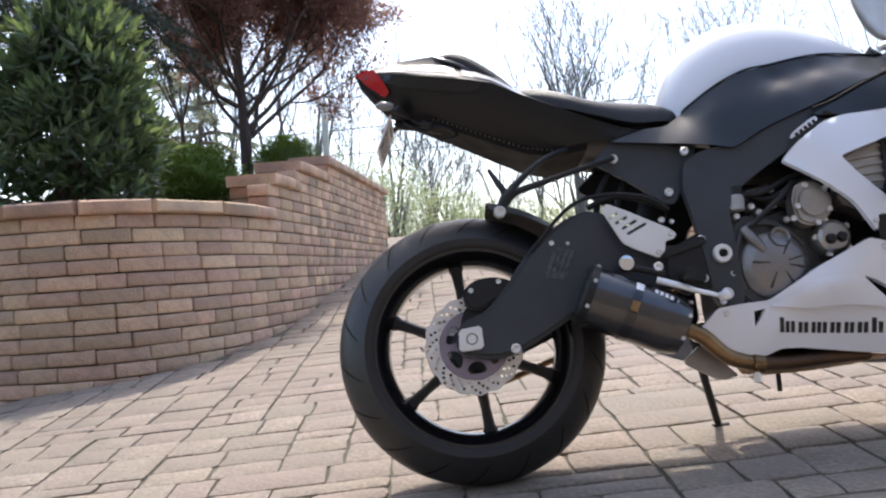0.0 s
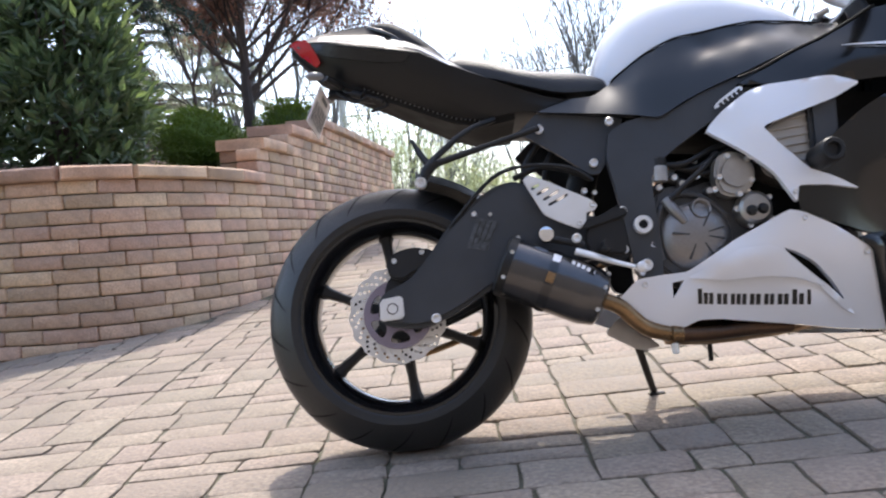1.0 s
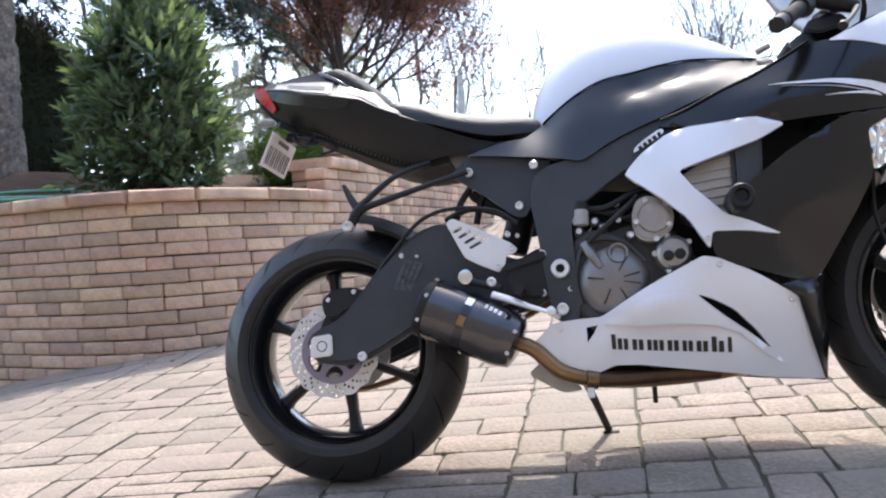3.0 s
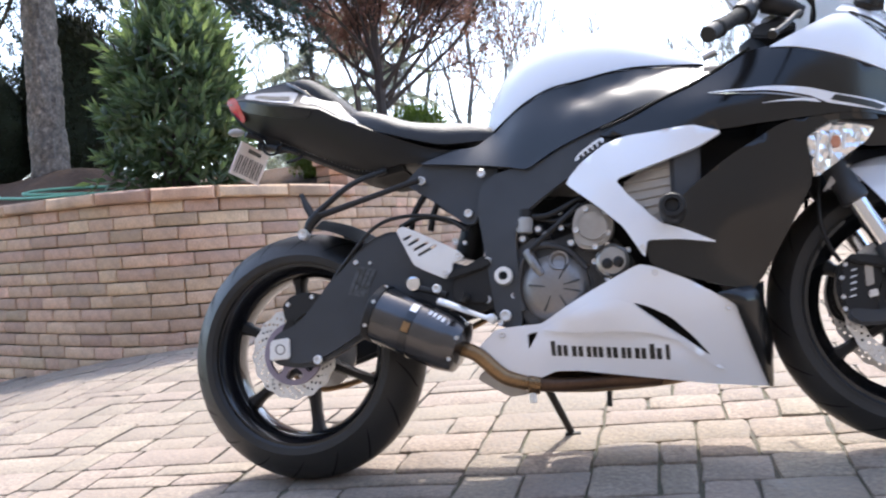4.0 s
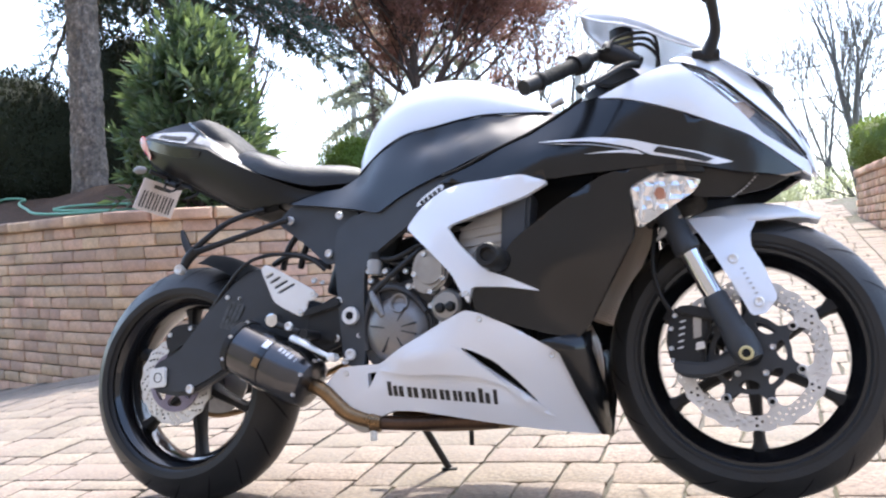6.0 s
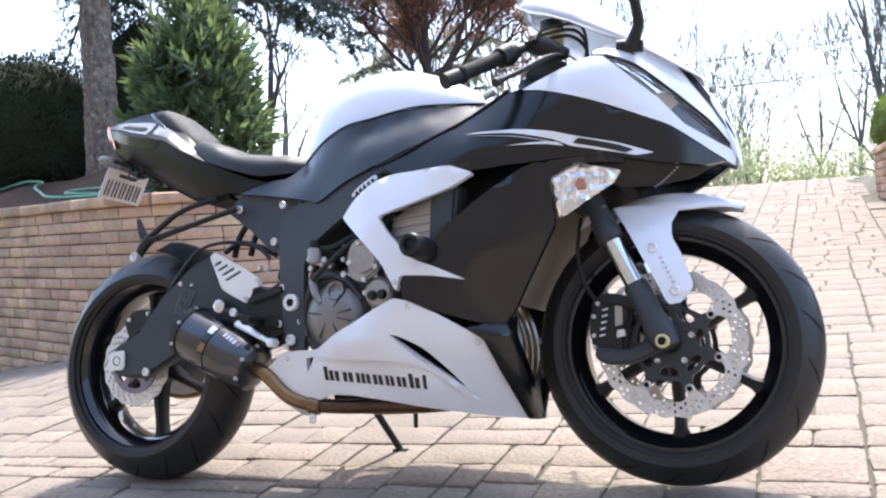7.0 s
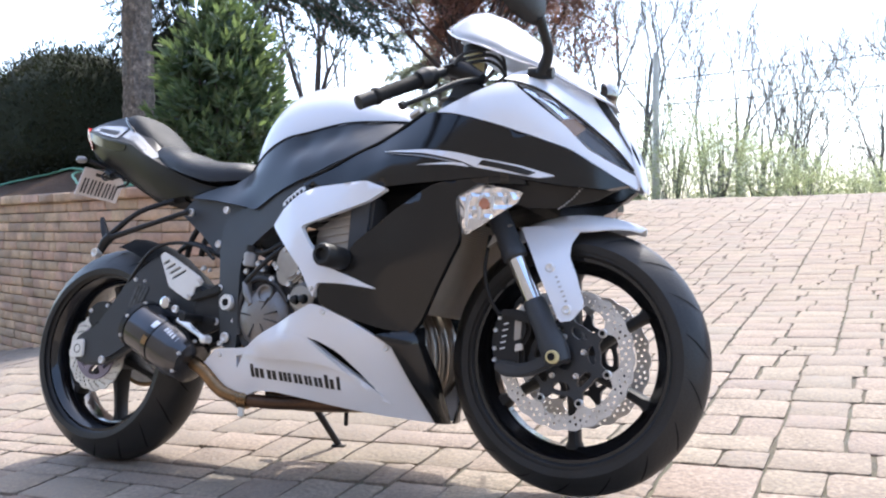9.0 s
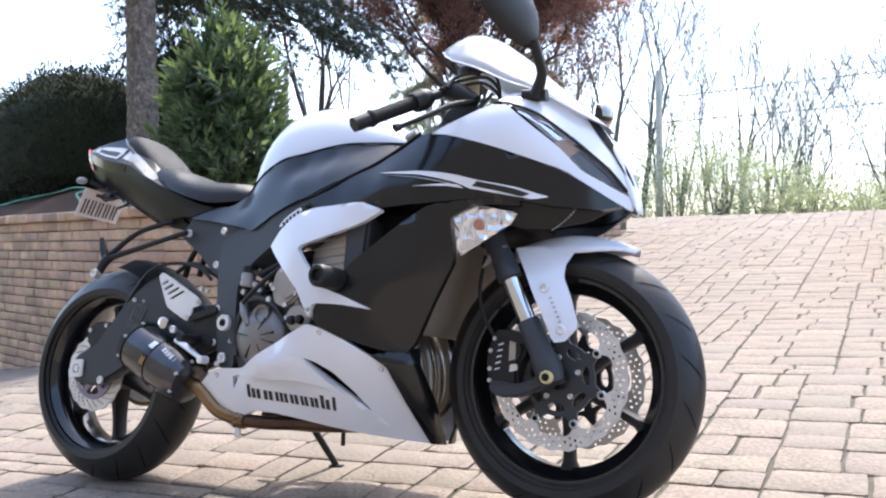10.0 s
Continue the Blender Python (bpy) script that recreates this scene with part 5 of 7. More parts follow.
rod("release_arm", [(0.613, -0.184, 0.480), (0.626, -0.195, 0.452), (0.643, -0.200, 0.424)], [0.012, 0.0115, 0.008], M["cast_grey"], bike)
revolve("fluid_bottle", [(0.010, -0.026), (0.0165, -0.024), (0.017, 0.006), (0.013, 0.010), (0.013, 0.020), (0.006, 0.022)], (0.612, -0.175, 0.548), (0.1, 0, 1), M["bottle"], bike, "pale plastic fluid bottle", 20)
revolve("bottle_cap", [(0.015, 0.010), (0.015, 0.026), (0.010, 0.029)], (0.612, -0.175, 0.548), (0.1, 0, 1), M["plastic"], bike, "", 20)
for q in ((0.596, 0.5332), (0.69, 0.525), (0.69, 0.56)):
    bolt((q[0], -0.178, q[1]), 0.006, bike)
for k in range(4):
    rod("engine_hose", [(0.60 + 0.03 * k, -0.165, 0.57 - 0.01 * k), (0.66 + 0.025 * k, -0.180 + 0.005 * k, 0.555 - 0.012 * k), (0.74 + 0.02 * k, -0.175, 0.585 - 0.01 * k), (0.83, -0.16, 0.60 - 0.02 * k)], 0.007 - 0.0008 * k, M["plastic"], bike)
cyl_head = plate("cylinder_head", [(0.82, 0.51), (0.83, 0.60), (0.93, 0.655), (0.965, 0.62), (0.95, 0.50), (0.90, 0.47)], -0.205, -0.10, M["silver"], bike, "ribbed grey cylinder head", 0.006)
for k in range(7):
    plate("head_rib", [(0.835, 0.520 + 0.019 * k), (0.945, 0.528 + 0.019 * k), (0.945, 0.534 + 0.019 * k), (0.835, 0.526 + 0.019 * k)], -0.211, -0.204, M["silver"], cyl_head, "", 0.0015, times=0)
plate("engine_mount", [(0.925, 0.50), (0.935, 0.66), (1.0, 0.67), (0.985, 0.52)], -0.225, -0.15, M["frame_black"], bike, "", 0.008)
sl = revolve("crash_slider", [(0.012, 0.040), (0.0145, 0.050), (0.022, 0.050), (0.026, 0.044), (0.026, -0.03), (0.018, -0.036)], (0.928, -0.272, 0.520), (0, -1, 0), M["plastic"], bike, "round black crash slider", 36)
revolve("slider_bolt", [(0.006, 0.0), (0.011, 0.0), (0.011, -0.006)], (0.928, -0.309, 0.520), (0, -1, 0), M["steel"], sl, "", 18)
# brackets behind the seat plate, with a bobbin
for a, b, c in (((0.272, -0.105, 0.728), (0.20, -0.16, 0.69), (0.120, -0.185, 0.625)), ((0.366, -0.145, 0.684), (0.26, -0.165, 0.655), (0.125, -0.188, 0.618))):
    rod("bracket_arm", [a, b, c], [0.0075, 0.0068, 0.0085], M["plastic"], bike, "black folded bracket arm")
rod("bracket_tail", [(0.130, -0.186, 0.625), (0.108, -0.188, 0.605), (0.095, -0.19, 0.580)], [0.014, 0.013, 0.010], M["plastic"], bike)
rod("bracket_tab", [(0.115, -0.186, 0.615), (0.098, -0.184, 0.645), (0.082, -0.18, 0.680)], [0.011, 0.010, 0.005], M["plastic"], bike, flat=0.5)
revolve("bobbin", [(0.004, 0.002), (0.0075, 0.006), (0.0115, 0.006), (0.0128, 0.002), (0.0128, -0.012)], (0.092, -0.202, 0.577), (0, -1, 0), M["steel"], bike, "pale round bobbin", 24)
for x0 in (0.345, 0.395):
    rod("shock_link", [(x0 + 0.02, -0.09, 0.66), (x0 - 0.01, -0.09, 0.62), (x0 - 0.025, -0.09, 0.57)], 0.008, M["plastic"], bike)
rod("shock_hose", [(0.30, -0.10, 0.585), (0.36, -0.12, 0.60), (0.42, -0.125, 0.585), (0.47, -0.12, 0.56)], 0.007, M["plastic"], bike)
revolve("shock_body", [(0.03, -0.06), (0.034, -0.05), (0.034, 0.05), (0.03, 0.06)], (0.46, -0.02, 0.56), (0.35, 0, 1), M["plastic"], bike, "", 24)

# ---- exhaust ----
A, B = Vector((0.246, -0.172, 0.384)), Vector((0.452, -0.178, 0.280))
axis = (B - A).normalized()
L = (B - A).length
can = revolve("silencer", [(0.030, -0.004), (0.055, 0.0), (0.064, 0.010), (0.066, 0.03), (0.066, L * 0.80), (0.063, L * 0.88), (0.058, L * 0.97), (0.040, L)], A, axis, M["carbon"], bike, "short dark smoky metal silencer", 40)
revolve("end_cap", [(0.024, 0.016), (0.040, 0.004), (0.0575, -0.002), (0.0675, 0.004), (0.0680, 0.020), (0.0665, 0.0205)], A, axis, M["plastic"], can, "black end cap", 40)
strap = revolve("silencer_strap", [(0.0665, L * 0.42), (0.0685, L * 0.422), (0.0685, L * 0.50), (0.0665, L * 0.502)], A, axis, M["gloss_black"], can, "dark strap with a bright clip", 40)
qa = axis.to_track_quat("Z", "Y").to_matrix()


def on_can(a, s, r):
    return A + qa @ Vector((r * math.cos(a), r * math.sin(a), s))


best_a = max((2 * math.pi * k / 72 for k in range(72)), key=lambda a: (qa @ Vector((math.cos(a), math.sin(a), 0))).dot(Vector((0.25, -1, 0.15))))


def can_patch(name, a0, a1, s0, s1, mat, r=0.0695):
    v, f = [], []
    for i in range(7):
        a = best_a + a0 + (a1 - a0) * i / 6
        v += [on_can(a, s0, r), on_can(a, s1, r)]
        if i:
            n0 = 2 * i - 2
            f.append((n0, n0 + 1, n0 + 3, n0 + 2))
    return link_mesh(name, v, f, mat, can)


up_sign = 1 if (on_can(best_a + 0.5, 0.1, 0.06) - on_can(best_a - 0.5, 0.1, 0.06)).z > 0 else -1
can_patch("strap_clip", 0.30 * up_sign, 0.62 * up_sign, L * 0.425, L * 0.497, M["pad"])
can_patch("strap_mark", -0.42 * up_sign, -0.10 * up_sign, L * 0.425, L * 0.497, M["bronze"])
for k in range(5):
    can_patch("maker_bar", (0.46 - 0.02 * k) * up_sign, (0.66 - 0.02 * k) * up_sign, L * (0.60 + 0.048 * k), L * (0.632 + 0.048 * k), M["decal_white"], 0.0668 - 0.0008 * max(0, k - 2))
for a in (0.95, 0.1, -0.75):
    p = on_can(best_a + a * up_sign, 0.014, 0.0675)
    bolt(p, 0.0045, can)
    bolt(on_can(best_a + a * up_sign, L * 0.955, 0.059), 0.0045, can)
rod("link_pipe", [B - axis * 0.004, B + axis * 0.035, (0.535, -0.165, 0.214), (0.600, -0.150, 0.193)], [0.0170, 0.0170, 0.0170, 0.0170], M["bronze"], bike, "heat-tinted steel link pipe", 16)
rod("joint_pipe", [(0.596, -0.151, 0.193), (0.68, -0.135, 0.188), (0.78, -0.115, 0.189), (0.865, -0.09, 0.186)], [0.0165, 0.0165, 0.0160, 0.0150], M["sooty_pipe"], bike, "sooty brown steel pipe below the belly pan", 16)
revolve("pipe_clamp", [(0.018, -0.014), (0.0215, -0.012), (0.0215, 0.012), (0.018, 0.014)], (0.597, -0.151, 0.193), (0.95, 0.2, -0.12), M["bronze"], bike, "", 24)
revolve("clamp_lug", [(0.006, -0.012), (0.008, -0.010), (0.008, 0.010), (0.006, 0.012)], (0.592, -0.155, 0.164), (0, 0, 1), M["steel"], bike, "", 12)
rod("collector", [(0.60, -0.06, 0.20), (0.72, -0.03, 0.195), (0.88, 0.0, 0.20), (0.98, 0.0, 0.22), (1.04, 0.0, 0.27)], [0.026, 0.030, 0.030, 0.030, 0.028], M["bronze"], bike)
for k in range(4):
    y = -0.078 + 0.052 * k
    rod("header_pipe", [(0.99, y, 0.44), (1.030, y, 0.40), (1.056, y * 0.95, 0.33), (1.050, y * 0.9, 0.245), (1.00, y * 0.6, 0.20), (0.94, y * 0.3, 0.19)], 0.0175, M["dull_pipe"], bike, "dull steel header pipe", 14)
plate("link_guard", [(0.455, 0.215), (0.50, 0.250), (0.545, 0.205), (0.575, 0.172), (0.53, 0.168)], -0.10, -0.085, M["silver"], bike, "grey triangular cover plate", 0.003)
rod("muffler_bracket", [(0.345, -0.178, 0.430), (0.38, -0.185, 0.418), (0.425, -0.19, 0.402)], 0.008, M["plastic"], bike)
revolve("bracket_boss", [(0.008, 0.006), (0.016, 0.004), (0.018, -0.002), (0.018, -0.02)], (0.348, -0.186, 0.436), (0, -1, 0), M["chrome"], bike, "bright bracket boss", 24)
ped = rod("brake_pedal", [(0.405, -0.192, 0.391), (0.44, -0.200, 0.376), (0.480, -0.210, 0.357), (0.520, -0.222, 0.340)], [0.0105, 0.0095, 0.0070, 0.0055], M["pad"], bike, "polished brake pedal", flat=0.7)
revolve("pedal_tip", [(0.006, -0.014), (0.010, -0.012), (0.010, 0.012), (0.006, 0.014)], (0.530, -0.228, 0.338), (0, -1, 0), M["pad"], ped, "", 16)
bolt((0.408, -0.213, 0.416), 0.010, ped)
peg = rod("foot_peg", [(0.465, -0.17, 0.392), (0.468, -0.25, 0.392)], 0.011, M["plastic"], bike, "black rider peg", smooth=1)
plate("peg_bracket", [(0.44, 0.45), (0.52, 0.49), (0.54, 0.45), (0.53, 0.37), (0.47, 0.35), (0.43, 0.39)], -0.175, -0.160, M["plastic"], bike, "black peg bracket", 0.004, 0.18, 2)
plate("peg_strut", [(0.425, 0.435), (0.43, 0.455), (0.525, 0.478), (0.528, 0.458)], -0.184, -0.174, M["plastic"], bike, "", 0.003)
plate("peg_strut", [(0.435, 0.385), (0.44, 0.405), (0.515, 0.395), (0.515, 0.375)], -0.184, -0.174, M["plastic"], bike, "", 0.003)

# ---- stand ----
rod("side_stand", [(0.548, 0.10, 0.272), (0.577, 0.169, 0.180), (0.616, 0.2507, 0.0624)], [0.012, 0.010, 0.009], M["plastic"], bike, "black side stand")
rod("stand_foot", [(0.600, 0.243, 0.056), (0.640, 0.247, 0.056)], 0.010, M["plastic"], bike, smooth=1)
rod("stand_peg", [(0.735, 0.10, 0.175), (0.733, 0.104, 0.128)], 0.006, M["plastic"], bike, smooth=1)

# ---- tail, seat and tank ----
# rows of x, then height and half width of the cover's edge, the shelf's inner edge, the crest and the lower edge
tail_rows = [(-0.190, 1.006, 0.012, 1.003, 0.016, 0.998, 0.022, 0.985, 0.014), (-0.170, 1.009, 0.022, 1.003, 0.028, 0.993, 0.040, 0.958, 0.026), (-0.130, 1.013, 0.034, 1.003, 0.040, 0.984, 0.062, 0.912, 0.040),
             (-0.080, 1.017, 0.040, 1.000, 0.048, 0.966, 0.085, 0.880, 0.050), (-0.030, 1.019, 0.044, 0.994, 0.054, 0.945, 0.105, 0.853, 0.057), (0.020, 1.018, 0.050, 0.986, 0.062, 0.930, 0.118, 0.828, 0.062),
             (0.060, 1.006, 0.056, 0.972, 0.072, 0.917, 0.126, 0.806, 0.068), (0.120, 0.962, 0.066, 0.933, 0.086, 0.899, 0.133, 0.774, 0.077), (0.183, 0.890, 0.085, 0.882, 0.098, 0.859, 0.137, 0.741, 0.087),
             (0.250, 0.842, 0.100, 0.838, 0.110, 0.826, 0.137, 0.722, 0.102), (0.320, 0.810, 0.100, 0.806, 0.112, 0.792, 0.134, 0.727, 0.120), (0.390, 0.780, 0.100, 0.776, 0.110, 0.762, 0.128, 0.719, 0.131), (0.460, 0.758, 0.090, 0.754, 0.100, 0.744, 0.120, 0.712, 0.128), (0.540, 0.748, 0.085, 0.744, 0.095, 0.732, 0.115, 0.702, 0.120)]
secs = []
for x, zt, wt, zs, ws, ze, we, zb, wb in tail_rows:
    half = [(-wt * 0.5, zt + 0.002), (-wt, zt - 0.003), (-ws, zs), (-(ws * 0.5 + we * 0.5), zs * 0.42 + ze * 0.58), (-we + 0.004, ze + 0.003), (-we, ze), (-we * 0.99, ze - 0.010), (-(we * 0.70 + wb * 0.30), ze * 0.5 + zb * 0.5), (-wb, zb + 0.008), (-wb * 0.8, zb)]
    secs.append([(x, y, z) for y, z in half] + [(x, -y, z) for y, z in reversed(half)])
loft("tail_unit", secs, M["tail_black"], bike, "satin black tail unit", angle=28)
tray = []
for x, zt, wt, zs, ws, ze, we, zb, wb in tail_rows[:11]:
    tray.append([(x, -wb * 0.99, zb + 0.010), (x, -wb * 0.90, zb - 0.005), (x, wb * 0.90, zb - 0.005), (x, wb * 0.99, zb + 0.010)])
loft("undertray", tray, M["dark"], bike, "matt black undertray", angle=30)


def tail_at(x):
    """The tail's row at x, blended between the rows on both sides."""
    for a, b in zip(tail_rows, tail_rows[1:]):
        if a[0] <= x <= b[0]:
            u = (x - a[0]) / (b[0] - a[0])
            return [p + (q - p) * u for p, q in zip(a, b)]


def tail_strip(name, x0, x1, v0, v1, mat, label, lift=0.0018, taper=0.0):
    """A thin patch on the shelf of the tail between two fractions of its width, on both sides."""
    for sgn in (-1, 1):
        rows_ = []
        for k in range(13):
            x, zt, wt, zs, ws, ze, we, zb, wb = tail_at(x0 + (x1 - x0) * k / 12)
            line = []
            for j in range(5):
                v = v0 + (v1 - v0) * (1 - taper * (1 - k / 12)) * j / 4
                bow = 0.08 * (ze - zs) * 4 * v * (1 - v)
                line.append((x, sgn * (ws + (we - ws) * v + lift), zs + (ze - zs) * v + bow + lift))
            rows_.append(line)
        loft(name, rows_, mat, bike, label, ring=False, angle=50)


# the sky's reflection on the black shelf, put in as pale grey patches
tail_strip("tail_inlay", -0.118, 0.042, 0.12, 0.88, M["tail_grey"], "pale grey glossy patch painted as sky sheen on the tail shelf")
tail_strip("tail_inlay_slot", -0.080, 0.025, 0.42, 0.66, M["plastic"], "dark slot in the painted tail sheen", 0.0032)
tail_strip("tail_flash", 0.058, 0.215, 0.10, 0.96, M["tail_grey"], "pale grey wedge painted as sky sheen on the tail", 0.0018, 0.35)
tail_strip("tail_flash_shade", 0.085, 0.165, 0.30, 0.80, M["lens_dull"], "", 0.0030, 0.3)


def tail_side(x, z):
    """Half width of the tail's side at (x, z)."""
    x, zt, wt, zs, ws, ze, we, zb, wb = tail_at(max(-0.189, min(0.539, x)))
    zm, wm = 0.5 * (ze + zb), 0.70 * we + 0.30 * wb
    if z > zm:
        return wm + (we - wm) * min(1.0, (z - zm) / (ze - zm))
    return wb + (wm - wb) * max(0.0, (z - zb) / (zm - zb))


panel("tail_side_strip", [(-0.148, 0.984), (-0.10, 0.968), (-0.03, 0.939), (0.04, 0.917), (0.10, 0.899), (0.085, 0.884), (0.03, 0.893), (-0.04, 0.916), (-0.10, 0.940), (-0.130, 0.958)], tail_side, M["satin_black"], bike, "raised satin strip on the tail side", 0.012, 0.004, 0.004, 0.1, 1)
lamp_rings = []
for x, wt in ((-0.196, 0.010), (-0.188, 0.022), (-0.178, 0.032), (-0.166, 0.042)):
    lamp_rings.append([(x, y * wt, 1.0035) for y in (-1, -0.4, 0.4, 1)] + [(x + 0.052, y * (wt + 0.006), 0.944) for y in (1, 0.4, -0.4, -1)])
lamp = loft("tail_lamp", lamp_rings, M["red"], bike, "red tail lamp lens", angle=50)
LAMPW = field([(-0.19, 0.996, 0.020), (-0.172, 0.992, 0.036), (-0.172, 0.98, 0.034), (-0.148, 0.985, 0.052), (-0.148, 0.964, 0.048), (-0.148, 0.951, 0.042), (-0.10, 0.972, 0.086), (-0.10, 0.936, 0.076)])
panel("tail_lamp_side", [(-0.192, 1.000), (-0.150, 0.996), (-0.136, 0.975), (-0.116, 0.930), (-0.130, 0.924), (-0.170, 0.966)], LAMPW, M["red"], bike, "red wrap-round lens of the tail lamp", 0.012, 0.004, 0.003, 0.1, 1)
body("pillion_pad", [(0.000, 1.016, 1.004, 0.040), (0.030, 1.023, 0.992, 0.062), (0.062, 1.016, 0.972, 0.075), (0.095, 0.996, 0.942, 0.082), (0.130, 0.966, 0.912, 0.084), (0.165, 0.932, 0.885, 0.078), (0.192, 0.898, 0.872, 0.060)], M["pad_vinyl"], bike, "padded black seat hump cover", 3.0)
rod("pad_rim", [(-0.004, -0.042, 1.014), (0.030, -0.066, 0.990), (0.062, -0.079, 0.966), (0.095, -0.086, 0.934), (0.130, -0.089, 0.906), (0.165, -0.084, 0.880)], 0.0055, M["gloss_black"], bike, "black rim round the seat hump", 8, 5)
body("seat", [(0.168, 0.892, 0.852, 0.080), (0.195, 0.906, 0.842, 0.108), (0.27, 0.882, 0.818, 0.135), (0.34, 0.850, 0.790, 0.145), (0.42, 0.836, 0.765, 0.138), (0.49, 0.828, 0.765, 0.118), (0.535, 0.812, 0.772, 0.092), (0.553, 0.795, 0.778, 0.075)], M["vinyl"], bike, "black vinyl rider seat", 3.0)
pl = link_mesh("number_plate_board", [(-0.119, -0.081, 0.866), (-0.119, 0.078, 0.866), (-0.158, 0.078, 0.786), (-0.158, -0.081, 0.786), (-0.1218, -0.081, 0.8675), (-0.1218, 0.078, 0.8675), (-0.1608, 0.078, 0.7875), (-0.1608, -0.081, 0.7875)],
               [(0, 1, 2, 3), (7, 6, 5, 4), (0, 4, 5, 1), (1, 5, 6, 2), (2, 6, 7, 3), (3, 7, 4, 0)], M["plate"], bike, "pale number plate with dark characters as bars", smooth=False)


def on_plate(u, v, off=0.0012):
    """u across, v down, both 0 to 1, on the face of the number plate."""
    return Vector((-0.119 - 0.039 * v + off * 0.9, -0.081 + 0.159 * u, 0.866 - 0.080 * v - off * 0.44))


def plate_bar(u0, u1, v0, v1):
    link_mesh("character_bar", [on_plate(u0, v0), on_plate(u1, v0), on_plate(u1, v1), on_plate(u0, v1)], [(0, 1, 2, 3)], M["decal"], pl, smooth=False)


for k in range(5):
    u = 0.08 + 0.175 * k
    plate_bar(u, u + 0.038, 0.36, 0.90)
    plate_bar(u + 0.075, u + 0.113, 0.36, 0.90)
plate_bar(0.28, 0.72, 0.10, 0.22)
rod("plate_arm", [(0.0, 0.0, 0.845), (-0.06, 0.0, 0.86), (-0.112, 0.0, 0.872)], 0.012, M["plastic"], bike, "black plate bracket")
for sgn in (-1, 1):
    rod("indicator_stalk", [(-0.085, sgn * 0.03, 0.88), (-0.115, sgn * 0.07, 0.885)], 0.006, M["plastic"], bike, smooth=1)
    revolve("rear_indicator", [(0.004, -0.02), (0.009, -0.012), (0.011, 0.0), (0.010, 0.012), (0.004, 0.022)], (-0.13, sgn * 0.088, 0.888), (-1, 0, 0.1), M["lens_dull"], bike, "small clear rear indicator", 20)
rod("loose_cable", [(-0.06, -0.02, 0.85), (-0.03, -0.05, 0.83), (0.01, -0.045, 0.835), (0.03, -0.05, 0.81), (-0.01, -0.05, 0.80)], 0.004, M["plastic"], bike, "black dangling wiring")
rod("cable_clip", [(-0.02, -0.055, 0.838), (0.015, -0.058, 0.824), (0.02, -0.056, 0.815)], 0.004, M["plastic"], bike)

TANK = [(0.514, 0.815, 0.775, 0.036), (0.530, 0.866, 0.775, 0.072), (0.562, 0.925, 0.780, 0.100), (0.61, 0.976, 0.800, 0.121), (0.67, 1.006, 0.822, 0.136), (0.745, 1.014, 0.838, 0.141), (0.83, 1.002, 0.846, 0.139), (0.91, 0.968, 0.850, 0.130), (0.98, 0.930, 0.850, 0.108), (1.03, 0.902, 0.850, 0.082)]
body("fuel_tank", TANK, M["white"], bike, "pearl white fuel tank", 2.45, 28)
# the panel widens downwards from the tank in one sweep, with a fuller shoulder at its rear
KNEE_W = field([(0.364, 0.724, 0.137), (0.444, 0.748, 0.126), (0.503, 0.749, 0.126), (0.547, 0.779, 0.110), (0.623, 0.824, 0.143), (0.69, 0.849, 0.154), (0.756, 0.856, 0.153), (0.824, 0.867, 0.149), (0.888, 0.870, 0.144), (0.986, 0.865, 0.124), (1.03, 0.862, 0.112),
                (0.448, 0.710, 0.143), (0.524, 0.692, 0.167), (0.627, 0.664, 0.187), (0.716, 0.703, 0.202), (0.82, 0.736, 0.208), (0.897, 0.765, 0.203), (0.969, 0.791, 0.190), (1.033, 0.817, 0.168), (1.075, 0.842, 0.146),
                (0.60, 0.765, 0.156), (0.665, 0.770, 0.174), (0.67, 0.820, 0.158), (0.755, 0.824, 0.151), (0.76, 0.785, 0.188), (0.84, 0.838, 0.150), (0.845, 0.800, 0.188), (0.92, 0.842, 0.148), (0.92, 0.812, 0.180)], soft=5e-4)
KNEE = [(0.364, 0.7236), (0.405, 0.738), (0.444, 0.7484), (0.503, 0.749), (0.547, 0.779), (0.56, 0.790), (0.6226, 0.8245), (0.69, 0.850), (0.756, 0.858), (0.824, 0.868), (0.888, 0.872), (0.986, 0.867), (1.03, 0.863), (1.075, 0.848), (1.033, 0.8175), (0.9685, 0.792), (0.897, 0.766), (0.82, 0.737), (0.716, 0.704), (0.685, 0.692), (0.6267, 0.6635), (0.58, 0.678), (0.524, 0.6918), (0.448, 0.7098)]
panel("knee_panel", KNEE, KNEE_W, M["knee_black"], bike, "polished black knee panel below the tank", 0.011, 0.006, 0.0, 0.12, 1, lip=0.02)
for sgn in (-1, 1):
    rod("panel_seam", [(x, sgn * (KNEE_W(x, z) + 0.0005), z) for x, z in ((0.364, 0.7236), (0.405, 0.738), (0.444, 0.7484))], 0.0018, M["dark"], bike, "", 6, 4)
    rod("tank_seam", [(x, sgn * (KNEE_W(x, z) + 0.001), z + 0.001) for x, z in KNEE[4:13]], 0.0022, M["dark"], bike, "dark joint between tank and knee panel", 6, 4)

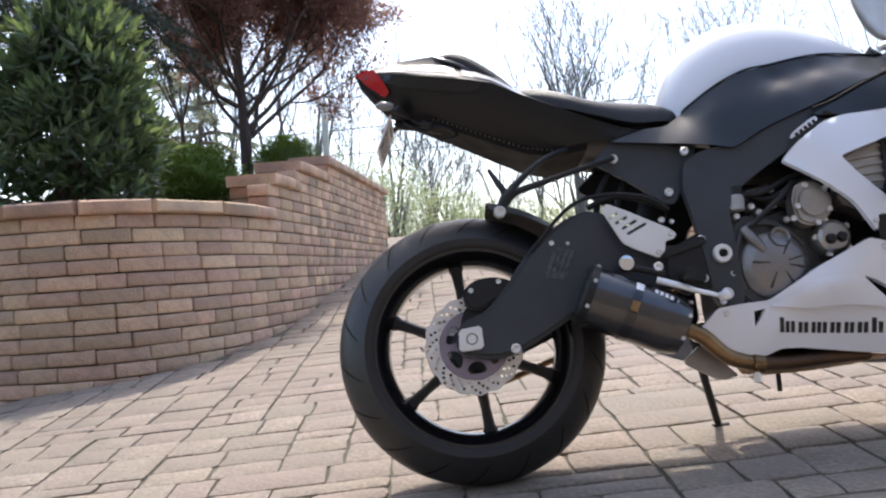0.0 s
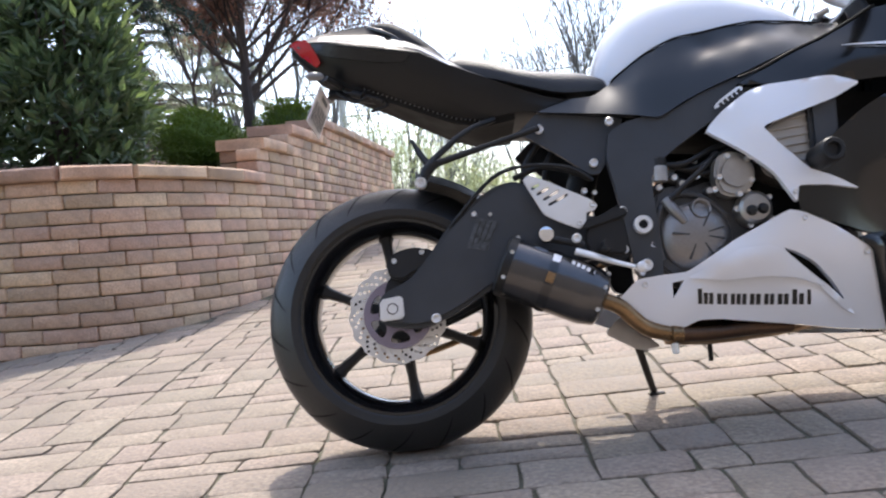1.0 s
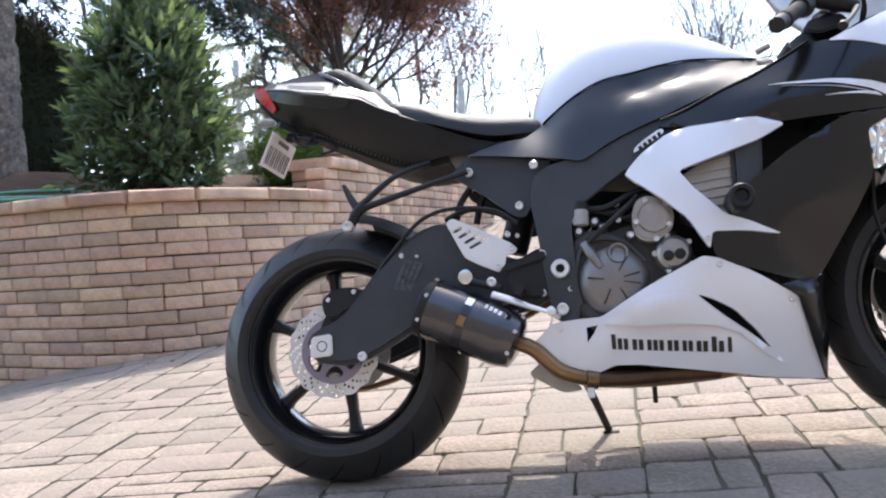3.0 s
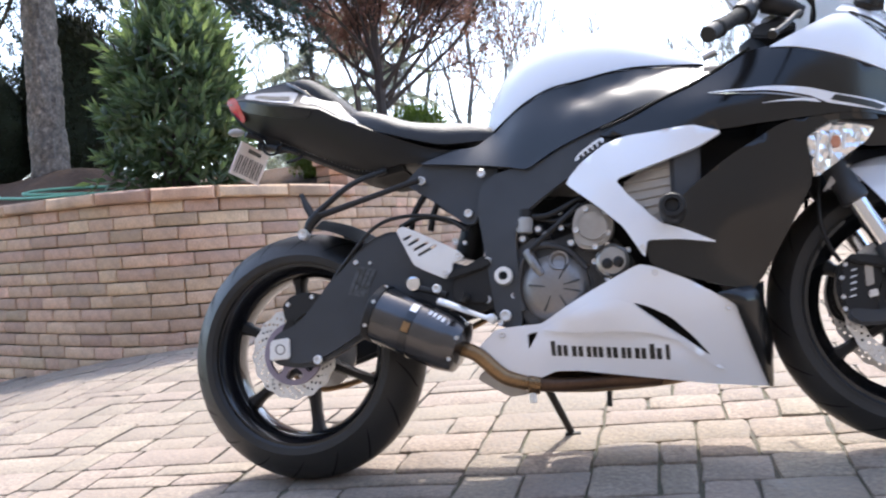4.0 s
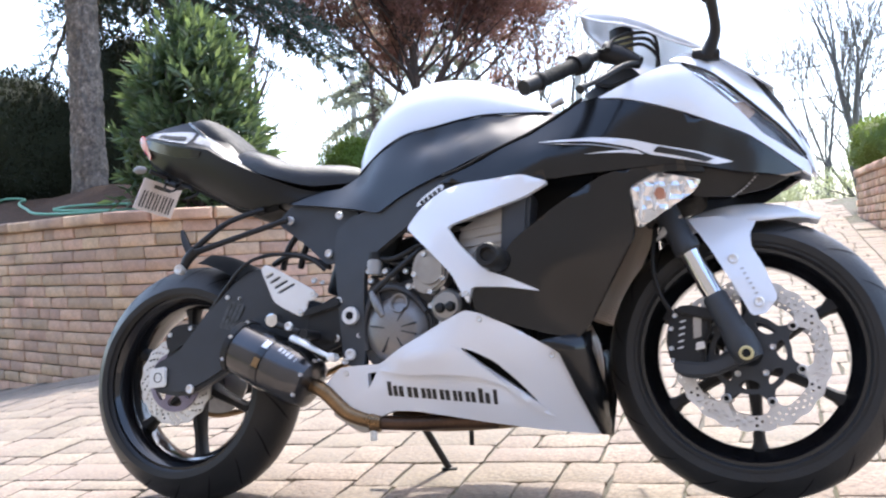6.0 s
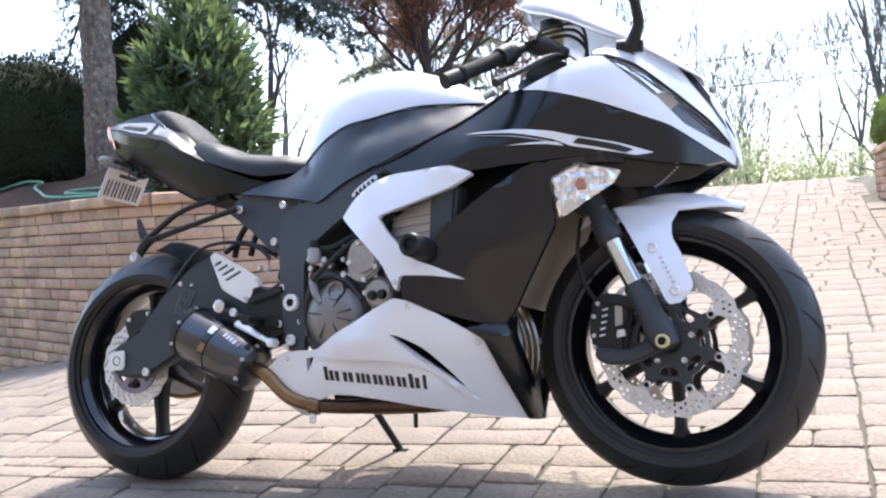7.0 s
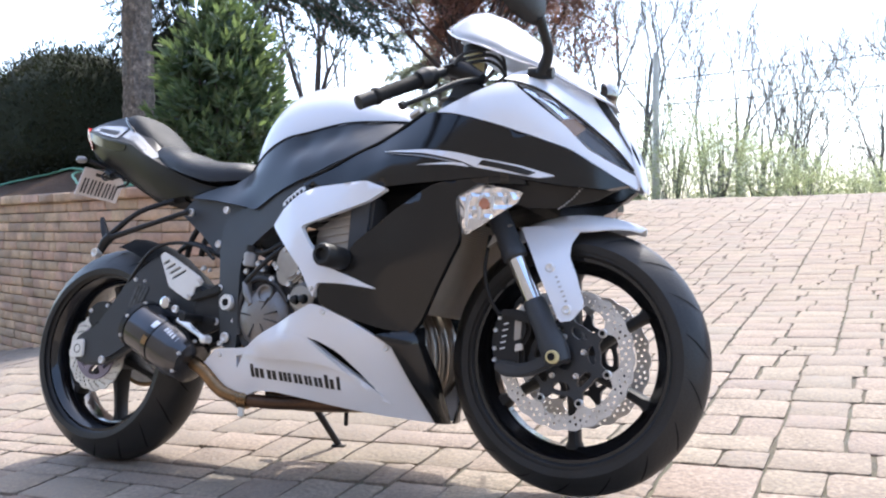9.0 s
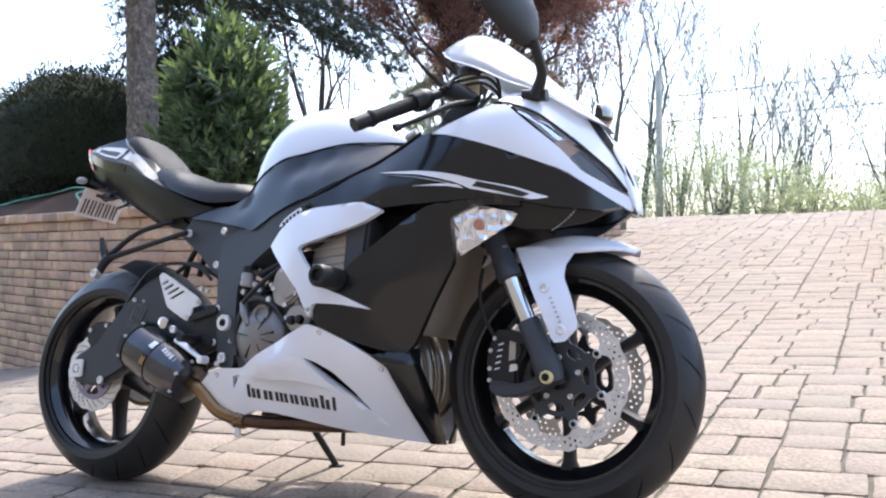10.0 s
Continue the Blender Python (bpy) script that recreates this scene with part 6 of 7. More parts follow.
# studs along the lower edge of the tail, and loose wiring beneath it
for sgn in (-1, 1):
    for k in range(26):
        x, zt, wt, zs, ws, ze, we, zb, wb = tail_at(-0.02 + 0.26 * k / 25)
        bolt((x, sgn * (wb + 0.001), zb + 0.006), 0.0013, bike, M["lens_dull"], "stud", (0, sgn, 0))
rod("wiring_loop", [(-0.075, -0.03, 0.872), (-0.060, -0.055, 0.850), (-0.030, -0.060, 0.842), (-0.012, -0.050, 0.858)], 0.0035, M["plastic"], bike)
rod("wiring_loop", [(-0.090, -0.02, 0.865), (-0.070, -0.06, 0.838), (-0.045, -0.065, 0.822), (-0.015, -0.055, 0.836), (0.005, -0.045, 0.842)], 0.003, M["plastic"], bike)
rod("plug_body", [(-0.050, -0.058, 0.846), (-0.028, -0.060, 0.836)], 0.009, M["plastic"], bike, "small black cable plug", smooth=1)
rod("indicator_arm", [(-0.075, -0.045, 0.868), (-0.105, -0.080, 0.884)], 0.0065, M["plastic"], bike, smooth=1)

# ---- fairing ----
W = field([(0.818, 0.597, 0.246), (0.712, 0.622, 0.205), (1.043, 0.676, 0.231), (1.01, 0.458, 0.215), (0.868, 0.442, 0.246), (1.197, 0.819, 0.236), (1.037, 0.333, 0.185), (1.023, 0.764, 0.222), (1.0, 0.790, 0.200), (1.075, 0.815, 0.208), (0.95, 0.735, 0.222), (1.04, 0.728, 0.244), (1.15, 0.728, 0.249), (1.12, 0.770, 0.236), (1.389, 0.708, 0.150), (1.261, 0.671, 0.205), (1.341, 0.655, 0.180), (1.218, 0.562, 0.200), (1.315, 0.896, 0.190),
           (1.372, 0.925, 0.135), (1.48, 0.73, 0.105), (1.545, 0.69, 0.035), (1.525, 0.81, 0.02), (1.475, 0.895, 0.02), (1.40, 0.96, 0.02), (1.42, 0.80, 0.140), (1.07, 0.36, 0.165), (1.15, 0.45, 0.185), (0.767, 0.682, 0.222), (1.30, 0.80, 0.215), (0.90, 0.72, 0.215), (0.985, 0.545, 0.226), (1.06, 0.61, 0.226), (1.06, 0.52, 0.229), (1.13, 0.60, 0.230), (0.95, 0.485, 0.236)], soft=1e-3)
panel("side_fairing", [(0.872, 0.418), (0.868, 0.452), (0.890, 0.486), (0.922, 0.512), (0.960, 0.562), (1.047, 0.622), (1.164, 0.678), (1.29, 0.690), (1.345, 0.690), (1.352, 0.672), (1.268, 0.676), (1.205, 0.648), (1.207, 0.555), (1.166, 0.487), (1.096, 0.38), (1.071, 0.353), (1.011, 0.364), (0.934, 0.389)], W, M["satin_black"], bike, "satin black side fairing", 0.02, 0.006, 0.0, 0.10, 1, lip=0.01)
panel("upper_fairing", [(0.79, 0.706), (0.852, 0.732), (0.921, 0.763), (1.0, 0.792), (1.06, 0.818), (1.115, 0.846), (1.155, 0.846), (1.20, 0.830), (1.306, 0.796), (1.437, 0.750), (1.523, 0.692), (1.540, 0.682), (1.500, 0.668), (1.42, 0.672), (1.36, 0.682), (1.29, 0.690), (1.164, 0.680), (1.053, 0.680), (0.95, 0.690)], W, M["satin_black"], bike, "satin black upper fairing", 0.02, 0.006, 0.003, 0.10, 1, lip=0.015)
panel("inner_fairing", [(0.95, 0.68), (1.17, 0.672), (1.05, 0.615), (0.98, 0.56), (0.90, 0.53), (0.86, 0.60)], lambda x, z: 0.16, M["dark"], bike, "", 0.03, 0.004, 0.0, 0.1, 1)
panel("white_bracket_panel", [(0.713, 0.612), (0.722, 0.625), (0.747, 0.648), (0.805, 0.684), (0.854, 0.696), (0.985, 0.698), (1.044, 0.674), (0.992, 0.650), (0.908, 0.626), (0.820, 0.600), (0.846, 0.560), (0.900, 0.500), (0.95, 0.480), (1.012, 0.450), (0.94, 0.462), (0.872, 0.466), (0.863, 0.430), (0.827, 0.498), (0.782, 0.546)], W, M["white"], bike, "pearl white C-shaped side panel", 0.016, 0.005, 0.010, 0.10, 1, lip=0.01)
bolt((0.861, -0.262, 0.452), 0.0055, bike, M["steel"])
# belly pan with its slot, notch and maker's mark drawn as plain bars
BELLY_W = field([(0.858, 0.419, 0.240), (1.037, 0.333, 0.180), (1.089, 0.158, 0.062), (0.469, 0.264, 0.175), (0.539, 0.301, 0.184), (0.648, 0.266, 0.192), (0.888, 0.232, 0.165), (0.62, 0.215, 0.165), (0.80, 0.200, 0.145), (0.95, 0.175, 0.110), (0.93, 0.385, 0.222), (0.74, 0.372, 0.218), (1.06, 0.25, 0.125), (0.64, 0.316, 0.200), (0.70, 0.322, 0.219), (0.76, 0.336, 0.226), (0.80, 0.340, 0.228), (0.76, 0.300, 0.200), (0.70, 0.295, 0.196), (0.82, 0.305, 0.203), (0.84, 0.375, 0.232), (0.93, 0.325, 0.203), (0.99, 0.27, 0.160), (0.90, 0.265, 0.172), (0.86, 0.345, 0.219)], soft=3e-5)
SLOT = chaikin([(0.826, 0.345), (0.858, 0.334), (0.900, 0.310), (0.942, 0.266), (0.975, 0.222), (0.930, 0.260), (0.885, 0.295)], 0.15, 1)
NOTCH = [(0.598, 0.300), (0.622, 0.303), (0.613, 0.288), (0.597, 0.268)]
belly = panel("belly_pan", [(0.464, 0.258), (0.490, 0.285), (0.527, 0.316), (0.575, 0.319), (0.632, 0.319), (0.737, 0.374), (0.848, 0.420), (0.880, 0.412), (0.942, 0.382), (1.034, 0.324), (1.058, 0.25), (1.088, 0.154), (1.05, 0.157), (0.968, 0.167), (0.819, 0.193), (0.700, 0.214), (0.650, 0.217), (0.608, 0.203), (0.549, 0.222), (0.50, 0.240)], BELLY_W, M["white"], bike, "pearl white belly pan", 0.016, 0.005, 0.002, 0.08, 1, holes=[SLOT, NOTCH], lip=0.012)
panel("belly_facet", [(0.628, 0.306), (0.690, 0.330), (0.742, 0.352), (0.800, 0.352), (0.826, 0.341), (0.880, 0.294), (0.925, 0.255), (0.860, 0.280), (0.790, 0.290), (0.700, 0.292)], lambda x, z: BELLY_W(x, z) + 0.010 * max(0.0, min(1.0, (0.352 - z) / 0.06)), M["white"], belly, "", 0.012, 0.003, 0.0022, 0.06, 1)
panel("slot_fin", [(0.885, 0.290), (0.905, 0.278), (0.985, 0.212), (1.005, 0.190), (0.97, 0.207), (0.92, 0.248)], BELLY_W, M["white"], bike, "", 0.014, 0.003, 0.006, 0.1, 1)
panel("belly_inner", [(0.56, 0.305), (0.72, 0.36), (0.86, 0.40), (1.0, 0.32), (1.04, 0.19), (0.82, 0.215), (0.62, 0.225)], lambda x, z: max(0.06, BELLY_W(x, z) - 0.05), M["dark"], bike, "", 0.03, 0.004, 0.0, 0.1, 1)
for k, (wd, tall) in enumerate(((0.034, 1), (0.024, 0), (0.034, 0), (0.024, 0), (0.022, 0), (0.024, 0), (0.026, 1), (0.010, 1))):
    u0 = (0.0, 0.039, 0.067, 0.105, 0.133, 0.159, 0.187, 0.217)[k]
    x0, x1 = 0.646 + u0 * 1.085, 0.646 + (u0 + wd) * 1.085
    strokes = 1 if wd < 0.015 else 3 if wd > 0.03 else 2
    hgt = 0.031 if tall else 0.022
    for j in range(strokes):
        a = x0 + (x1 - x0) * j / strokes
        b = a + (x1 - x0) / strokes * 0.74
        za, zb_ = 0.250 - (a - 0.646) * 0.112, 0.250 - (b - 0.646) * 0.112
        top = hgt if j == 0 else hgt * 0.74 if tall and strokes > 1 else hgt
        panel("maker_bar", [(a, za), (b, zb_), (b + 0.001, zb_ + top), (a + 0.001, za + top)], BELLY_W, M["decal"], belly, "", 0.01, 0.0004, 0.0028, times=0, both=False)
for q in ((0.542, 0.303), (0.880, 0.400), (1.018, 0.320)):
    bolt((q[0], -BELLY_W(*q) - 0.004, q[1]), 0.0065, belly, M["steel"])
low_rows = [[(1.000, 0.205, 0.350), (1.040, 0.185, 0.358), (1.075, 0.165, 0.362), (1.095, 0.140, 0.370)], [(1.034, 0.186, 0.322), (1.060, 0.172, 0.325), (1.082, 0.155, 0.328), (1.092, 0.130, 0.330)],
            [(1.056, 0.136, 0.248), (1.080, 0.122, 0.250), (1.096, 0.104, 0.250), (1.104, 0.075, 0.250)], [(1.088, 0.066, 0.153), (1.094, 0.045, 0.151), (1.097, 0.025, 0.150), (1.100, 0.006, 0.150)]]
for sgn in (-1, 1):
    low = loft("lower_front_fairing", [[(x, sgn * y, z) for x, y, z in row] for row in low_rows], M["satin_black"], bike, "satin black lower fairing edge", ring=False, angle=60)
    low.modifiers.new("thickness", "SOLIDIFY").thickness = 0.005
for sgn in (-1, 1):
    rod("fairing_seam", [(x, sgn * (W(x, z) + 0.004), z) for x, z in [(0.80, 0.722), (0.852, 0.738), (0.921, 0.768), (1.0, 0.797), (1.06, 0.823), (1.12, 0.852)]], 0.0035, M["dark"], bike, "dark gap above the fairing edge")
# stripes on the upper fairing
panel("stripe", [(1.018, 0.7645), (1.134, 0.7535), (1.219, 0.7395), (1.2654, 0.727), (1.344, 0.7115), (1.408, 0.692), (1.374, 0.686), (1.305, 0.698), (1.2527, 0.708), (1.219, 0.7235), (1.134, 0.745)], W, M["white"], bike, "thin white swoosh stripe", 0.014, 0.0008, 0.0065, 0.06, 1)
panel("stripe_inset", [(1.2686, 0.7235), (1.344, 0.7075), (1.3711, 0.6975), (1.3556, 0.6905), (1.3047, 0.7035), (1.258, 0.7132)], W, M["decal"], bike, "", 0.014, 0.0006, 0.0078, 0.06, 1)
panel("stripe", [(1.036, 0.7570), (1.134, 0.7395), (1.215, 0.7205), (1.213, 0.7178), (1.134, 0.7368)], W, M["tail_grey"], bike, "thin white swoosh stripe", 0.014, 0.0008, 0.0065, 0.0, 0)
panel("stripe", [(1.120, 0.7185), (1.2057, 0.7195), (1.2278, 0.7172), (1.2406, 0.7086), (1.2059, 0.7140)], W, M["white"], bike, "thin white swoosh stripe", 0.014, 0.0008, 0.0065, 0.06, 1)
# nose
panel("nose_side", [(1.154, 0.842), (1.215, 0.866), (1.290, 0.900), (1.322, 0.900), (1.375, 0.850), (1.424, 0.806), (1.469, 0.752), (1.538, 0.712), (1.560, 0.700), (1.555, 0.672), (1.523, 0.692), (1.437, 0.752), (1.306, 0.798), (1.20, 0.832)], W, M["white"], bike, "pearl white nose panel", 0.016, 0.005, 0.006, 0.08, 1, lip=0.01)
HEAD = [(1.325, 0.904), (1.384, 0.880), (1.450, 0.825), (1.513, 0.765), (1.548, 0.716), (1.538, 0.716), (1.469, 0.755), (1.424, 0.810), (1.375, 0.856)]
panel("headlight_bowl", HEAD, W, M["pad"], bike, "silvery headlight reflector", 0.02, 0.004, -0.014, 0.08, 1)
panel("headlight_mask", [(1.424, 0.812), (1.452, 0.820), (1.510, 0.762), (1.545, 0.716), (1.536, 0.718), (1.469, 0.757)], W, M["gloss_black"], bike, "glossy black headlight mask", 0.02, 0.004, -0.010, 0.08, 1)
panel("marker_lens", [(1.412, 0.818), (1.438, 0.828), (1.458, 0.806), (1.440, 0.782)], W, M["amber_dull"], bike, "brown marker lens in the headlight", 0.014, 0.003, -0.007, 0.08, 1)
panel("reflector_rim", [(1.345, 0.890), (1.400, 0.862), (1.430, 0.828), (1.420, 0.822), (1.385, 0.856), (1.343, 0.884)], W, M["chrome"], bike, "", 0.014, 0.003, -0.006, 0.05, 1)
for sgn in (-1, 1):
    rod("lens_seal", [(x, sgn * (W(x, z) + 0.006), z) for x, z in HEAD[:5]], 0.003, M["decal"], bike, "black headlight seal", 8, 4)
panel("headlight_lens", HEAD, W, M["glass"], bike, "clear headlight lens", 0.016, 0.002, 0.002, 0.08, 1)
panel("nose_cowl", [(1.300, 0.912), (1.330, 0.906), (1.386, 0.884), (1.452, 0.829), (1.515, 0.769), (1.551, 0.716), (1.562, 0.705), (1.560, 0.745), (1.532, 0.808), (1.482, 0.886), (1.412, 0.948), (1.37, 0.955), (1.32, 0.935)], W, M["white"], bike, "pearl white nose cowl", 0.014, 0.004, 0.005, 0.08, 1)
panel("air_intake", [(1.440, 0.925), (1.485, 0.880), (1.525, 0.815), (1.552, 0.755), (1.560, 0.730), (1.553, 0.735), (1.518, 0.802), (1.478, 0.862)], W, M["dark"], bike, "", 0.014, 0.002, 0.0075, 0.1, 1)
body("ram_air_intake", [(1.39, 0.930, 0.86, 0.060), (1.45, 0.898, 0.84, 0.058), (1.492, 0.866, 0.81, 0.050), (1.500, 0.850, 0.81, 0.045)], M["dark"], bike, "dark ram-air intake under the screen", 2.6, 16)
body("nose_centre", [(1.478, 0.862, 0.81, 0.046), (1.500, 0.850, 0.79, 0.044), (1.525, 0.830, 0.76, 0.040), (1.555, 0.750, 0.70, 0.034), (1.566, 0.705, 0.672, 0.028)], M["white"], bike, "pearl white nose ridge", 2.4, 16)
panel("nose_underside", [(1.28, 0.690), (1.36, 0.684), (1.42, 0.674), (1.49, 0.670), (1.530, 0.682), (1.47, 0.648), (1.40, 0.632), (1.33, 0.632), (1.27, 0.66)], lambda x, z: max(0.02, W(x, z) * 0.9 - (0.70 - z) * 0.5), M["plastic"], bike, "black chin panel", 0.016, 0.004, 0.0, 0.1, 1)
# indicators set in the fairing
BL = [(1.206, 0.645), (1.258, 0.676), (1.342, 0.658), (1.326, 0.634), (1.213, 0.563)]
bowl = panel("indicator_bowl", BL, W, M["chrome"], bike, "faceted silvery indicator reflector", 0.009, 0.003, -0.010, 0.06, 1)
rb = random.Random(4)
for q in bowl.data.vertices:
    q.co.y += rb.uniform(-0.0032, 0.0032)
for q in bowl.data.polygons:
    q.use_smooth = False
panel("indicator_bulb", chaikin([(1.248, 0.628), (1.258, 0.648), (1.274, 0.640), (1.266, 0.618)], 0.25, 1), W, M["amber"], bike, "orange bulb", 0.01, 0.012, -0.004, 0.2, 1)
for k in range(4):
    panel("reflector_ridge", [(1.218 + 0.028 * k, 0.585 + 0.017 * k), (1.222 + 0.028 * k, 0.582 + 0.017 * k), (1.232 + 0.026 * k, 0.652 - 0.001 * k), (1.226 + 0.026 * k, 0.652 - 0.001 * k)], W, M["pad"], bike, "", 0.012, 0.003, -0.006, times=0)
panel("indicator_lens", BL, W, M["glass"], bike, "clear indicator lens", 0.014, 0.002, 0.003, 0.06, 1)
for sgn in (-1, 1):
    for k in range(10):
        u = k / 9
        c = Vector((1.398 + 0.052 * u, 0, 0.630 + 0.042 * u - 0.012 * u * (1 - u)))
        c.y = sgn * (max(0.02, W(c.x, c.z) * 0.9 - (0.70 - c.z) * 0.5) + 0.0045)
        bm = bmesh.new()
        bmesh.ops.create_icosphere(bm, subdivisions=1, radius=0.0022)
        bmesh.ops.translate(bm, verts=bm.verts, vec=c)
        part("rivet", bm, M["pad"], bike)
# windscreen; its milky colour stands for sky reflected in clear plastic
scr = []
for x, z, wd, drop in ((1.500, 0.878, 0.030, 0.004), (1.470, 0.905, 0.070, 0.018), (1.42, 0.955, 0.105, 0.040), (1.37, 1.005, 0.135, 0.062), (1.31, 1.066, 0.160, 0.100), (1.25, 1.118, 0.174, 0.120), (1.20, 1.148, 0.172, 0.126), (1.165, 1.157, 0.150, 0.115), (1.13, 1.152, 0.115, 0.082), (1.10, 1.140, 0.075, 0.040), (1.085, 1.130, 0.035, 0.018)):
    scr.append([(x, wd * k / 8, z - drop * (abs(k) / 8) ** 2) for k in range(-8, 9)])
screen = loft("windscreen", scr, M["screen"], bike, "clear windscreen with the sky's reflection as a milky colour", ring=False)
sm = screen.modifiers.new("thickness", "SOLIDIFY")
sm.thickness = 0.003
for sgn in (-1, 1):
    rod("screen_edge", [(r[0][0], sgn * abs(r[0][1]), r[0][2]) for r in scr], 0.002, M["white"], bike)
body("dash_cowl", [(1.20, 0.90, 0.84, 0.10), (1.28, 0.945, 0.86, 0.13), (1.36, 0.955, 0.86, 0.12)], M["dark"], bike, "", 2.5, 12)
# mirrors
for sgn in (-1, 1):
    stem = rod("mirror_stem", [(1.375, sgn * 0.150, 0.925), (1.395, sgn * 0.165, 0.965), (1.397, sgn * 0.190, 0.995 - (0.03 if sgn > 0 else 0)), (1.393, sgn * 0.212, 1.025 - (0.055 if sgn > 0 else 0))], [0.016, 0.012, 0.011, 0.013], M["plastic"], bike, "black mirror stem")
    rod("mirror_foot", [(1.345, sgn * 0.150, 0.930), (1.40, sgn * 0.145, 0.925)], 0.014, M["plastic"], bike, smooth=1)
    secs = []
    for k in range(9):
        t = k / 8
        cy = 0.200 + (0.20 if sgn < 0 else 0.16) * t
        hh, dp = 0.078 * math.sin(math.pi * (0.12 + 0.80 * t)) ** 0.5, 0.030 * math.sin(math.pi * (0.10 + 0.82 * t)) ** 0.6
        cz, cx = (1.062 + 0.072 * t, 1.388 - 0.060 * t) if sgn < 0 else (0.985 + 0.045 * t, 1.405 - 0.020 * t)
        hh *= 1.0 if sgn < 0 else 0.50
        secs.append([(cx + dp * math.cos(a) * (1.0 if math.cos(a) > 0 else 0.35), sgn * cy, cz + hh * math.sin(a)) for a in [2 * math.pi * j / 16 for j in range(16)]])
    mir = loft("mirror", secs, M["plastic"] if sgn < 0 else M["gloss_black"], bike, "black mirror housing", angle=60)
    loft("mirror_glass", [[(p[0] - 0.002 if p[0] < sum(q[0] for q in s) / 16 else sum(q[0] for q in s) / 16 - 0.011, p[1], 0.92 * p[2] + 0.08 * sum(q[2] for q in s) / 16) for p in s] for s in secs[1:-1]], M["mirror"], mir, "", angle=60)

# ---- front end ----
FX, FZ = 1.393, 0.318
up = Vector((-0.412, 0, 0.911))
for sgn in (-1, 1):
    base = Vector((FX, sgn * 0.105, FZ))
    revolve("fork_leg", [(0.012, -0.030), (0.026, -0.026), (0.031, -0.005), (0.031, 0.020), (0.026, 0.045), (0.0255, 0.115), (0.023, 0.122)], base, up, M["frame_black"], bike, "black fork bottom", 28)
    revolve("fork_slider", [(0.0205, 0.11), (0.0205, 0.27)], base, up, M["chrome"], bike, "bright fork tube", 28)
    revolve("fork_tube", [(0.022, 0.222), (0.028, 0.226), (0.029, 0.245), (0.0265, 0.25), (0.0265, 0.62), (0.024, 0.64)], base, up, M["frame_black"], bike, "black upper fork tube", 28)
axn = revolve("axle_end", [(0.0085, 0.004), (0.0125, 0.004), (0.0145, 0.0), (0.0145, -0.02)], (1.397, -0.138, 0.306), (0, -1, 0), M["brass"], bike, "hollow front axle end", 28)
revolve("axle_bore", [(0.002, 0.0005), (0.0086, 0.0005), (0.0086, -0.004)], (1.397, -0.1422, 0.306), (0, -1, 0), M["dark"], axn, "", 20)
rod("front_axle_tube", [(1.397, -0.13, 0.306), (1.397, 0.13, 0.306)], 0.013, M["steel"], bike, smooth=1)
for sgn in (-1, 1):
    c = plate("front_caliper", [(1.245, 0.295), (1.238, 0.345), (1.252, 0.395), (1.285, 0.415), (1.325, 0.405), (1.335, 0.36), (1.315, 0.33), (1.318, 0.285), (1.285, 0.270)], sgn * 0.100, sgn * 0.045, M["plastic"], bike, "black radial brake caliper", 0.008, 0.2, 2)
    plate("caliper_arm", [(1.250, 0.280), (1.256, 0.302), (1.32, 0.290), (1.385, 0.318), (1.395, 0.290), (1.33, 0.262), (1.275, 0.262)], sgn * 0.112, sgn * 0.085, M["frame_black"], bike, "", 0.006, 0.2, 2)
    for q in ((1.250, 0.30), (1.250, 0.325), (1.252, 0.365), (1.262, 0.392)):
        bolt((q[0], sgn * 0.100, q[1]), 0.005, c, M["steel"], "bolt", (0, sgn, 0))
    for k in range(5):
        x0, z0 = 1.262 + 0.0022 * k, 0.322 + 0.0135 * k
        plate("maker_bar", [(x0, z0), (x0 + 0.012, z0 + 0.003), (x0 + 0.0125, z0 + 0.0062), (x0 + 0.0005, z0 + 0.0032)], sgn * 0.1015, sgn * 0.1005, M["decal_white"], c, "", 0.0, times=0)
    plate("brake_pad", [(1.296, 0.342), (1.312, 0.346), (1.314, 0.388), (1.298, 0.386)], sgn * 0.1025, sgn * 0.099, M["silver"], c, "bare metal pad plate", 0.001, times=0)
    plate("caliper_bridge", [(1.262, 0.398), (1.275, 0.414), (1.352, 0.398), (1.362, 0.378), (1.335, 0.376)], sgn * 0.112, sgn * 0.080, M["plastic"], bike, "", 0.005, 0.2, 2)
    plate("pad_clip", [(1.298, 0.318), (1.318, 0.322), (1.316, 0.336), (1.300, 0.334)], sgn * 0.104, sgn * 0.098, M["steel"], c, "", 0.001)
    rod("brake_line", [(1.255, sgn * 0.09, 0.40), (1.235, sgn * 0.10, 0.44), (1.225, sgn * 0.105, 0.50), (1.235, sgn * 0.10, 0.58)], 0.0045, M["plastic"], bike, "black brake line")
# mudguard: an arched saddle with two side stays
fen = []
for k in range(15):
    a = radians(114 - 3.85 * k)
    r = 0.325 + 0.003 * (k / 14)
    lift = 0.002 * smooth01((k - 9) / 5)
    wd = 0.076 * (1 - 0.72 * smooth01((k - 8) / 6.5))
    fen.append([(1.402 + (r + lift - 0.048 * (abs(j) / 6) ** 2.4 * (wd / 0.076)) * math.cos(a), wd * j / 6, 0.305 + (r + lift - 0.048 * (abs(j) / 6) ** 2.4 * (wd / 0.076)) * math.sin(a)) for j in range(-6, 7)])
mg = loft("mudguard", fen, M["white"], bike, "pearl white front mudguard", ring=False, angle=60)
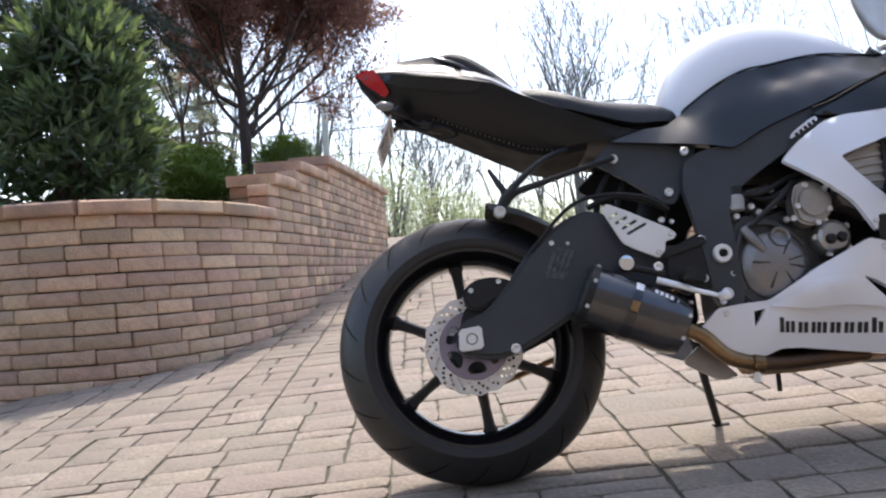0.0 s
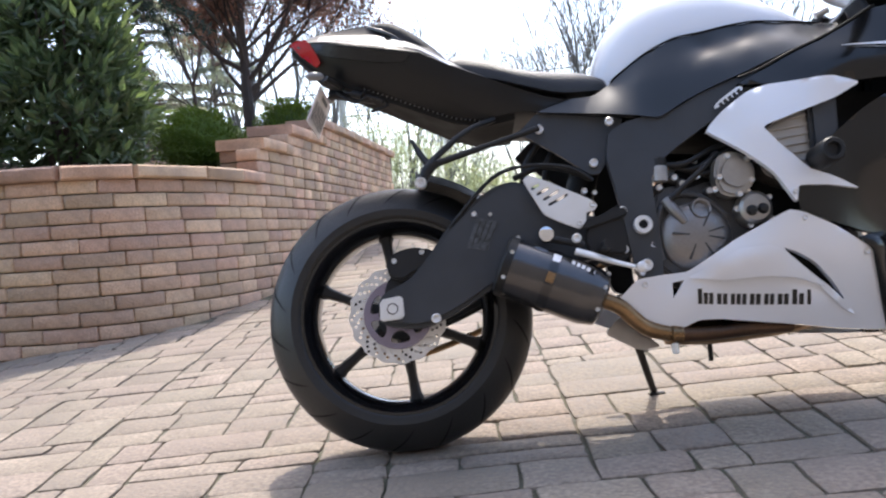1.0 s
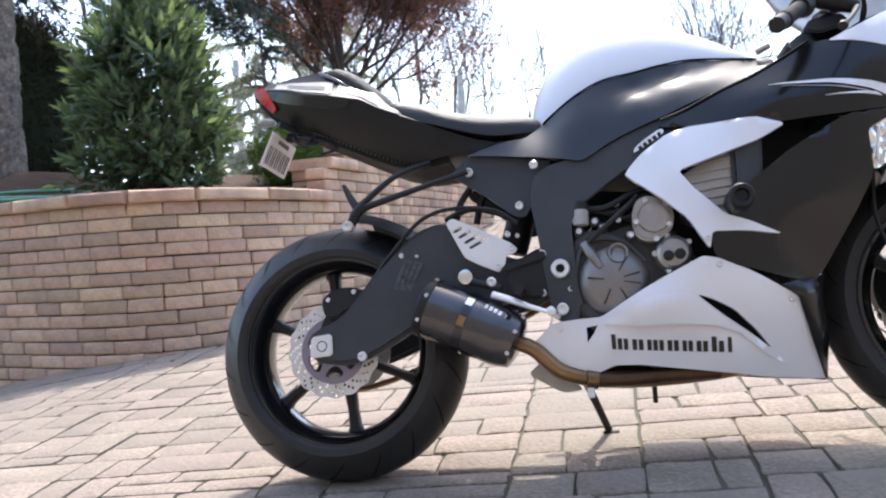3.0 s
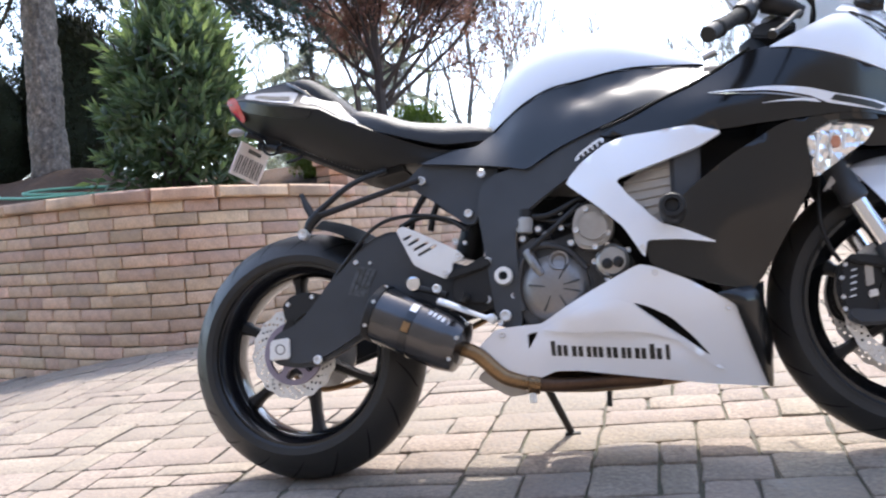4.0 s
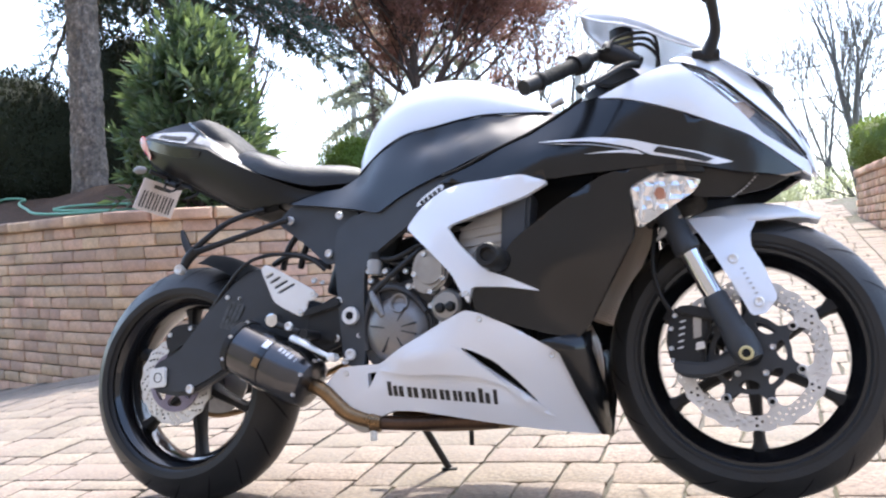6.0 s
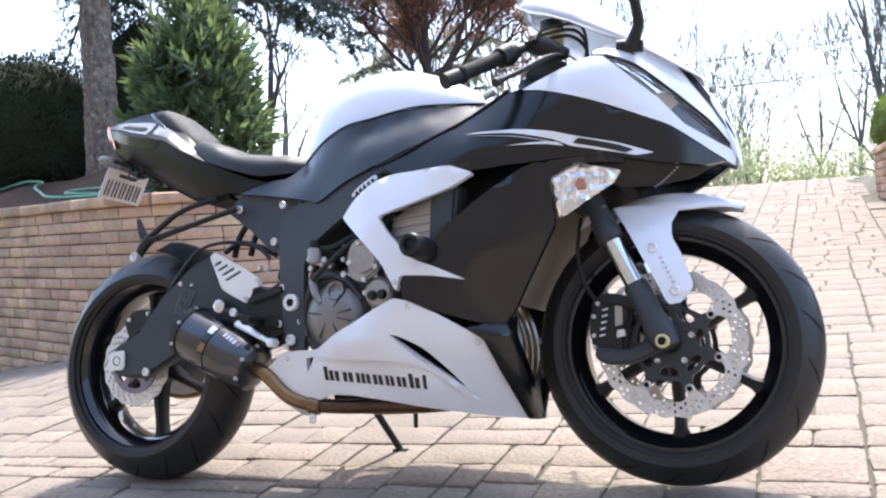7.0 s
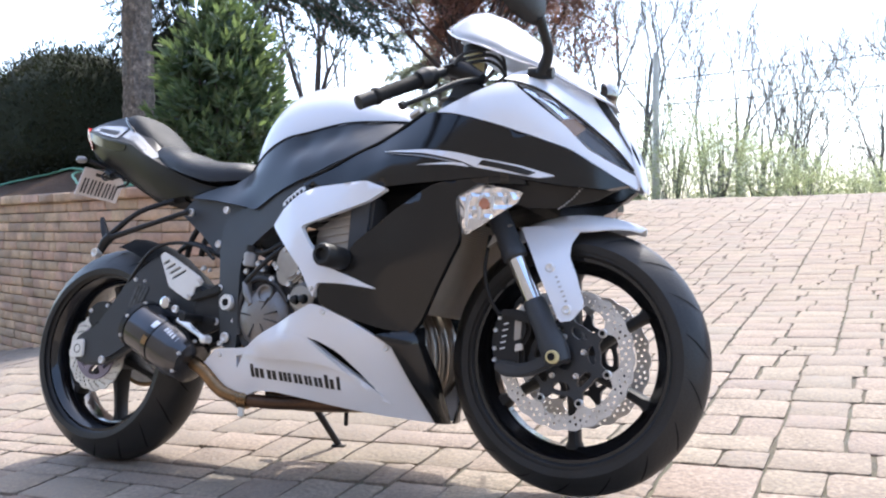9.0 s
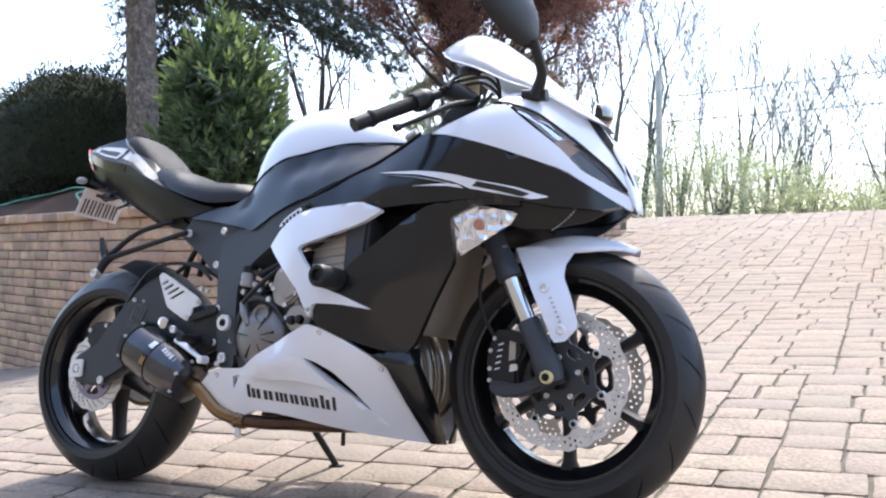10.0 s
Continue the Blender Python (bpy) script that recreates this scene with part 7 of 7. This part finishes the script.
mg.modifiers.new("thickness", "SOLIDIFY").thickness = 0.004
STAY = [(1.300, 0.598), (1.36, 0.598), (1.440, 0.584), (1.424, 0.552), (1.425, 0.522), (1.445, 0.478), (1.466, 0.412), (1.440, 0.381), (1.414, 0.378), (1.386, 0.440), (1.345, 0.522), (1.318, 0.570)]
STAY_W = field([(1.31, 0.585, 0.085), (1.42, 0.57, 0.082), (1.37, 0.51, 0.122), (1.40, 0.39, 0.140), (1.45, 0.42, 0.132), (1.38, 0.45, 0.136)])
stay = panel("mudguard_stay", STAY, STAY_W, M["white"], bike, "white mudguard stay", 0.014, 0.004, 0.0, 0.12, 1, both=False)
for q in ((1.388, 0.497), (1.430, 0.405)):
    bolt((q[0], -STAY_W(*q) - 0.003, q[1]), 0.0105, stay, M["pad"])
for k in range(6):
    x0, z0 = 1.400 + 0.0046 * k, 0.476 - 0.0105 * k
    panel("maker_bar", [(x0, z0), (x0 + 0.0055, z0 + 0.0022), (x0 + 0.0065, z0 - 0.001), (x0 + 0.001, z0 - 0.0032)], STAY_W, M["silver"], stay, "", 0.01, 0.0004, 0.0012, times=0, both=False)
# radiator
rad_ = plate("radiator", [(1.060, 0.405), (1.100, 0.398), (1.200, 0.618), (1.160, 0.630)], -0.165, 0.165, M["radiator"], bike, "finned brownish radiator", 0.004)
fin_mesh = None
for k in range(46):
    p = Vector((1.1035, 0, 0.402)).lerp(Vector((1.2025, 0, 0.616)), k / 45)
    if fin_mesh is None:
        fin_mesh = link_mesh("radiator_fin", [(dx, y, dz) for y in (-0.162, 0.162) for dx, dz in ((-0.004, -0.0012), (0.001, -0.0012), (0.001, 0.0012), (-0.004, 0.0012))], [(0, 1, 2, 3), (7, 6, 5, 4), (0, 4, 5, 1), (1, 5, 6, 2), (2, 6, 7, 3)], M["radiator"], rad_, smooth=False)
        fin = fin_mesh
    else:
        fin = new("radiator_fin", fin_mesh.data)
        fin.parent = rad_
    fin.matrix_basis = Matrix.Translation(p)
plate("front_inner_panel", [(1.10, 0.60), (1.22, 0.63), (1.33, 0.64), (1.35, 0.75), (1.15, 0.80)], -0.10, 0.10, M["dark"], bike, "", 0.01)
plate("radiator_shroud", [(1.235, 0.545), (1.262, 0.590), (1.300, 0.60), (1.26, 0.56)], -0.125, -0.11, M["silver"], bike, "", 0.003)
# handlebar, controls and cup
bar_in, bar_out = Vector((1.165, -0.140, 0.976)), Vector((1.032, -0.355, 0.841))
for sgn in (-1, 1):
    def side(p):
        return Vector((p[0], -sgn * p[1], p[2]))
    d = (bar_out - bar_in)
    rod("handlebar", [side(bar_in), side(bar_in + d * 0.6)], 0.012, M["frame_black"], bike, "black clip-on handlebar", smooth=1)
    g = rod("grip", [side(bar_in + d * q) for q in (0.42, 0.46, 0.80, 0.82, 0.845, 0.865)], [0.0155, 0.0165, 0.0160, 0.0195, 0.0195, 0.0160], M["leather_grip"], bike, "ribbed black rubber grip", 18, 1)
    rod("bar_end", [side(bar_in + d * 0.865), side(bar_in + d * 1.0)], 0.0165, M["plastic"], bike, "black bar-end weight", 18, 1)
    rod("switchgear", [side(bar_in + d * 0.25), side(bar_in + d * 0.33), side(bar_in + d * 0.42)], [0.019, 0.026, 0.022], M["plastic"], bike, "", 14)
    rod("lever", [side((1.235, -0.165, 0.925)), side((1.215, -0.245, 0.895)), side((1.180, -0.315, 0.850)), side((1.150, -0.365, 0.818))], [0.009, 0.008, 0.0065, 0.0065], M["plastic"], bike, "black lever", 10, 6, 0.7)
    rod("lever_ball", [side((1.151, -0.363, 0.820)), side((1.147, -0.370, 0.814))], 0.0095, M["plastic"], bike, smooth=1)
    rod("lever_perch", [side((1.165, -0.165, 0.965)), side((1.20, -0.170, 0.948)), side((1.24, -0.170, 0.925))], [0.024, 0.022, 0.014], M["plastic"], bike, smooth=1)
    revolve("fork_top", [(0.030, -0.03), (0.030, 0.0), (0.020, 0.006), (0.012, 0.016)], (1.180, sgn * 0.105, 0.935), up, M["plastic"], bike, "", 24)
cup = revolve("brake_fluid_cup", [(0.018, -0.040), (0.0235, -0.036), (0.0245, 0.012)], (1.198, -0.125, 0.992), (0, 0, 1), M["brass"], bike, "amber brake fluid cup", 24)
revolve("cup_lid", [(0.0255, 0.010), (0.0265, 0.014), (0.0265, 0.030), (0.020, 0.034)], (1.198, -0.125, 0.992), (0, 0, 1), M["plastic"], cup, "black cup lid", 24)
rod("cup_hose", [(1.198, -0.125, 0.952), (1.205, -0.135, 0.940), (1.215, -0.155, 0.935)], 0.006, M["plastic"], bike)
for k in range(3):
    rod("control_cable", [(1.155 + 0.012 * k, -0.195, 0.958), (1.195, -0.175, 0.965 + 0.012 * k), (1.245 + 0.008 * k, -0.145, 0.975 + 0.012 * k), (1.272, -0.115, 0.945 + 0.01 * k), (1.255, -0.09, 0.89)], 0.0038, M["plastic"], bike, "black control cable")
plate("top_yoke", [(1.13, 0.905), (1.15, 0.930), (1.215, 0.935), (1.235, 0.91), (1.17, 0.895)], -0.135, 0.135, M["frame_black"], bike, "black top yoke", 0.006)
plate("steering_head", [(1.02, 0.72), (1.04, 0.86), (1.2, 0.87), (1.26, 0.68), (1.2, 0.60)], -0.07, 0.07, M["dark"], bike, "", 0.01)
plate("airbox_side", [(0.60, 0.66), (0.62, 0.80), (0.80, 0.85), (1.02, 0.86), (1.15, 0.80), (1.1, 0.66), (0.9, 0.62)], -0.10, 0.10, M["dark"], bike, "", 0.01)
rod("ignition_lug", [(1.03, -0.12, 0.878), (1.06, -0.125, 0.888)], 0.009, M["steel"], bike, smooth=1)


# ---- pavers ----
rp = random.Random(9)
COL, COL_X = 0.303, 0.335


def behind_wall(x, y):
    if x > -0.96:
        return y > 2.9 and x < -0.90 + 0.112 * (y - 3.1) and y < 7.4
    best = min(range(0, len(LINE), 3), key=lambda i: abs(LINE[i].x - x) if LINE[i].y < 5 else 99)
    return y > LINE[best].y - 0.02


def paver_at(x0, x1, y0, y1):
    """A worn stone: uneven outline, eased edge, slightly tilted top."""
    g = 0.0044
    cx, cy, hx, hy = (x0 + x1) / 2, (y0 + y1) / 2, (x1 - x0) / 2 - g, (y1 - y0) / 2 - g
    tilt, roll, lift = rp.uniform(-0.006, 0.006), rp.uniform(-0.006, 0.006), rp.uniform(-0.002, 0.002)
    c = rp.uniform(0.003, 0.008)
    base = [(-hx + c, -hy), (-hx * 0.3, -hy), (hx * 0.35, -hy), (hx - c, -hy), (hx, -hy + c), (hx, 0.0), (hx, hy - c), (hx - c, hy), (hx * 0.3, hy), (-hx * 0.35, hy), (-hx + c, hy), (-hx, hy - c), (-hx, 0.0), (-hx, -hy + c)]
    base = [(x + rp.uniform(-0.0044, 0.0044), y + rp.uniform(-0.0044, 0.0044)) for x, y in base]
    n, v = len(base), []
    for k, dz in ((1.0, -0.012), (1.0, -0.0025), (1 - 0.0045 / min(hx, hy), 0.0)):
        for x, y in base:
            px, py = cx + x * k, cy + y * k
            v.append((px, py, ground_z(px, py) + dz + lift + tilt * x + roll * y))
    f = [tuple(range(2 * n, 3 * n))]
    for a in (0, n):
        f += [(a + i, a + (i + 1) % n, a + n + (i + 1) % n, a + n + i) for i in range(n)]
    return v, f


def right_edge(x):
    return min([99.0] + [p.y for p in rline if p.x <= x]) - 0.02


# stones are laid in lanes whose edges shift from one course block to the next
BLOCK = 0.592
SETS = [(0.148, 0.148, 0.148, 0.148), (0.078, 0.140, 0.148, 0.148, 0.078), (0.118, 0.178, 0.148, 0.148), (0.118, 0.178, 0.118, 0.178), (0.078, 0.148, 0.218, 0.148), (0.148, 0.118, 0.148, 0.178)]
COLS = range(-16, 28)
pv_v, pv_f, laid, y_row = [], [], 0, -8.5
shift = {c: 0.0 for c in COLS}
while y_row < CREST + 1.0:
    for c in COLS:
        if rp.random() < 0.55:
            shift[c] = rp.choice((-0.072, 0.0, 0.0, 0.072)) + rp.uniform(-0.008, 0.008)
    for c in COLS[:-1]:
        x0, x1 = COL_X + COL * c + shift[c], COL_X + COL * (c + 1) + shift[c + 1]
        rows = list(rp.choice(SETS))
        rp.shuffle(rows)
        y = y_row
        for dy in rows:
            cut = x0 + (x1 - x0) * rp.choice((0.5, 0.5, 0.36, 0.64, 0.42, 0.58))
            split = rp.random() < (0.84 if dy > 0.1 else 0.5) + (0.3 if x1 - x0 > 0.35 else 0.0) - (0.5 if x1 - x0 < 0.2 else 0.0)
            for a, b in (((x0, cut), (cut, x1)) if split else ((x0, x1),)):
                if behind_wall((a + b) / 2, y + dy / 2) or y + dy > right_edge(b):
                    continue
                v, f = paver_at(a, b, y, y + dy)
                if -0.3 < a < 2.2 and -0.15 < y < 1.25 and laid < 300:
                    laid += 1
                    link_mesh("paver", v, f, M["paver"], drive, angle=50)
                else:
                    n0 = len(pv_v)
                    pv_v += v
                    pv_f += [tuple(n0 + i for i in q) for q in f]
            y += dy
    y_row += BLOCK
tagged(link_mesh("paving", pv_v, pv_f, M["paver_rest"], drive, angle=50), kind="stuff")
